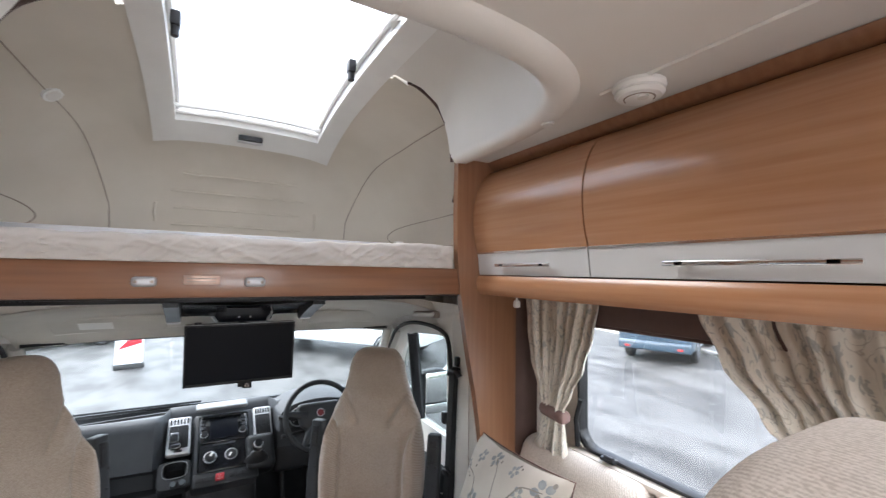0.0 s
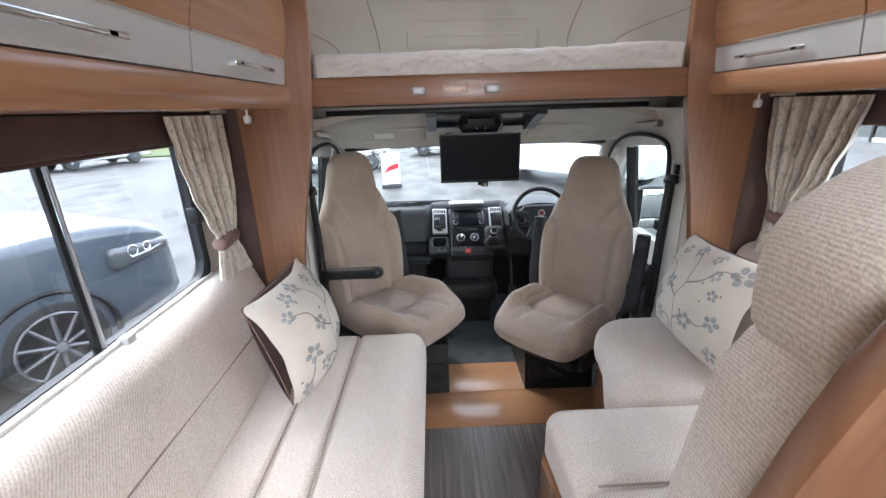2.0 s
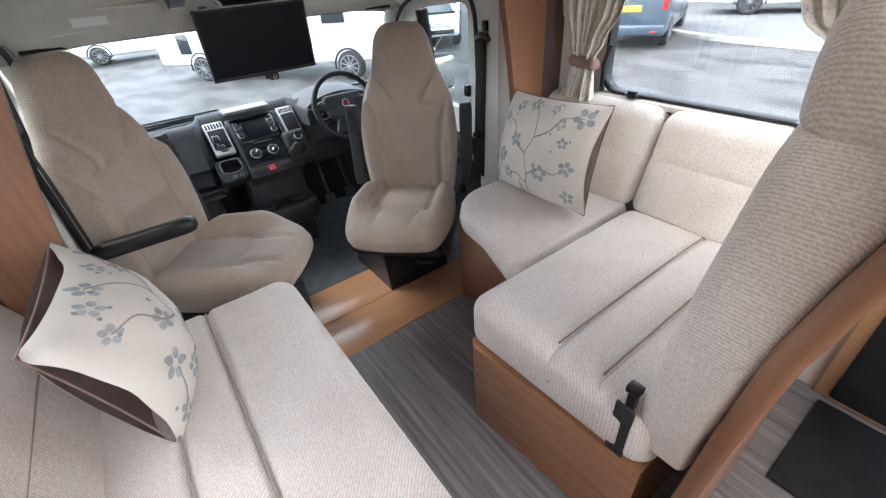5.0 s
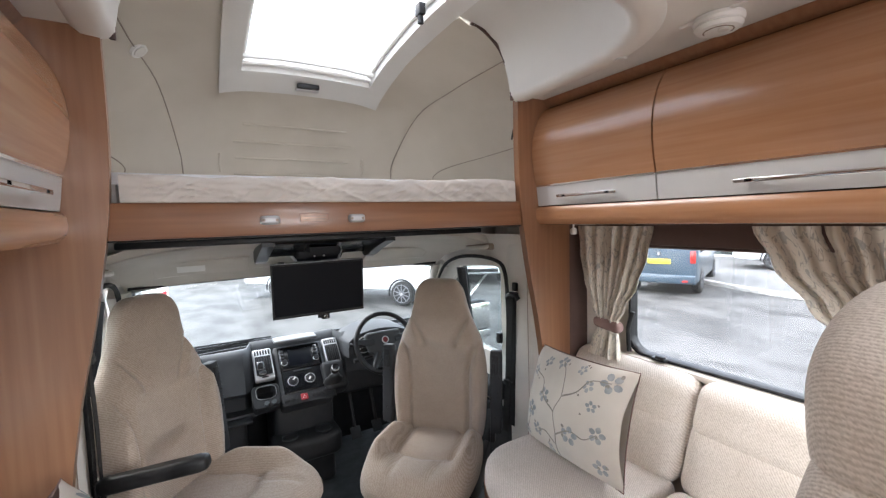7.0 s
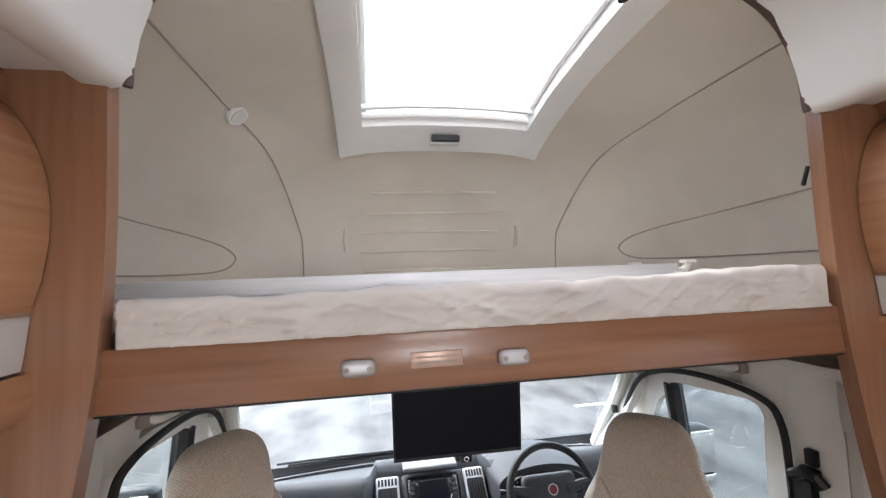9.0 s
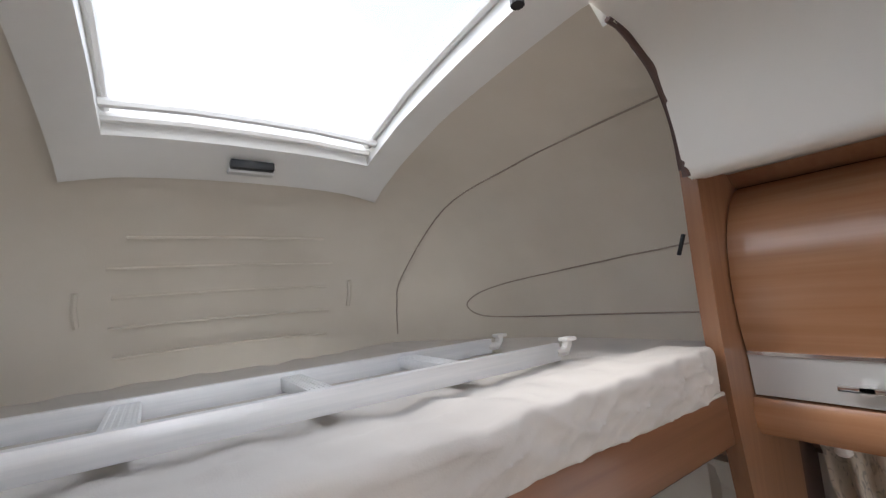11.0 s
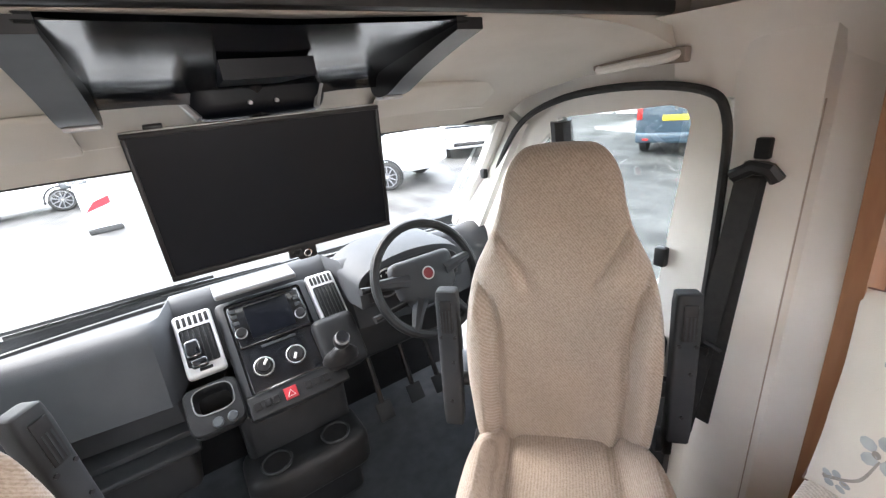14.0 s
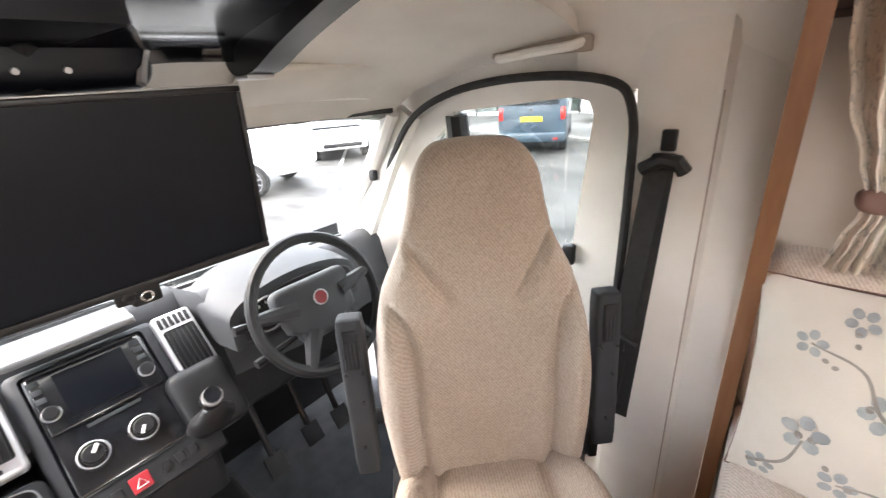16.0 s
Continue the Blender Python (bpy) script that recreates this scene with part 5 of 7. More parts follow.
part("tower", merged(face_box(-0.185, 0.125, -0.03, 0.37, -0.12, 0.0, 0.02)), DASH, dash, "central stack surround")
part("tower_panel", face_box(-0.16, 0.09, 0.03, 0.345, 0.0, 0.008, 0.012), BLACK_GLOSS, dash, "black gloss stack panel")
part("tower_base", face_box(-0.18, 0.13, -0.04, 0.035, 0.0, 0.01, 0.008), DASH_DARK, dash)
# The windscreen's reflection is put into this cover's lighter grey.
part("top_cover", moved(box(-0.175, 0.085, 3.69, 3.80, 0.872, 0.892, 0.008, 3), pose(0, 0, 0.006)), COVER, dash, "grey tray cover with windscreen glare in its tone")
radio = part("radio", face_box(-0.15, 0.08, 0.185, 0.335, 0.008, 0.016, 0.006), BLACK_GLOSS, dash, "black car radio")
part("display", face_box(-0.105, 0.035, 0.205, 0.32, 0.016, 0.018, 0.002), SCREEN, radio, "dark display")
for x, s in ((-0.132, 0.235), (0.058, 0.235)):
    part("knob", merged(face_ring(x, s, 0.016, 0.016, 0.032)), BLACK, radio, "round volume knob")
    part("knob_ring", face_ring(x, s, 0.0185, 0.0155, 0.020), SATIN, radio, "silver ring")
for x in (-0.138, 0.062):
    for s in (0.272, 0.295, 0.316):
        part("button", face_box(x - 0.010, x + 0.010, s - 0.007, s + 0.007, 0.016, 0.019, 0.002), DASH, radio)
part("slot", face_box(-0.09, 0.02, 0.168, 0.178, 0.008, 0.011, 0.002), DASH, dash)
for x in (-0.102, -0.002):
    dial = part("heater_dial", face_ring(x, 0.107, 0.033, 0.008, 0.014), BLACK, dash, "black heater dial")
    part("dial_ring", moved(tube(arc((x, -0.0155, 0.107), 0.029, 0, 360, 24, "xz"), 0.002, 6, False), FACE), SATIN, dial, "pale printed ring")
    part("dial_knob", merged(face_ring(x, 0.107, 0.022, 0.014, 0.03)), BLACK, dial)
    part("dial_pointer", moved(box(-0.004, 0.004, -0.034, -0.0295, 0.0, 0.02, 0.001), FACE @ pose(x, 0, 0.107, 0, 40 if x < -0.05 else -150, 0)), WHITE_ABS, dial, "white pointer")
part("hazard_switch", face_box(-0.075, -0.035, -0.022, 0.016, 0.01, 0.016, 0.003), RED, dash, "red hazard switch")
part("hazard_mark", moved(tube([(-0.066, -0.0165, -0.013), (-0.044, -0.0165, -0.013), (-0.055, -0.0165, 0.006), (-0.066, -0.0165, -0.013)], 0.0012, 4), FACE), WHITE_ABS, dash, "white warning triangle")
for x in (-0.155, -0.125, -0.1, 0.0, 0.03, 0.06):
    part("switch", face_box(x - 0.010, x + 0.010, -0.014, 0.010, 0.01, 0.013, 0.002), BLACK, dash)


def vent(x0, x1, clip):
    v = part("air_vent", face_box(x0, x1, 0.15, 0.36, -0.02, 0.020, 0.012), SATIN, dash, "satin silver air vent bezel")
    part("vent_mouth", face_box(x0 + 0.011, x1 - 0.011, 0.182, 0.305, 0.0195, 0.0215, 0.006), DASH_DARK, v, "dark vent mouth")
    for i in range(6):
        x = x0 + 0.019 + (x1 - x0 - 0.038) * i / 5
        part("vane", face_box(x - 0.0018, x + 0.0018, 0.186, 0.301, 0.021, 0.030, 0.001), BLACK, v)
    for i in range(6):
        x = x0 + 0.016 + (x1 - x0 - 0.032) * i / 5
        part("demist_slot", face_box(x - 0.005, x + 0.005, 0.316, 0.348, 0.0195, 0.022, 0.001), BLACK, v)
    part("vent_tab", face_box((x0 + x1) / 2 - 0.018, (x0 + x1) / 2 + 0.018, 0.162, 0.172, 0.0195, 0.023, 0.002), BLACK, v)
    if clip:
        part("phone_clip", merged(face_box(x0 + 0.012, x0 + 0.058, 0.20, 0.262, 0.022, 0.05, 0.012), face_box(x0 + 0.02, x0 + 0.066, 0.17, 0.20, 0.022, 0.045, 0.008)), BLACK_GLOSS, v, "black phone holder clipped to the vent")


vent(-0.305, -0.195, True)
vent(0.115, 0.215, False)


def round_rect(cx, cs, hx, hs, d, e=0.35, n=32):
    out = []
    for i in range(n):
        t = 2 * math.pi * i / n
        c, q = math.cos(t), math.sin(t)
        out.append((cx + hx * math.copysign(abs(c) ** e, c), -d, cs + hs * math.copysign(abs(q) ** e, q)))
    return out


cup_rings = [round_rect(-0.26, 0.052, 0.073, 0.070, -0.06), round_rect(-0.26, 0.052, 0.075, 0.073, 0.004), round_rect(-0.26, 0.052, 0.070, 0.068, 0.012), round_rect(-0.257, 0.074, 0.054, 0.040, 0.012, 0.6), round_rect(-0.257, 0.074, 0.051, 0.037, 0.006, 0.6), round_rect(-0.257, 0.074, 0.044, 0.030, -0.055, 0.6)]
cupm = part("cup_holder", moved(loft(cup_rings), FACE), DASH_DARK, dash, "black open cup holder block")
part("cup_ring", moved(tube([Vector(p) for p in round_rect(-0.257, 0.074, 0.0545, 0.0405, 0.0125, 0.6)] + [Vector(round_rect(-0.257, 0.074, 0.0545, 0.0405, 0.0125, 0.6)[0])], 0.0022, 6, False), FACE), COVER, cupm, "thin grey rim")
for x in (-0.262, -0.222):
    part("socket", face_ring(x, 0.003, 0.015, 0.012, 0.022, 16), MAT_GREY, cupm, "twelve volt socket cap")

# gear lever pod, binnacle, wheel
pod = part("gear_pod", moved(pad(0.15, 0.13, 0.19, 0.03, 0, 10), pose(0.145, 3.565, 0.645, -40, 0, 0)), DASH_DARK, dash, "gear lever pod")
part("gaiter", loft([[(0.114 + r * math.cos(t) * 1.1, y + r * math.sin(t) * 0.8, z) for t in (2 * math.pi * i / 16 for i in range(16))] for r, y, z in ((0.055, 3.45, 0.66), (0.05, 3.435, 0.685), (0.036, 3.42, 0.70), (0.03, 3.415, 0.715), (0.02, 3.41, 0.725))]), BLACK, pod, "black gaiter")
part("gear_knob", moved(pad(0.05, 0.05, 0.055, 0.024, 0, 6), pose(0.114, 3.40, 0.752, 35, 0, 0)), BLACK, pod, "round black gear knob")
part("gear_cap", tube([(0.114, 3.384, 0.770), (0.114, 3.378, 0.778)], 0.019, 16), BLACK_GLOSS, pod, "gear pattern cap")
part("gear_ring", tube([(0.114, 3.388, 0.764), (0.114, 3.383, 0.771)], 0.023, 16), SATIN, pod, "thin silver ring")
bin_ = part("instrument_hood", loft([[(0.455 + a * math.cos(t) ** 1, y, 0.845 + b * math.sin(t)) for t in (math.pi * i / 24 for i in range(25))] + [(0.455 - a, y, 0.76), (0.455 + a, y, 0.76)] for a, b, y in ((0.225, 0.085, 3.78), (0.228, 0.088, 3.60), (0.215, 0.078, 3.52), (0.20, 0.066, 3.515))]), DASH, dash, "instrument hood", 50)
part("instrument_face", loft([[(0.455 + 0.19 * math.cos(t), 3.512, 0.845 + 0.058 * math.sin(t)) for t in (math.pi * i / 24 for i in range(25))] + [(0.27, 3.512, 0.775), (0.64, 3.512, 0.775)], [(0.455 + 0.185 * math.cos(t), 3.508, 0.845 + 0.055 * math.sin(t)) for t in (math.pi * i / 24 for i in range(25))] + [(0.275, 3.508, 0.78), (0.635, 3.508, 0.78)]]), BLACK, bin_, "black instrument face")
for x in (0.34, 0.535):
    part("gauge", merged(tube(arc((x, 3.505, 0.835), 0.052, 0, 360, 28, "xz"), 0.003, 6, False)), SATIN, bin_, "gauge rim")
    part("needle", tube([(x, 3.504, 0.835), (x - 0.02, 3.504, 0.815)], 0.0012, 4), WHITE_ABS, bin_)
    for k in range(9):
        t = radians(-40 + 32.5 * k)
        part("gauge_mark", box(x + 0.037 * math.cos(t) - 0.0015, x + 0.037 * math.cos(t) + 0.0015, 3.503, 3.506, 0.835 + 0.037 * math.sin(t) - 0.004, 0.835 + 0.037 * math.sin(t) + 0.004), WHITE_ABS, bin_)
wheel = thing("steering_wheel", "dark grey four-spoke van steering wheel", "steering wheel", basis((0.43, 3.375, 0.868), (1, 0, 0), (0, 0.42, 0.91)))
part("rim", tube(arc((0, 0, 0), 0.185, 0, 360, 48, "xz"), 0.0155, 10, False), DASH_DARK, wheel, "moulded rim")
part("hub", pad(0.245, 0.055, 0.165, 0.05, 0, 12, lambda v: Vector((v.x * (0.93 + 1.2 * min(0.05, max(-0.07, v.z))) * (0.80 if v.z < -0.05 else 1.0), v.y + 0.018 + 0.6 * v.x * v.x, v.z - 0.005))), DASH, wheel, "airbag hub")
part("emblem", tube([(0, -0.006, 0.015), (0, -0.014, 0.015)], 0.018, 24), DEEP_RED, wheel, "round red and silver emblem")
part("emblem_ring", tube(arc((0, -0.0125, 0.015), 0.020, 0, 360, 24, "xz"), 0.0025, 6, False), SATIN, wheel, "silver emblem ring")
for x0, z0, x1, z1 in ((-0.07, 0.01, -0.175, 0.03), (0.07, 0.01, 0.175, 0.03), (-0.045, -0.06, -0.10, -0.15), (0.045, -0.06, 0.10, -0.15)):
    part("spoke", tube([(x0, 0.012, z0), ((x0 + x1) / 2, 0.010, (z0 + z1) / 2), (x1, 0.0, z1)], [0.028, 0.02, 0.015], 8), DASH, wheel)
part("column", tube([(0, 0.03, 0.0), (0, 0.17, -0.03)], 0.06, 14), DASH_DARK, wheel)
for sx in (-1, 1):
    part("stalk", tube([(sx * 0.05, 0.07, -0.01), (sx * 0.17, 0.06, 0.02), (sx * 0.215, 0.055, 0.025)], [0.008, 0.010, 0.013], 8), BLACK, wheel, "black column stalk")
part("stalk", tube([(-0.05, 0.07, -0.06), (-0.2, 0.055, -0.075)], [0.008, 0.012], 8), BLACK, wheel, "lower column stalk")

# centre console on the floor with cup wells; pedals
con = thing("centre_console", "low black console with two cup wells below the dash", "console")
part("body", merged(pad(0.40, 0.20, 0.16, 0.05, 0, 10, lambda v: Vector((v.x - 0.05, v.y + 3.50, v.z + 0.30))), box(-0.22, 0.13, 3.52, 3.95, 0.0, 0.56, 0.03, 3)), DASH_DARK, con)
for x in (-0.15, 0.045):
    part("cup_well", tube([(x, 3.455, 0.378), (x, 3.455, 0.388)], 0.045, 24), BLACK, con, "round cup well")
    part("cup_rim", tube(arc((x, 3.455, 0.388), 0.045, 0, 360, 24, "xy"), 0.005, 6, False), DASH, con)
for x, y in ((0.30, 3.64), (0.46, 3.66), (0.58, 3.64)):
    pd = thing("pedal", "dark rubber foot pedal hung below the dash", "pedal", group="driver pedals")
    part("pad", moved(box(-0.035, 0.035, -0.008, 0.008, -0.04, 0.04, 0.006), pose(x, y, 0.20, -35, 0, 0)), DASH, pd)
    part("lever", tube([(x, y + 0.01, 0.20), (x, y + 0.16, 0.52)], 0.012, 8), BLACK, pd)

# number plate lying on the floor before the passenger seat
plate = thing("number_plate", "loose black number plate with white characters lying on the cab floor", "number plate", pose(-0.41, 3.63, 0.012, 0, 0, 168))
part("plate", box(-0.26, 0.26, -0.115, 0.115, 0, 0.006, 0.003), WHITE_ABS, plate, "white plate")
part("panel", box(-0.255, 0.255, -0.085, 0.06, 0.006, 0.0075), BLACK, plate, "black panel")
part("stripe", box(-0.255, 0.16, 0.07, 0.10, 0.006, 0.0075), material("blue_print", (0.02, 0.035, 0.16), 0.4), plate, "blue stripe")
pen = -0.235
for glyph in "25799":
    txt = bpy.data.curves.new("plate_text", "FONT")
    txt.body, txt.size, txt.extrude = glyph, 0.17, 0.0008
    tob = new("character", txt)
    me = bpy.data.meshes.new_from_object(tob.evaluated_get(bpy.context.evaluated_depsgraph_get()))
    bpy.data.objects.remove(tob)
    me.transform(pose(pen, -0.072, 0.0085))
    me.materials.append(WHITE_ABS)
    ch = new("character", me)
    ch.parent = plate
    ch["label"] = "white plate character"
    pen += 0.097


# ---- cab seats ----
BACK_FORM = [(0.395, 0.19, -0.03, 0.10), (0.42, 0.224, -0.03, 0.13), (0.48, 0.244, -0.03, 0.145), (0.58, 0.256, -0.027, 0.15), (0.68, 0.263, -0.022, 0.15), (0.78, 0.262, -0.015, 0.15), (0.88, 0.25, -0.005, 0.145), (0.97, 0.228, 0.005, 0.13), (1.03, 0.20, 0.01, 0.12),
             (1.08, 0.176, 0.015, 0.115), (1.15, 0.154, 0.012, 0.115), (1.22, 0.138, 0.01, 0.11), (1.265, 0.115, 0.012, 0.095), (1.29, 0.085, 0.02, 0.065), (1.297, 0.04, 0.025, 0.03)]      # height, half width, middle, thickness
BOLSTER_SEAM = [(0.39, 0.68), (0.60, 0.65), (0.74, 0.63), (0.82, 0.65), (0.88, 0.72), (0.93, 0.84), (0.975, 1.0), (1.3, 1.3)]
NECK_SEAM = [(0.93, 0.33), (0.96, 0.37), (1.0, 0.50), (1.05, 0.74), (1.10, 1.0)]


def back_relief(u, z):
    """How far the seat back's front stands proud: side bolsters, neck creases, hollow middle."""
    a = abs(u)
    edge = lerp_table(BOLSTER_SEAM, z)
    low = 1 - ease(0.90, 0.975, z)
    r = 0.048 * low * ease(edge, edge + 0.17, a) * (1 - ease(0.90, 1.0, a)) * ease(0.40, 0.52, z)
    r -= 0.018 * groove(a - edge, 0.05) * (1 - ease(0.955, 0.985, z))
    r -= 0.024 * (1 - min(1.0, (a / 0.62) ** 2)) * low * ease(0.40, 0.52, z)
    neck = lerp_table(NECK_SEAM, z)
    on = ease(0.925, 0.95, z) * (1 - ease(1.08, 1.11, z))
    r += on * (0.014 * ease(neck, neck + 0.12, a) * (1 - ease(0.85, 1.0, a)) - 0.013 * groove(a - neck, 0.07))
    r -= 0.006 * groove(z - 1.13, 0.05) * (1 - a * a)
    return r + 0.0015 * noise.noise(Vector((u * 4, z * 14, 2)))


def captain_seat(m, arm_down):
    """A swivelled captain's seat: it faces -y locally, origin on the floor under the back."""
    s = thing("captain_seat", "cream corded captain's seat swivelled into the living space", "seat", m, "cab seats")
    rows = smooth_line([(z, w, 0) for z, w, yc, th in BACK_FORM], 6)
    depth = smooth_line([(z, yc, th) for z, w, yc, th in BACK_FORM], 6)

    def bow(u):
        return max(0.0, 1 - abs(u) ** (2 / 0.55)) ** 0.3
    across = [0.45 * math.sin(v * math.pi / 2) + 0.55 * v for v in (i / 36 - 1 for i in range(73))]
    rings = []
    for (z, w, _), (_, yc, th) in zip(rows, depth):
        front = [(u * w, yc - th / 2 * bow(u) - back_relief(u, z), z) for u in across]
        rear = [(u * w, yc + th / 2 * bow(u), z) for u in (0.98, 0.93, 0.8, 0.6, 0.35, 0.0, -0.35, -0.6, -0.8, -0.93, -0.98)]
        rings.append(front + rear)
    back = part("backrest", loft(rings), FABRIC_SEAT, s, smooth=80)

    def on_back(u, z):
        w = lerp_table([(q[0], q[1]) for q in BACK_FORM], z)
        yc = lerp_table([(q[0], q[2]) for q in BACK_FORM], z)
        th = lerp_table([(q[0], q[3]) for q in BACK_FORM], z)
        return Vector((u * w, yc - th / 2 * bow(u) - back_relief(u, z) - 0.0004, z))
    for sd in (-1, 1):
        for line in ([(lerp_table(BOLSTER_SEAM, z), z) for z in (0.45, 0.53, 0.62, 0.68, 0.74, 0.79, 0.84, 0.88, 0.92, 0.95)], [(lerp_table(NECK_SEAM, z), z) for z in (0.945, 0.965, 0.99, 1.02, 1.05, 1.075)]):
            part("seam", tube(smooth_line([on_back(sd * u, z) for u, z in line], 4), 0.0014, 6), SEAM, back)
        part("seam", tube(smooth_line([on_back(sd * u, z) for u, z in ((0.80, 1.245), (0.86, 1.20), (0.90, 1.15), (0.93, 1.10))], 5), 0.0010, 6), SEAM, back)

    def top_relief(u, f):
        a = abs(u)
        r = 0.075 * groove(a - 0.82, 0.18) * ease(0.10, 0.38, f) * (1 - 0.95 * ease(0.62, 0.95, f))
        r -= 0.020 * groove(a - 0.56, 0.07) * ease(0.30, 0.45, f)
        r -= 0.016 * groove(f - 0.40 - 0.10 * a, 0.035) * (1 - ease(0.50, 0.62, a))
        r -= 0.013 * groove(a - 0.36, 0.06) * (1 - ease(0.34, 0.44, f)) * ease(0.05, 0.15, f)
        return r + 0.016 * groove(f - 0.20, 0.17) - 0.02 * (1 - min(1.0, u * u)) * groove(f - 0.75, 0.3)

    def form(v):
        u, f = v.x / 0.27, (v.y + 0.29) / 0.58       # f: 0 at the front edge
        x = v.x * (0.86 + 0.15 * math.sin(min(1, max(0, f)) ** 0.8 * math.pi))
        z = v.z + (top_relief(u, f) if v.z > 0 else 0.045 * (1 - f))
        fr = 0.06 * max(0.0, 1 - u * u) ** 0.5 if f < 0.5 else 0
        return Vector((x, v.y - 0.30 - fr * (1 - f), z + 0.405))
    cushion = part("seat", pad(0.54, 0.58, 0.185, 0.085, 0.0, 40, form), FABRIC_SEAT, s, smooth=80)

    def on_seat(u, f):
        return form(Vector((u * 0.27, f * 0.58 - 0.29, 0.0925))) + Vector((0, 0, 0.0002))
    part("seam", tube([on_seat(u, 0.40 + 0.10 * abs(u)) for u in (i / 10 - 0.5 for i in range(11))], 0.0018, 6), SEAM, cushion)
    for sd in (-1, 1):
        part("seam", tube([on_seat(sd * 0.36, f) for f in (0.20, 0.26, 0.32, 0.38, 0.43)], 0.0018, 6), SEAM, cushion)
        part("seam", tube([on_seat(sd * 0.56, f) for f in (0.46, 0.55, 0.65, 0.75, 0.85)], 0.0016, 6), SEAM, cushion)
    part("back_shell", pad(0.46, 0.05, 0.62, 0.025, 0, 10, lambda v: Vector((v.x * (0.92 - 0.55 * max(0.0, (v.z + 0.02) / 0.33)), v.y + 0.05 + 0.02 * v.z, v.z + 0.76))), DASH_DARK, s, "black back shell")
    part("seat_pan", merged(box(-0.22, 0.22, -0.52, 0.0, 0.28, 0.34, 0.015, 2), box(-0.265, -0.225, -0.48, 0.03, 0.275, 0.385, 0.01), box(0.225, 0.265, -0.48, 0.03, 0.275, 0.385, 0.01)), BLACK, s, "black seat pan and runners")
    part("swivel", merged(box(-0.21, 0.21, -0.44, -0.02, 0.24, 0.279, 0.008)), BLACK, s, "black swivel plate")
    part("lever", tube([(0.10, -0.50, 0.315), (0.12, -0.58, 0.30), (0.20, -0.58, 0.30)], 0.008, 8), BLACK, s, "black adjusting lever")
    part("knob", tube([(0.265, -0.02, 0.44), (0.285, -0.02, 0.44)], 0.035, 14), DASH, s, "recline knob")
    part("buckle", box(0.28, 0.305, -0.06, -0.02, 0.42, 0.56, 0.006), BLACK, s, "black belt buckle")
    for sd in (-1, 1):
        down = arm_down and sd < 0
        if down:
            am = part("armrest", moved(pad(0.062, 0.36, 0.055, 0.022, 0, 8), pose(sd * 0.315 + 0.05, -0.24, 0.735, -9, 0, 17)), BLACK, s, "black armrest folded down")
        else:
            at = pose(sd * 0.312, -0.03, 0.695, -6, 0, 0)
            am = part("armrest", moved(pad(0.062, 0.058, 0.44, 0.012, 0, 8, lambda v: Vector((v.x * (1 + 0.15 * v.z), v.y * (0.9 + 0.35 * v.z), v.z))), at), DASH, s, "grey armrest folded up")
            part("armrest_slot", moved(box(-0.017, 0.017, -0.0345, -0.029, 0.095, 0.195, 0.003), at), BLACK, am, "dark slot")
            for dx in (-0.009, 0.0, 0.009):
                part("slot_rib", moved(box(dx - 0.0018, dx + 0.0018, -0.036, -0.0335, 0.10, 0.165), at), DASH, am)
            for dx, dz in ((-0.02, 0.08), (0.02, 0.08), (0.012, 0.0), (0.0, -0.13)):
                part("screw", moved(tube([(dx, -0.0265, dz), (dx, -0.0305, dz)], 0.005, 8), at), BLACK, am)
        part("hinge", tube([(sd * 0.25, 0.0, 0.60), (sd * 0.31, 0.0, 0.60)], 0.022, 12), BLACK, s)
    return s


drv = captain_seat(pose(0.60, 2.965, 0.0, 0, 0, -46), False)
drv["label"] = "cream corded driver's captain seat swivelled towards the living space"
pas = captain_seat(pose(-0.735, 2.995, 0.06, 0, 0, 51), True)
pas["label"] = "cream corded passenger captain seat with one black armrest down"
for x0, x1, y0, zt in ((0.207, 0.60, 2.704, 0.239), (-0.62, -0.235, 2.70, 0.299)):
    pb = thing("seat_pedestal", "black boxed pedestal below a cab seat", "pedestal", group="seat pedestals")
    part("box", prism([(y0, 0.0), (y0 + 0.04, zt), (y0 + 0.40, zt), (y0 + 0.42, 0.0)], "x", x0, x1, 0.012, 2), BLACK, pb)
    part("fold", box(x0 + 0.02, x1 - 0.02, y0 + 0.01, y0 + 0.02, 0.05, 0.19, 0.003), DASH_DARK, pb)

# ---- television on its overhead console ----
oc = thing("overhead_console", "black gloss overhead console above the cab", "console")
rows = []
for y, z, hw in ((2.868, 1.541, 0.272), (2.94, 1.531, 0.268), (3.0, 1.522, 0.265), (3.08, 1.509, 0.262), (3.15, 1.497, 0.262), (3.185, 1.489, 0.26), (3.20, 1.478, 0.26), (3.206, 1.462, 0.26), (3.216, 1.462, 0.26), (3.225, 1.50, 0.26), (3.225, 1.53, 0.26), (2.868, 1.548, 0.27)):
    rows.append([(u * hw, y, z - (0.006 * (1 - abs(u)) if y < 3.19 else 0.010 * math.exp(-(u / 0.45) ** 4) if z < 1.47 else 0)) for u in (i / 10 - 1 for i in range(21))])
part("tray", loft(rows, closed=False), BLACK_GLOSS, oc, "black gloss underside", 40)
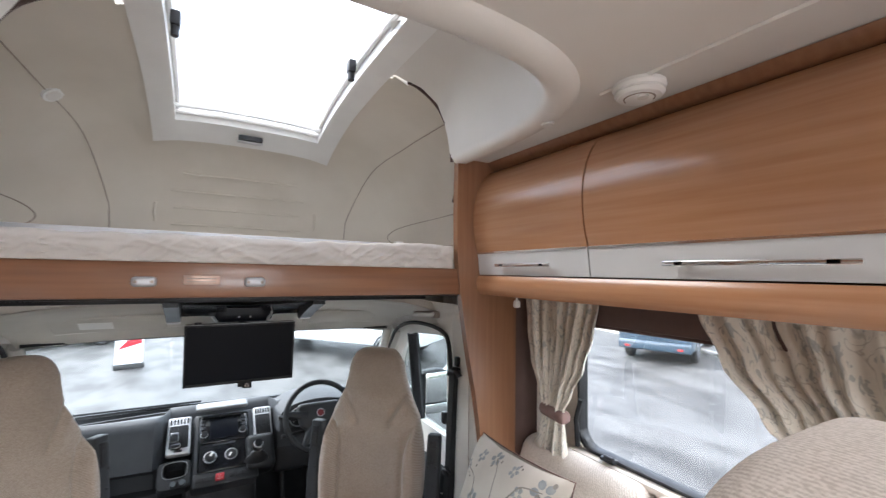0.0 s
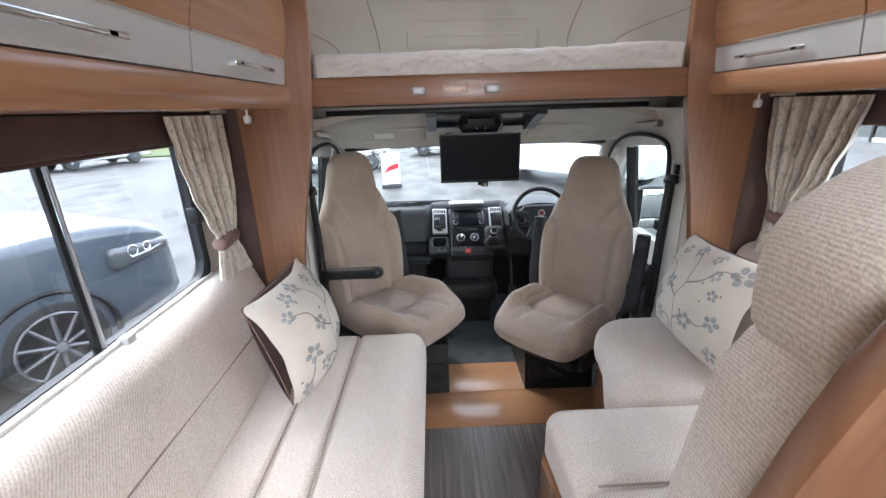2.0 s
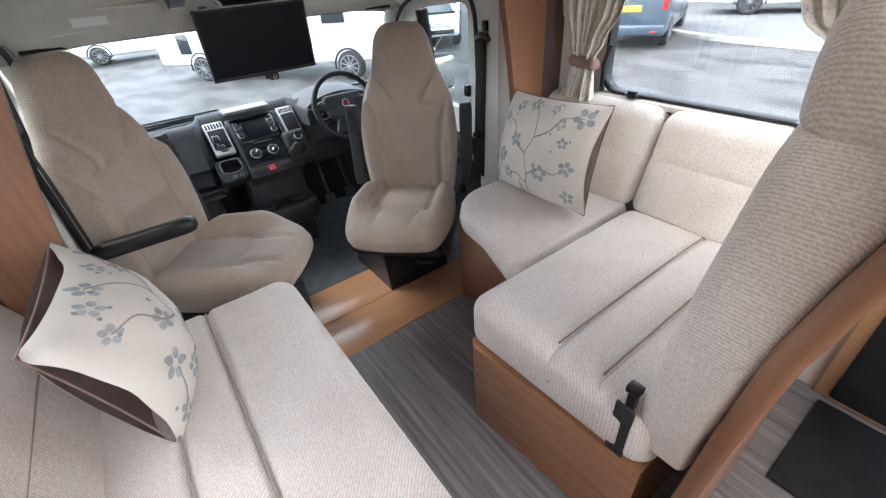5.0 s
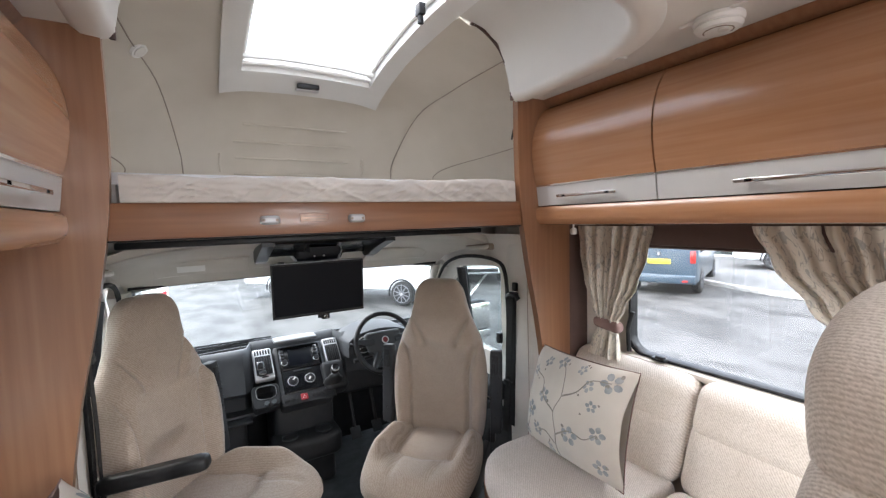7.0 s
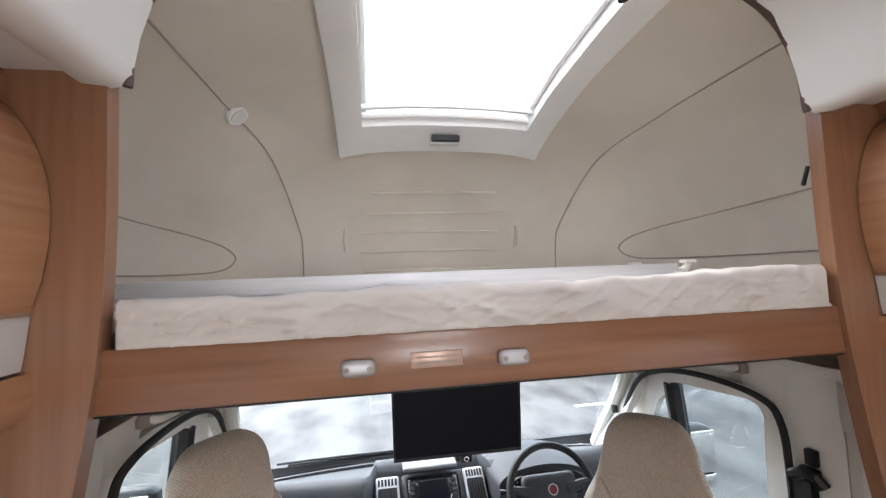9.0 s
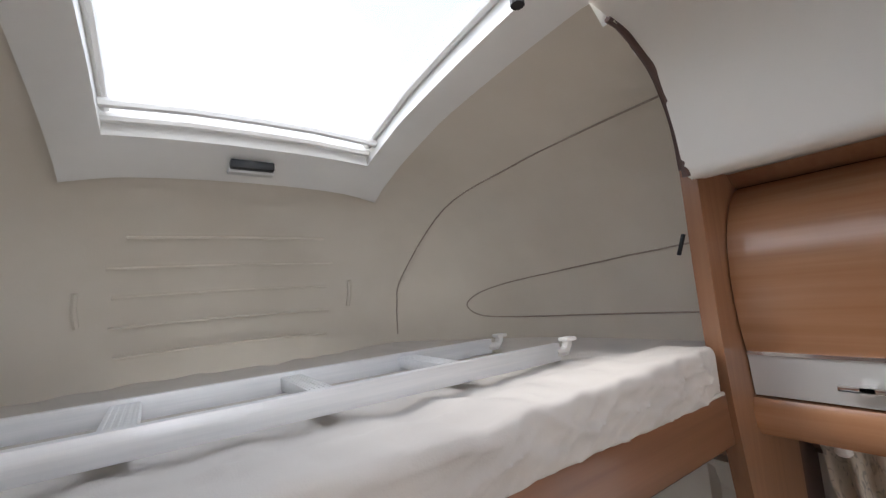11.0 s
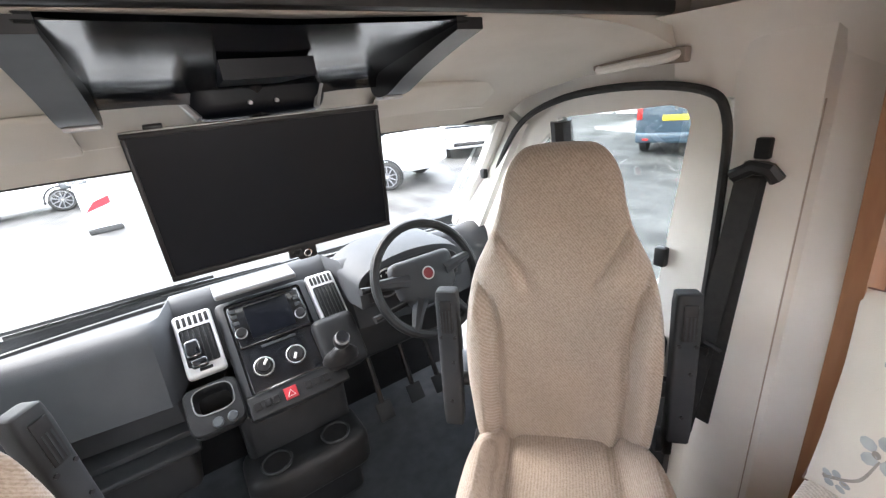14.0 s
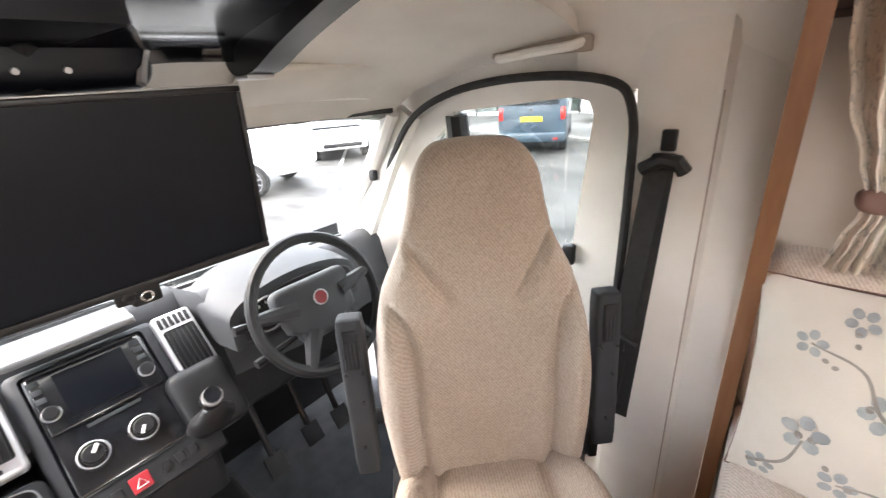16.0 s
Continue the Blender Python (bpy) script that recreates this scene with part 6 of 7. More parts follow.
for sx in (-1, 1):
    arm = smooth_line([(2.88, 1.530, 0), (2.95, 1.512, 0), (3.06, 1.478, 0), (3.14, 1.448, 0), (3.18, 1.440, 0), (3.21, 1.440, 0), (3.232, 1.452, 0), (3.24, 1.48, 0)], 4)
    part("ear", prism([(p.x, p.y) for p in arm] + [(3.24, 1.53), (2.88, 1.56)], "x", *sorted((sx * 0.256, sx * 0.308)), 0.008, 3), BLACK, oc, "black side bracket")
    part("ear_tip", pad(0.052, 0.045, 0.010, 0.005, 0, 4, lambda v: Vector((v.x + sx * 0.282, v.y + 3.197, v.z + 1.437))), SATIN, oc, "pale bracket tip")
part("mount_bay", pad(0.27, 0.11, 0.10, 0.03, 0, 8, lambda v: Vector((v.x * (1 + 1.2 * v.z) + 0.005, v.y + 3.25, v.z + 1.475))), SCREEN, oc, "dark screen mount bay")
part("mount_plate", prism([(-0.085, 3.0), (0.055, 3.0), (0.04, 3.195), (-0.07, 3.195)], "z", 1.484, 1.512, 0.004), SCREEN, oc, "black hinge cover")
for x in (-0.02, 0.03):
    part("screw", tube([(x, 3.20, 1.455), (x, 3.188, 1.453)], 0.004, 8), SATIN, oc, "bright fixing screw")
tv = thing("television", "flat black television folded down from the overhead console", "television", basis((-0.002, 3.192, 1.2815), (0.465, -0.018, 0.003), (0.0, -0.03, 0.277)))
part("case", box(-0.236, 0.236, -0.002, 0.035, -0.140, 0.142, 0.004, 2), BLACK, tv)
part("bezel", merged(box(-0.237, 0.237, -0.008, -0.001, 0.134, 0.143, 0.002), box(-0.237, 0.237, -0.008, -0.001, -0.143, -0.131, 0.002), box(-0.237, -0.229, -0.008, -0.001, -0.131, 0.134, 0.002), box(0.229, 0.237, -0.008, -0.001, -0.131, 0.134, 0.002)), BLACK, tv, "thin black bezel")
part("screen", box(-0.229, 0.229, -0.004, -0.0025, -0.131, 0.134), SCREEN, tv, "dark switched-off screen")
part("edge_strip", box(-0.237, 0.237, -0.0075, 0.0, 0.1432, 0.1455, 0.0008), SATIN, tv, "thin silver top edge")
part("back_box", box(-0.15, 0.15, 0.034, 0.06, -0.1, 0.1, 0.01), BLACK, tv)
part("hinge", merged(tube([(0.0, 0.04, 0.08), (0.0, 0.05, 0.17), (0.0, 0.03, 0.22)], 0.02, 8)), BLACK, tv, "black hinge arm")
part("hinge_arm", tube(smooth_line([(-0.11, 0.02, 0.15), (-0.14, 0.04, 0.19), (-0.17, 0.03, 0.225)], 4), 0.007, 6), SATIN, tv, "chrome stay")
part("hinge_arm", tube(smooth_line([(0.11, 0.02, 0.15), (0.13, 0.04, 0.19), (0.15, 0.03, 0.225)], 4), 0.007, 6), SATIN, tv, "chrome stay")
part("sensor", box(-0.20, -0.17, 0.0, 0.02, 0.143, 0.152, 0.002), BLACK, tv)
part("foot_plate", box(-0.09, 0.09, 0.005, 0.02, -0.146, -0.140, 0.001), BLACK, tv)
part("catch_tab", pad(0.044, 0.012, 0.04, 0.0055, 0, 6, lambda v: Vector((v.x + 0.03, v.y + 0.012, v.z - 0.158))), BLACK, tv, "black catch tab under the screen")
part("catch_loop", tube(arc((0.03, 0.004, -0.162), 0.008, 0, 360, 16, "xz"), 0.002, 6, False), CHROME, tv, "chrome loop")
part("pull_tab", merged(box(-0.012, 0.028, 0.004, 0.012, -0.168, -0.142, 0.004), tube(arc((0.008, 0.003, -0.156), 0.008, 0, 360, 14, "xz"), 0.0025, 6, False)), BLACK, tv, "black pull tab")

# ---- lamps, plate, detector, small fittings ----
for x in (-0.329, -0.034):
    lamp = thing("bed_spot_lamp", "small grey plastic bed catch lamp on the beam", "lamp", group="beam fittings")
    part("body", moved(pad(0.062, 0.022, 0.03, 0.0108, 0, 8), pose(x, 2.443, 1.641)), SATIN, lamp)
    for dx in (-0.02, 0.02):
        part("screw", tube([(x + dx, 2.4325, 1.641), (x + dx, 2.4305, 1.641)], 0.005, 8), PIPING, lamp)
np_ = thing("name_plate", "small brushed metal plate with unreadable lettering on the beam", "plate")
part("plate", box(-0.232, -0.134, 2.4485, 2.4525, 1.632, 1.661, 0.001), BRONZE, np_)
for k in range(2):
    part("lettering", box(-0.222, -0.144, 2.4478, 2.4487, 1.650 - k * 0.010, 1.653 - k * 0.010), PRINT, np_)
sd_ = thing("smoke_detector", "round white smoke detector on the ceiling", "smoke detector")
part("base", loft([[(0.755 + r * math.cos(t), 1.612 + r * math.sin(t), z) for t in (2 * math.pi * i / 32 for i in range(32))] for r, z in ((0.062, 2.168), (0.064, 2.158), (0.06, 2.15), (0.056, 2.149), (0.056, 2.146), (0.06, 2.143), (0.052, 2.134), (0.02, 2.13), (0.002, 2.13))]), WHITE_ABS, sd_, smooth=30)
part("test_button", tube([(0.745, 1.595, 2.131), (0.745, 1.595, 2.125)], 0.013, 16), CEILING, sd_, "round test button")
part("grille", tube(arc((0.755, 1.612, 2.133), 0.036, 100, 330, 20, "xy"), 0.0025, 6), PIPING, sd_, "dark sounder slot")
sp = thing("ceiling_speaker", "small white rectangular ceiling fitting", "fitting")
part("case", moved(box(-0.07, 0.07, -0.05, 0.05, -0.02, 0.0, 0.012, 3), pose(-0.74, 1.50, 2.167, 0, 0, 10)), WHITE_ABS, sp)
part("inset", moved(box(-0.03, 0.03, -0.015, 0.015, -0.023, -0.019, 0.006, 3), pose(-0.74, 1.50, 2.167, 0, 0, 10)), CEILING, sp)
rs = thing("ring_switch", "oval cream fitting in the ceiling trim", "fitting")
part("cap", pad(0.12, 0.045, 0.012, 0.0055, 0, 8, lambda v: Vector((v.x + 0.03, v.y + RING_Y - 0.045, v.z + 2.143))), CEILING, rs)
for x in (-0.70, 0.70):
    rd = thing("trim_button", "small round cap in the ceiling trim", "cap", group="trim caps")
    part("cap", tube([(x * 1.03, 1.90, 2.150), (x * 1.03, 1.90, 2.142)], 0.02, 16), CEILING, rd)
ol = thing("overcab_lamp", "round white over-cab lamp button", "lamp")
o_c = Vector((-0.70, 3.02, nose_z(0.70, 3.02) + 0.004))
o_n = Vector((0.62, -0.22, -0.75)).normalized()
part("ring", tube([o_c, o_c + o_n * 0.012], 0.034, 24), WHITE_ABS, ol)
part("lens", tube([o_c + o_n * 0.011, o_c + o_n * 0.016], 0.024, 24), CEILING, ol)
for side in (1, -1):
    hk = thing("curtain_hook", "small white plastic hook below the locker shelf", "hook", group="curtain hooks")
    part("peg", merged(tube([(side * 0.975, 2.34, 1.590), (side * 0.975, 2.34, 1.565)], 0.004, 8), tube([(side * 0.975, 2.34, 1.570), (side * 0.975, 2.34, 1.563), (side * 0.975, 2.34, 1.545), (side * 0.975, 2.34, 1.540)], [0.010, 0.015, 0.015, 0.010], 14)), WHITE_ABS, hk)
pdc = thing("bed_guard_clip", "small dark clip on the over-cab side", "clip")
part("clip", moved(box(-0.003, 0.004, -0.004, 0.004, -0.024, 0.024, 0.0015), pose(0.752, 2.50, 2.012, 20, 0, 0)), BLACK, pdc)


# ---- outside ----
GROUND = -0.75
setting("ground", box(-300, 300, -300, 300, GROUND - 0.2, GROUND), ASPHALT, "wet grey tarmac of a sales yard")
PAINTS = {k: material(k + "_car_paint", c, 0.3, coat=0.8, second=tuple(v * 0.93 for v in c), scale=1.5) for k, c in
          (("slate", (0.06, 0.075, 0.095)), ("navy", (0.035, 0.06, 0.085)), ("white", (0.74, 0.75, 0.76)))}
DARK_GLASS = material("tinted_car_glass", (0.02, 0.025, 0.03), 0.08, coat=0.5)
ALLOY = material("dull_alloy", (0.17, 0.17, 0.18), 0.4, metal=0.6, second=(0.13, 0.13, 0.14), scale=20.0)
TYRE = material("tyre_rubber", (0.02, 0.02, 0.02), 0.85, second=(0.035, 0.034, 0.033), scale=20.0)
YELLOW = material("yellow_plate", (0.72, 0.52, 0.03), 0.5)
LAMP_RED = material("red_tail_lens", (0.5, 0.02, 0.015), 0.2, coat=0.5)
LENS = material("clear_headlamp", (0.07, 0.075, 0.08), 0.12, coat=0.8)


def section(y, hw, z0, z1, crown=0.04, r=0.1):
    """A rounded cross-section of a car body."""
    pts = []
    for sx, sz, a0 in ((1, 1, 0), (-1, 1, 90), (-1, -1, 180), (1, -1, 270)):
        cz = z1 - r if sz > 0 else z0 + r
        for i in range(5):
            t = radians(a0 + 22.5 * i)
            x = sx * (hw - r) + r * math.cos(t)
            z = cz + r * math.sin(t)
            pts.append((x, y, z + (crown * (1 - (x / hw) ** 2) if sz > 0 else 0)))
    return pts


def vehicle(name, m, label, category, paint, lower, upper, axles, r, hw, rear=False, front=False, windows=()):
    v = thing(name, label, category, m, "vehicles in the yard")
    part("body", loft([section(*s) for s in lower]), PAINTS[paint], v, smooth=40)
    if upper:
        cab = part("glasshouse", loft([section(*s, 0.03, 0.08) for s in upper]), DARK_GLASS, v, "tinted side glass", 40)
        ztop = max(s[3] for s in upper)
        tops = [s for s in upper if s[3] > ztop - 0.08]
        part("roof", loft([section(s[0], s[1] + 0.006, s[3] - 0.06, s[3] + 0.012, 0.03, 0.03) for s in tops]), PAINTS[paint], v, "painted roof", 40)
        for a in (upper[0], upper[-1]):
            b = tops[0] if a is upper[0] else tops[-1]
            for sx in (-1, 1):
                part("pillar", tube([(sx * (a[1] - 0.02), a[0], a[2] + 0.1), (sx * (b[1] - 0.03), b[0], b[3] - 0.02)], 0.045, 6), PAINTS[paint], v)
        mid = (tops[0][0] + tops[-1][0]) / 2
        for sx in (-1, 1):
            part("pillar", box(*sorted((sx * (hw - 0.17), sx * (hw - 0.085))), mid - 0.05, mid + 0.05, upper[0][2] + 0.05, ztop - 0.02), PAINTS[paint], v)
    for y in axles:
        for sx in (-1, 1):
            x = sx * (hw - 0.10)
            w = part("wheel", tube([(x - sx * 0.10, y, r), (x + sx * 0.06, y, r), (x + sx * 0.105, y, r)], [r, r, r * 0.9], 28), TYRE, v, "black tyre")
            part("rim", tube([(x + sx * 0.10, y, r), (x + sx * 0.112, y, r)], r * 0.72, 24), BLACK, w, "dark wheel well")
            for k in range(10):
                t = 2 * math.pi * k / 10 + 0.3
                part("spoke", tube([(x + sx * 0.118, y + 0.05 * math.cos(t), r + 0.05 * math.sin(t)), (x + sx * 0.112, y + r * 0.70 * math.cos(t), r + r * 0.70 * math.sin(t))], [0.022, 0.016], 6), ALLOY, w)
            part("rim_lip", tube(arc((x + sx * 0.112, y, r), r * 0.72, 0, 360, 28, "yz"), 0.014, 6, False), ALLOY, w, "alloy rim lip")
            part("hub_cap", tube([(x + sx * 0.11, y, r), (x + sx * 0.13, y, r)], 0.045, 14), CHROME, w)
            part("wheel_arch", tube(arc((sx * (hw - 0.012), y, r), r * 1.16, -10, 190, 20, "yz"), 0.024, 6), BLACK, v, "dark wheel arch lip")
    y0, y1 = lower[0][0], lower[-1][0]
    if rear:
        for sx in (-1, 1):
            part("tail_lamp", box(*sorted((sx * (hw - 0.17), sx * (hw - 0.03))), y0 - 0.02, y0 + 0.08, 0.95, 1.30, 0.03), LAMP_RED, v, "red tail lamp")
            part("reflector", box(*sorted((sx * (hw - 0.35), sx * (hw - 0.2))), y0 - 0.075, y0 - 0.05, 0.42, 0.48, 0.01), LAMP_RED, v)
        part("number_plate", box(-0.30, 0.30, y0 - 0.03, y0 + 0.01, 0.92, 1.06, 0.005), YELLOW, v, "yellow number plate")
        part("bumper", box(-hw + 0.02, hw - 0.02, y0 - 0.07, y0 + 0.2, 0.36, 0.62, 0.05, 3), PAINTS[paint], v, "painted bumper")
        part("badge", tube([(0, y0 - 0.012, 1.22), (0, y0 - 0.025, 1.22)], 0.05, 16), CHROME, v, "round badge")
        part("rear_window", box(-hw + 0.2, hw - 0.2, y0 - 0.012, y0 + 0.05, 1.35, 1.80, 0.03, 3), DARK_GLASS, v)
    if front:
        for sx in (-1, 1):
            zl = lower[-4][3] - 0.27
            hl = part("headlamp", moved(pad(0.15, 0.66, 0.24, 0.07, 0, 8, lambda p: Vector((p.x, p.y, p.z * (0.75 - 0.7 * p.y)))), pose(sx * (hw - 0.09), y1 - 0.46, zl, 0, 0, sx * 14)), LENS, v, "clear headlamp")
            for yb, rb in ((-0.13, 0.055), (0.03, 0.042)):
                part("reflector_bowl", moved(tube(arc((sx * 0.074, yb, 0.045), rb, 0, 360, 20, "yz"), 0.009, 6, False), pose(sx * (hw - 0.09), y1 - 0.46, zl, 0, 0, sx * 14)), CHROME, hl, "chrome reflector ring")
            part("lamp_strip", moved(tube([(sx * 0.074, -0.16, -0.015), (sx * 0.076, 0.05, -0.01), (sx * 0.066, 0.26, 0.02)], 0.007, 6), pose(sx * (hw - 0.09), y1 - 0.46, zl, 0, 0, sx * 14)), CHROME, hl, "chrome strip")
        for k in range(3):
            part("grille_bar", box(-0.48, 0.48, y1 - 0.06, y1 + 0.012, lower[-1][3] + 0.02 + k * 0.07, lower[-1][3] + 0.055 + k * 0.07, 0.012), CHROME, v, "chrome grille bar")
        part("lower_grille", box(-0.6, 0.6, y1 - 0.05, y1 + 0.012, 0.42, 0.56, 0.03), BLACK, v)
    for side_x, wy0, wy1, wz0, wz1 in windows:
        part("window", box(*sorted((side_x * (hw - 0.02), side_x * (hw + 0.008))), wy0, wy1, wz0, wz1, 0.02), DARK_GLASS, v)
    for sx in (-1, 1):
        part("door_line", tube([(sx * (hw + 0.002), 0.35, 0.42), (sx * (hw + 0.002), 0.35, 0.95)], 0.006, 4), BLACK, v)
    return v


SUV_LOW = [(-2.28, 0.80, 0.45, 0.95), (-2.2, 0.88, 0.36, 1.12), (-1.2, 0.93, 0.32, 1.17), (0.6, 0.93, 0.32, 1.27), (1.05, 0.93, 0.32, 1.36, 0.09), (1.5, 0.92, 0.34, 1.37, 0.10), (1.9, 0.90, 0.35, 1.35, 0.10), (2.25, 0.86, 0.36, 1.30, 0.08), (2.48, 0.79, 0.38, 1.22, 0.05), (2.60, 0.70, 0.40, 1.08, 0.03), (2.68, 0.60, 0.44, 0.76, 0.0)]
SUV_UP = [(-2.15, 0.80, 1.06, 1.20), (-1.9, 0.78, 1.06, 1.70), (-1.2, 0.76, 1.06, 1.78), (-0.2, 0.76, 1.06, 1.78), (0.45, 0.76, 1.06, 1.74), (1.36, 0.84, 1.06, 1.30)]
vehicle("parked_suv", pose(-5.06, 3.16, GROUND, 0, 0, -26), "slate grey off-road car parked beside the motorhome", "car", "slate", SUV_LOW, SUV_UP, (1.35, -1.35), 0.425, 0.93, front=True)
VAN_LOW = [(-2.45, 0.90, 0.45, 1.25), (-2.40, 0.94, 0.36, 1.90), (-2.0, 0.95, 0.34, 1.96), (0.9, 0.95, 0.34, 1.95), (1.25, 0.95, 0.34, 1.70), (1.75, 0.94, 0.34, 1.12), (2.25, 0.88, 0.36, 0.98), (2.45, 0.74, 0.42, 0.80)]
vehicle("parked_van", pose(13.15, 9.05, GROUND, 0, 0, -69), "dark blue van parked with its tail to the yard", "van", "navy", VAN_LOW, [], (1.5, -1.5), 0.34, 0.95, rear=True, windows=((-1, -1.9, -0.3, 1.2, 1.75), (1, -1.9, -0.3, 1.2, 1.75)))
MH_LOW = [(-3.4, 1.08, 0.45, 2.85), (-3.3, 1.12, 0.40, 2.9), (1.2, 1.12, 0.40, 2.9), (1.9, 1.10, 0.40, 2.75), (2.3, 1.0, 0.40, 2.1), (2.6, 0.98, 0.40, 1.6), (3.1, 0.95, 0.42, 1.15), (3.35, 0.85, 0.45, 0.9)]
vehicle("parked_motorhome", pose(3.56, 14.05, GROUND, 0, 0, -142), "white motorhome parked across the yard", "motorhome", "white", MH_LOW, [], (2.45, -2.0), 0.34, 1.12, windows=((1, -0.9, 0.5, 1.5, 2.1), (-1, -0.9, 0.5, 1.5, 2.1), (1, 1.9, 2.5, 1.3, 1.8), (1, -2.6, -2.2, 0.7, 1.2)))
CAR_LOW = [(-2.1, 0.72, 0.42, 0.85), (-2.0, 0.82, 0.32, 0.95), (-1.0, 0.88, 0.28, 0.96), (0.8, 0.88, 0.28, 0.95), (1.5, 0.86, 0.30, 0.85), (2.0, 0.78, 0.34, 0.74), (2.12, 0.6, 0.4, 0.62)]
CAR_UP = [(-1.95, 0.76, 0.88, 0.98), (-1.4, 0.72, 0.88, 1.42), (-0.7, 0.70, 0.88, 1.50), (0.1, 0.70, 0.88, 1.47), (1.1, 0.80, 0.88, 0.97)]
for x, y, rz in ((-4.2, 18.2, -80), (0.6, 23.0, -95), (9.2, 15.0, 150), (11.8, 18.2, 150), (14.4, 21.4, 150)):
    vehicle("parked_car", pose(x, y, GROUND, 0, 0, rz), "white car parked across the yard", "car", "white", CAR_LOW, CAR_UP, (1.3, -1.3), 0.32, 0.88, front=True)
vehicle("parked_white_van", pose(-17.5, 22.5, GROUND, 0, 0, 160), "white van parked at the yard's far edge", "van", "white", VAN_LOW, [], (1.5, -1.5), 0.34, 0.95, rear=False, windows=((-1, -1.9, -0.3, 1.2, 1.75), (1, 1.0, 1.6, 1.1, 1.6)))
vehicle("parked_pickup", pose(19.3, 7.2, GROUND + 0.12, 0, 0, 25), "white pickup standing beside the showroom", "car", "white", SUV_LOW, SUV_UP, (1.35, -1.35), 0.40, 0.93, front=True)

sg = thing("yard_sign", "white leaning sign board with a red band", "sign", pose(-1.6, 13.6, GROUND, 0, 0, 12))
part("board", box(-0.28, 0.28, -0.02, 0.02, 0.1, 1.05, 0.006), PAINTS["white"], sg)
part("band", prism([(-0.24, 0.45), (0.24, 0.58), (0.24, 0.75), (-0.05, 0.66)], "y", -0.026, -0.021), RED, sg, "red printed band")
part("foot", box(-0.3, 0.3, -0.15, 0.15, 0.0, 0.1, 0.02), RUBBER, sg)
for (xa, ya), (xb, yb) in (((4.3, 9.1), (16.0, 22.0)), ((3.4, 9.1), (4.3, 9.1)), ((7.4, 9.3), (19.0, 22.0))):
    d = Vector((xb - xa, yb - ya, 0))
    q = Vector((-d.y, d.x, 0)).normalized() * 0.05
    a, b = Vector((xa, ya, GROUND + 0.004)), Vector((xb, yb, GROUND + 0.004))
    tagged(part("bay_line", loft([[a - q, a + q], [b - q, b + q]], closed=False), WHITE_LINE), "white painted parking bay line on the tarmac", "marking", "bay lines", "structure")

KERB = material("pale_kerb_concrete", (0.42, 0.41, 0.39), 0.85, second=(0.52, 0.51, 0.49), scale=5.0, bump=0.3, bump_scale=60.0)
PAVE = material("dark_pavement", (0.10, 0.10, 0.10), 0.8, second=(0.15, 0.148, 0.145), scale=3.0, bump=0.3, bump_scale=60.0)
line = smooth_line([(15.5, 14.0, 0), (14.3, 9.5, 0), (13.7, 8.0, 0), (13.25, 6.8, 0), (13.05, 5.6, 0), (13.0, 4.0, 0), (13.0, -6.0, 0)], 6)
setting("pavement", prism([(p.x + 0.1, p.y) for p in line] + [(40, -6), (40, 14)], "z", GROUND, GROUND + 0.115), PAVE, "dark paved strip before the showroom")
kerb_edge = tagged(thing("kerb", "pale concrete kerb along the pavement", "kerb"), kind="structure")
for a, b in zip(line, line[1:]):
    d = (b - a)
    n_k = max(1, round(d.length / 0.9))
    for i in range(n_k):
        p, q = a + d * (i / n_k), a + d * ((i + 1) / n_k - 0.012 / d.length)
        w = Vector((-d.y, d.x, 0)).normalized() * 0.075
        part("kerb_stone", loft([[p - w + Vector((0, 0, GROUND)), p + w + Vector((0, 0, GROUND)), p + w + Vector((0, 0, GROUND + 0.125)), p - w * 0.7 + Vector((0, 0, GROUND + 0.125)), p - w + Vector((0, 0, GROUND + 0.10))],
                                 [q - w + Vector((0, 0, GROUND)), q + w + Vector((0, 0, GROUND)), q + w + Vector((0, 0, GROUND + 0.125)), q - w * 0.7 + Vector((0, 0, GROUND + 0.125)), q - w + Vector((0, 0, GROUND + 0.10))]]), KERB, kerb_edge)

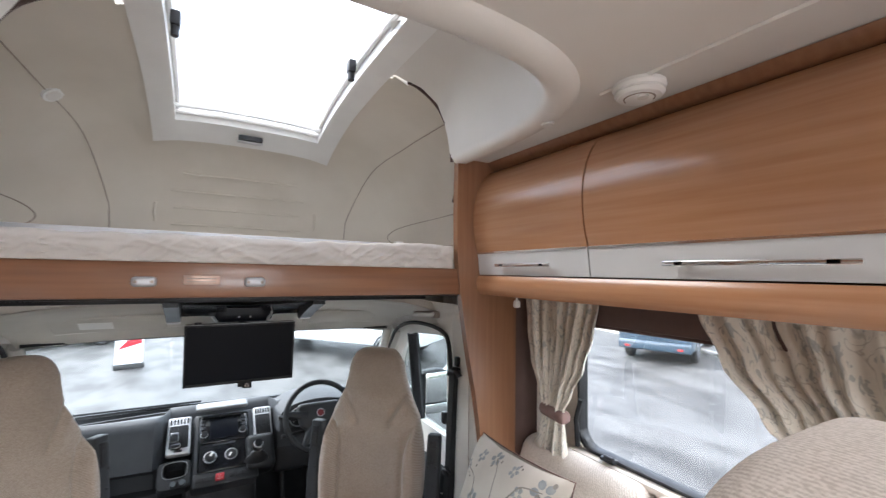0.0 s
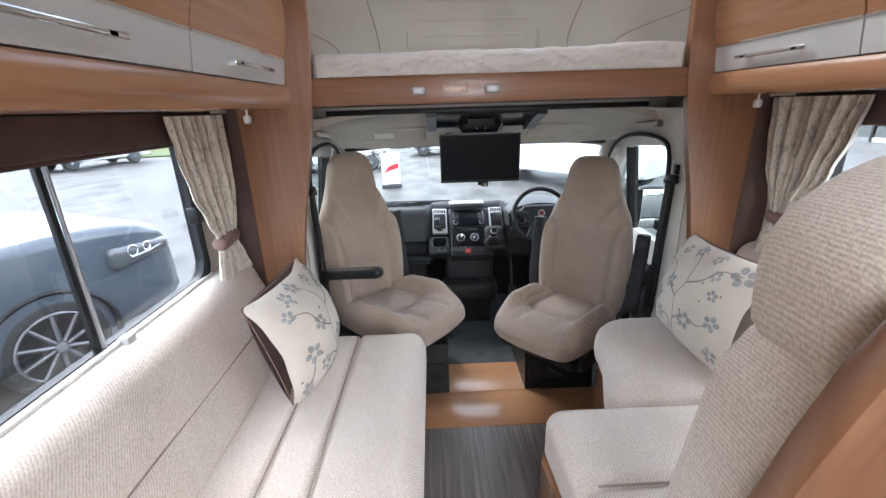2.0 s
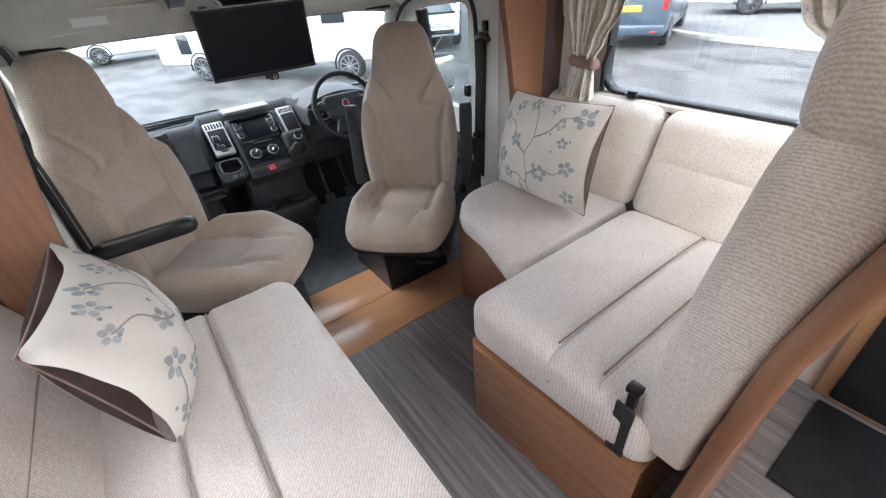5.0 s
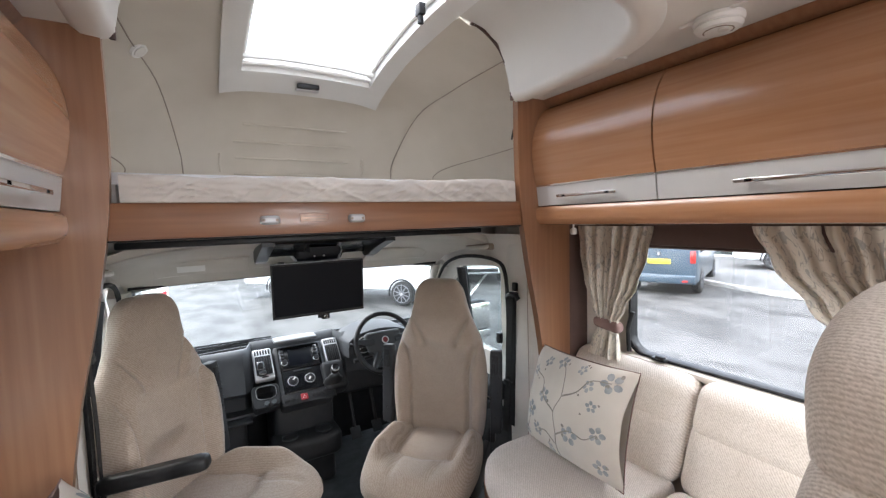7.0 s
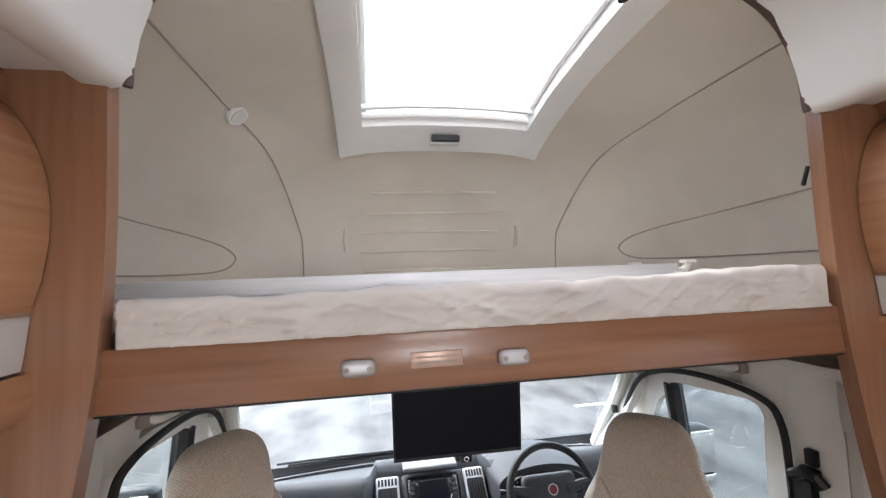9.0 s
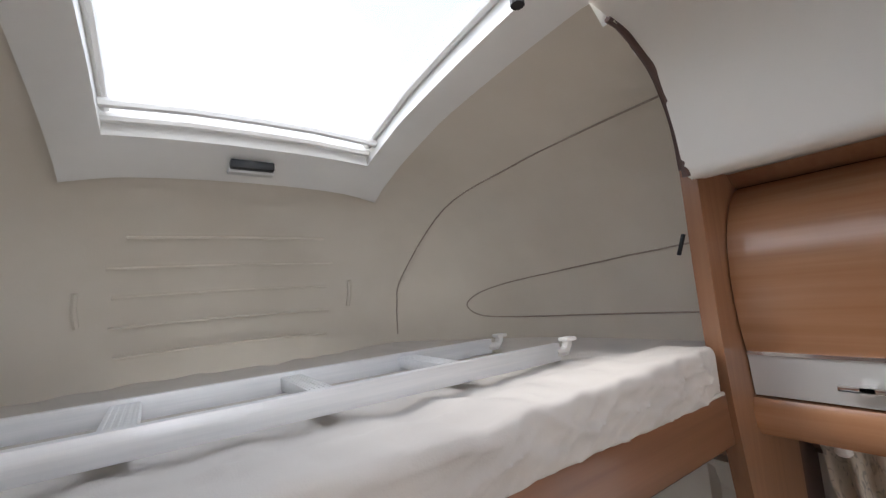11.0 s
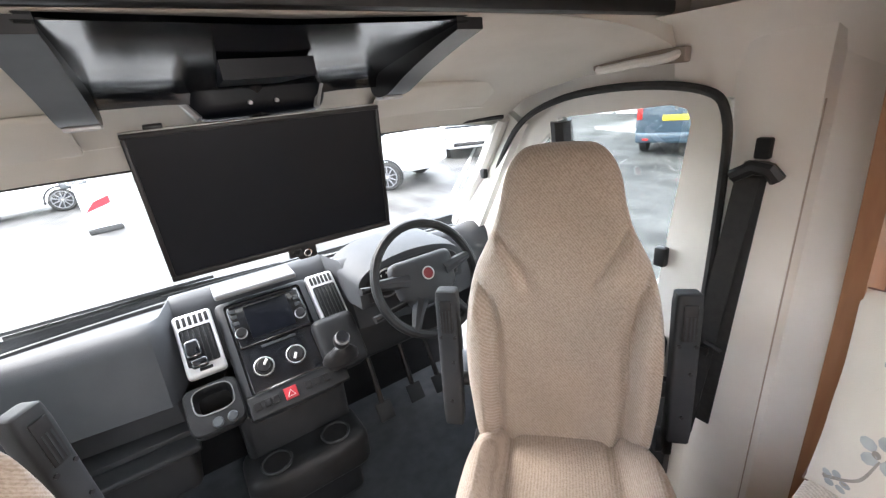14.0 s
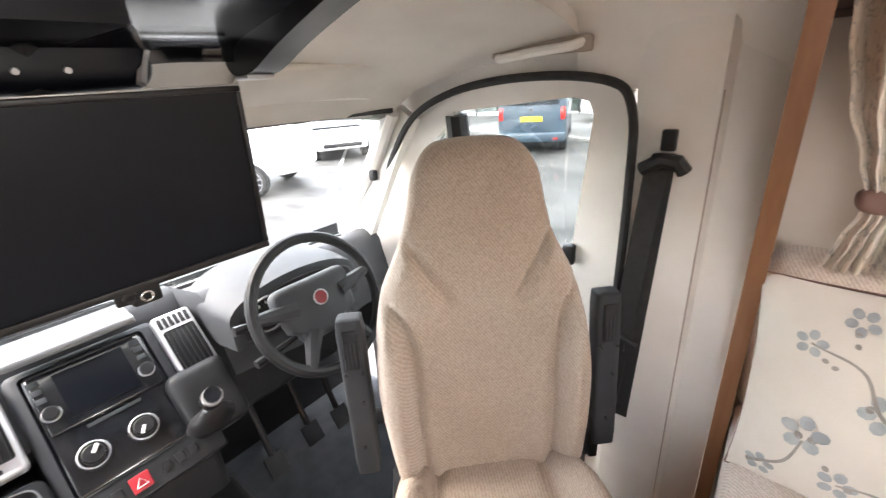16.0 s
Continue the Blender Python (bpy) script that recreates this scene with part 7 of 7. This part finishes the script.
show = thing("showroom", "white showroom with large glazed front and dark posts", "building")
part("wall", merged(box(22.0, 30.0, -6.0, 22.0, GROUND, 0.2 + GROUND), box(22.0, 30.0, -6.0, 22.0, 3.2, 5.2)), PAINTS["white"], show, "white walls")
part("roof", box(21.6, 30.4, -6.4, 22.4, 5.2, 5.5, 0.05), SATIN, show)
part("back_wall", box(29.0, 29.2, -6.0, 22.0, GROUND, 3.2), KERB, show)
for i in range(14):
    y = -6 + 2.15 * i
    part("post", box(21.95, 22.1, y - 0.06, y + 0.06, GROUND, 3.2), DASH_DARK, show)
    gp = part("pane", box(22.02, 22.03, y + 0.06, y + 2.09, GROUND + 0.2, 3.2), GLASS, show)

GRASS = material("verge_grass", (0.06, 0.085, 0.025), 0.9, second=(0.11, 0.13, 0.045), scale=0.8, bump=0.5, bump_scale=20.0)
setting("verge", prism([(-60, 26.5), (-30, 24.5), (-6, 27.5), (8, 29.5), (8, 60), (-60, 60)], "z", GROUND - 0.05, GROUND + 0.08), GRASS, "rough grass verge beyond the yard")
LEAF = material("hedge_leaves", (0.045, 0.075, 0.02), 0.7, second=(0.10, 0.13, 0.04), scale=2.0)


def hedge(x0, x1, y, h, seed):
    rnd = random.Random(seed)
    verts, faces = [], []
    for i in range(int((x1 - x0) * 110)):
        c = Vector((rnd.uniform(x0, x1), y + rnd.gauss(0, 0.7), 0))
        top = h * (0.75 + 0.35 * noise.noise(Vector((c.x * 0.35, seed, 0))))
        c.z = GROUND + top * rnd.random() ** 0.6
        u = Vector((rnd.gauss(0, 1), rnd.gauss(0, 1), rnd.gauss(0, 1))).normalized() * rnd.uniform(0.1, 0.22)
        w = u.cross(Vector((rnd.gauss(0, 1), rnd.gauss(0, 1), rnd.gauss(0, 1)))).normalized() * u.length * 0.6
        k = len(verts)
        verts += [c - u, c + w, c + u, c - w]
        faces.append((k, k + 1, k + 2, k + 3))
    me = bpy.data.meshes.new("hedge")
    me.from_pydata(verts, [], faces)
    me.materials.append(LEAF)
    return tagged(new("hedge", me), "overgrown green hedge along the yard's edge", "hedge", kind="stuff")


hedge(-55, 6, 33, 3.4, 3)
hedge(-70, -20, 44, 6.0, 4)
hedge(8, 45, 40, 5.0, 5)
FAR = material("far_tree_line", (0.07, 0.09, 0.05), 0.9, second=(0.11, 0.13, 0.08), scale=0.05)
setting("backdrop", loft([[(math.cos(t) * 140, math.sin(t) * 140, GROUND), (math.cos(t) * 140, math.sin(t) * 140, GROUND + 7 + 4 * noise.noise(Vector((math.cos(t) * 6, math.sin(t) * 6, 2))))] for t in (2 * math.pi * i / 120 for i in range(121))], closed=False), FAR, "far tree line")
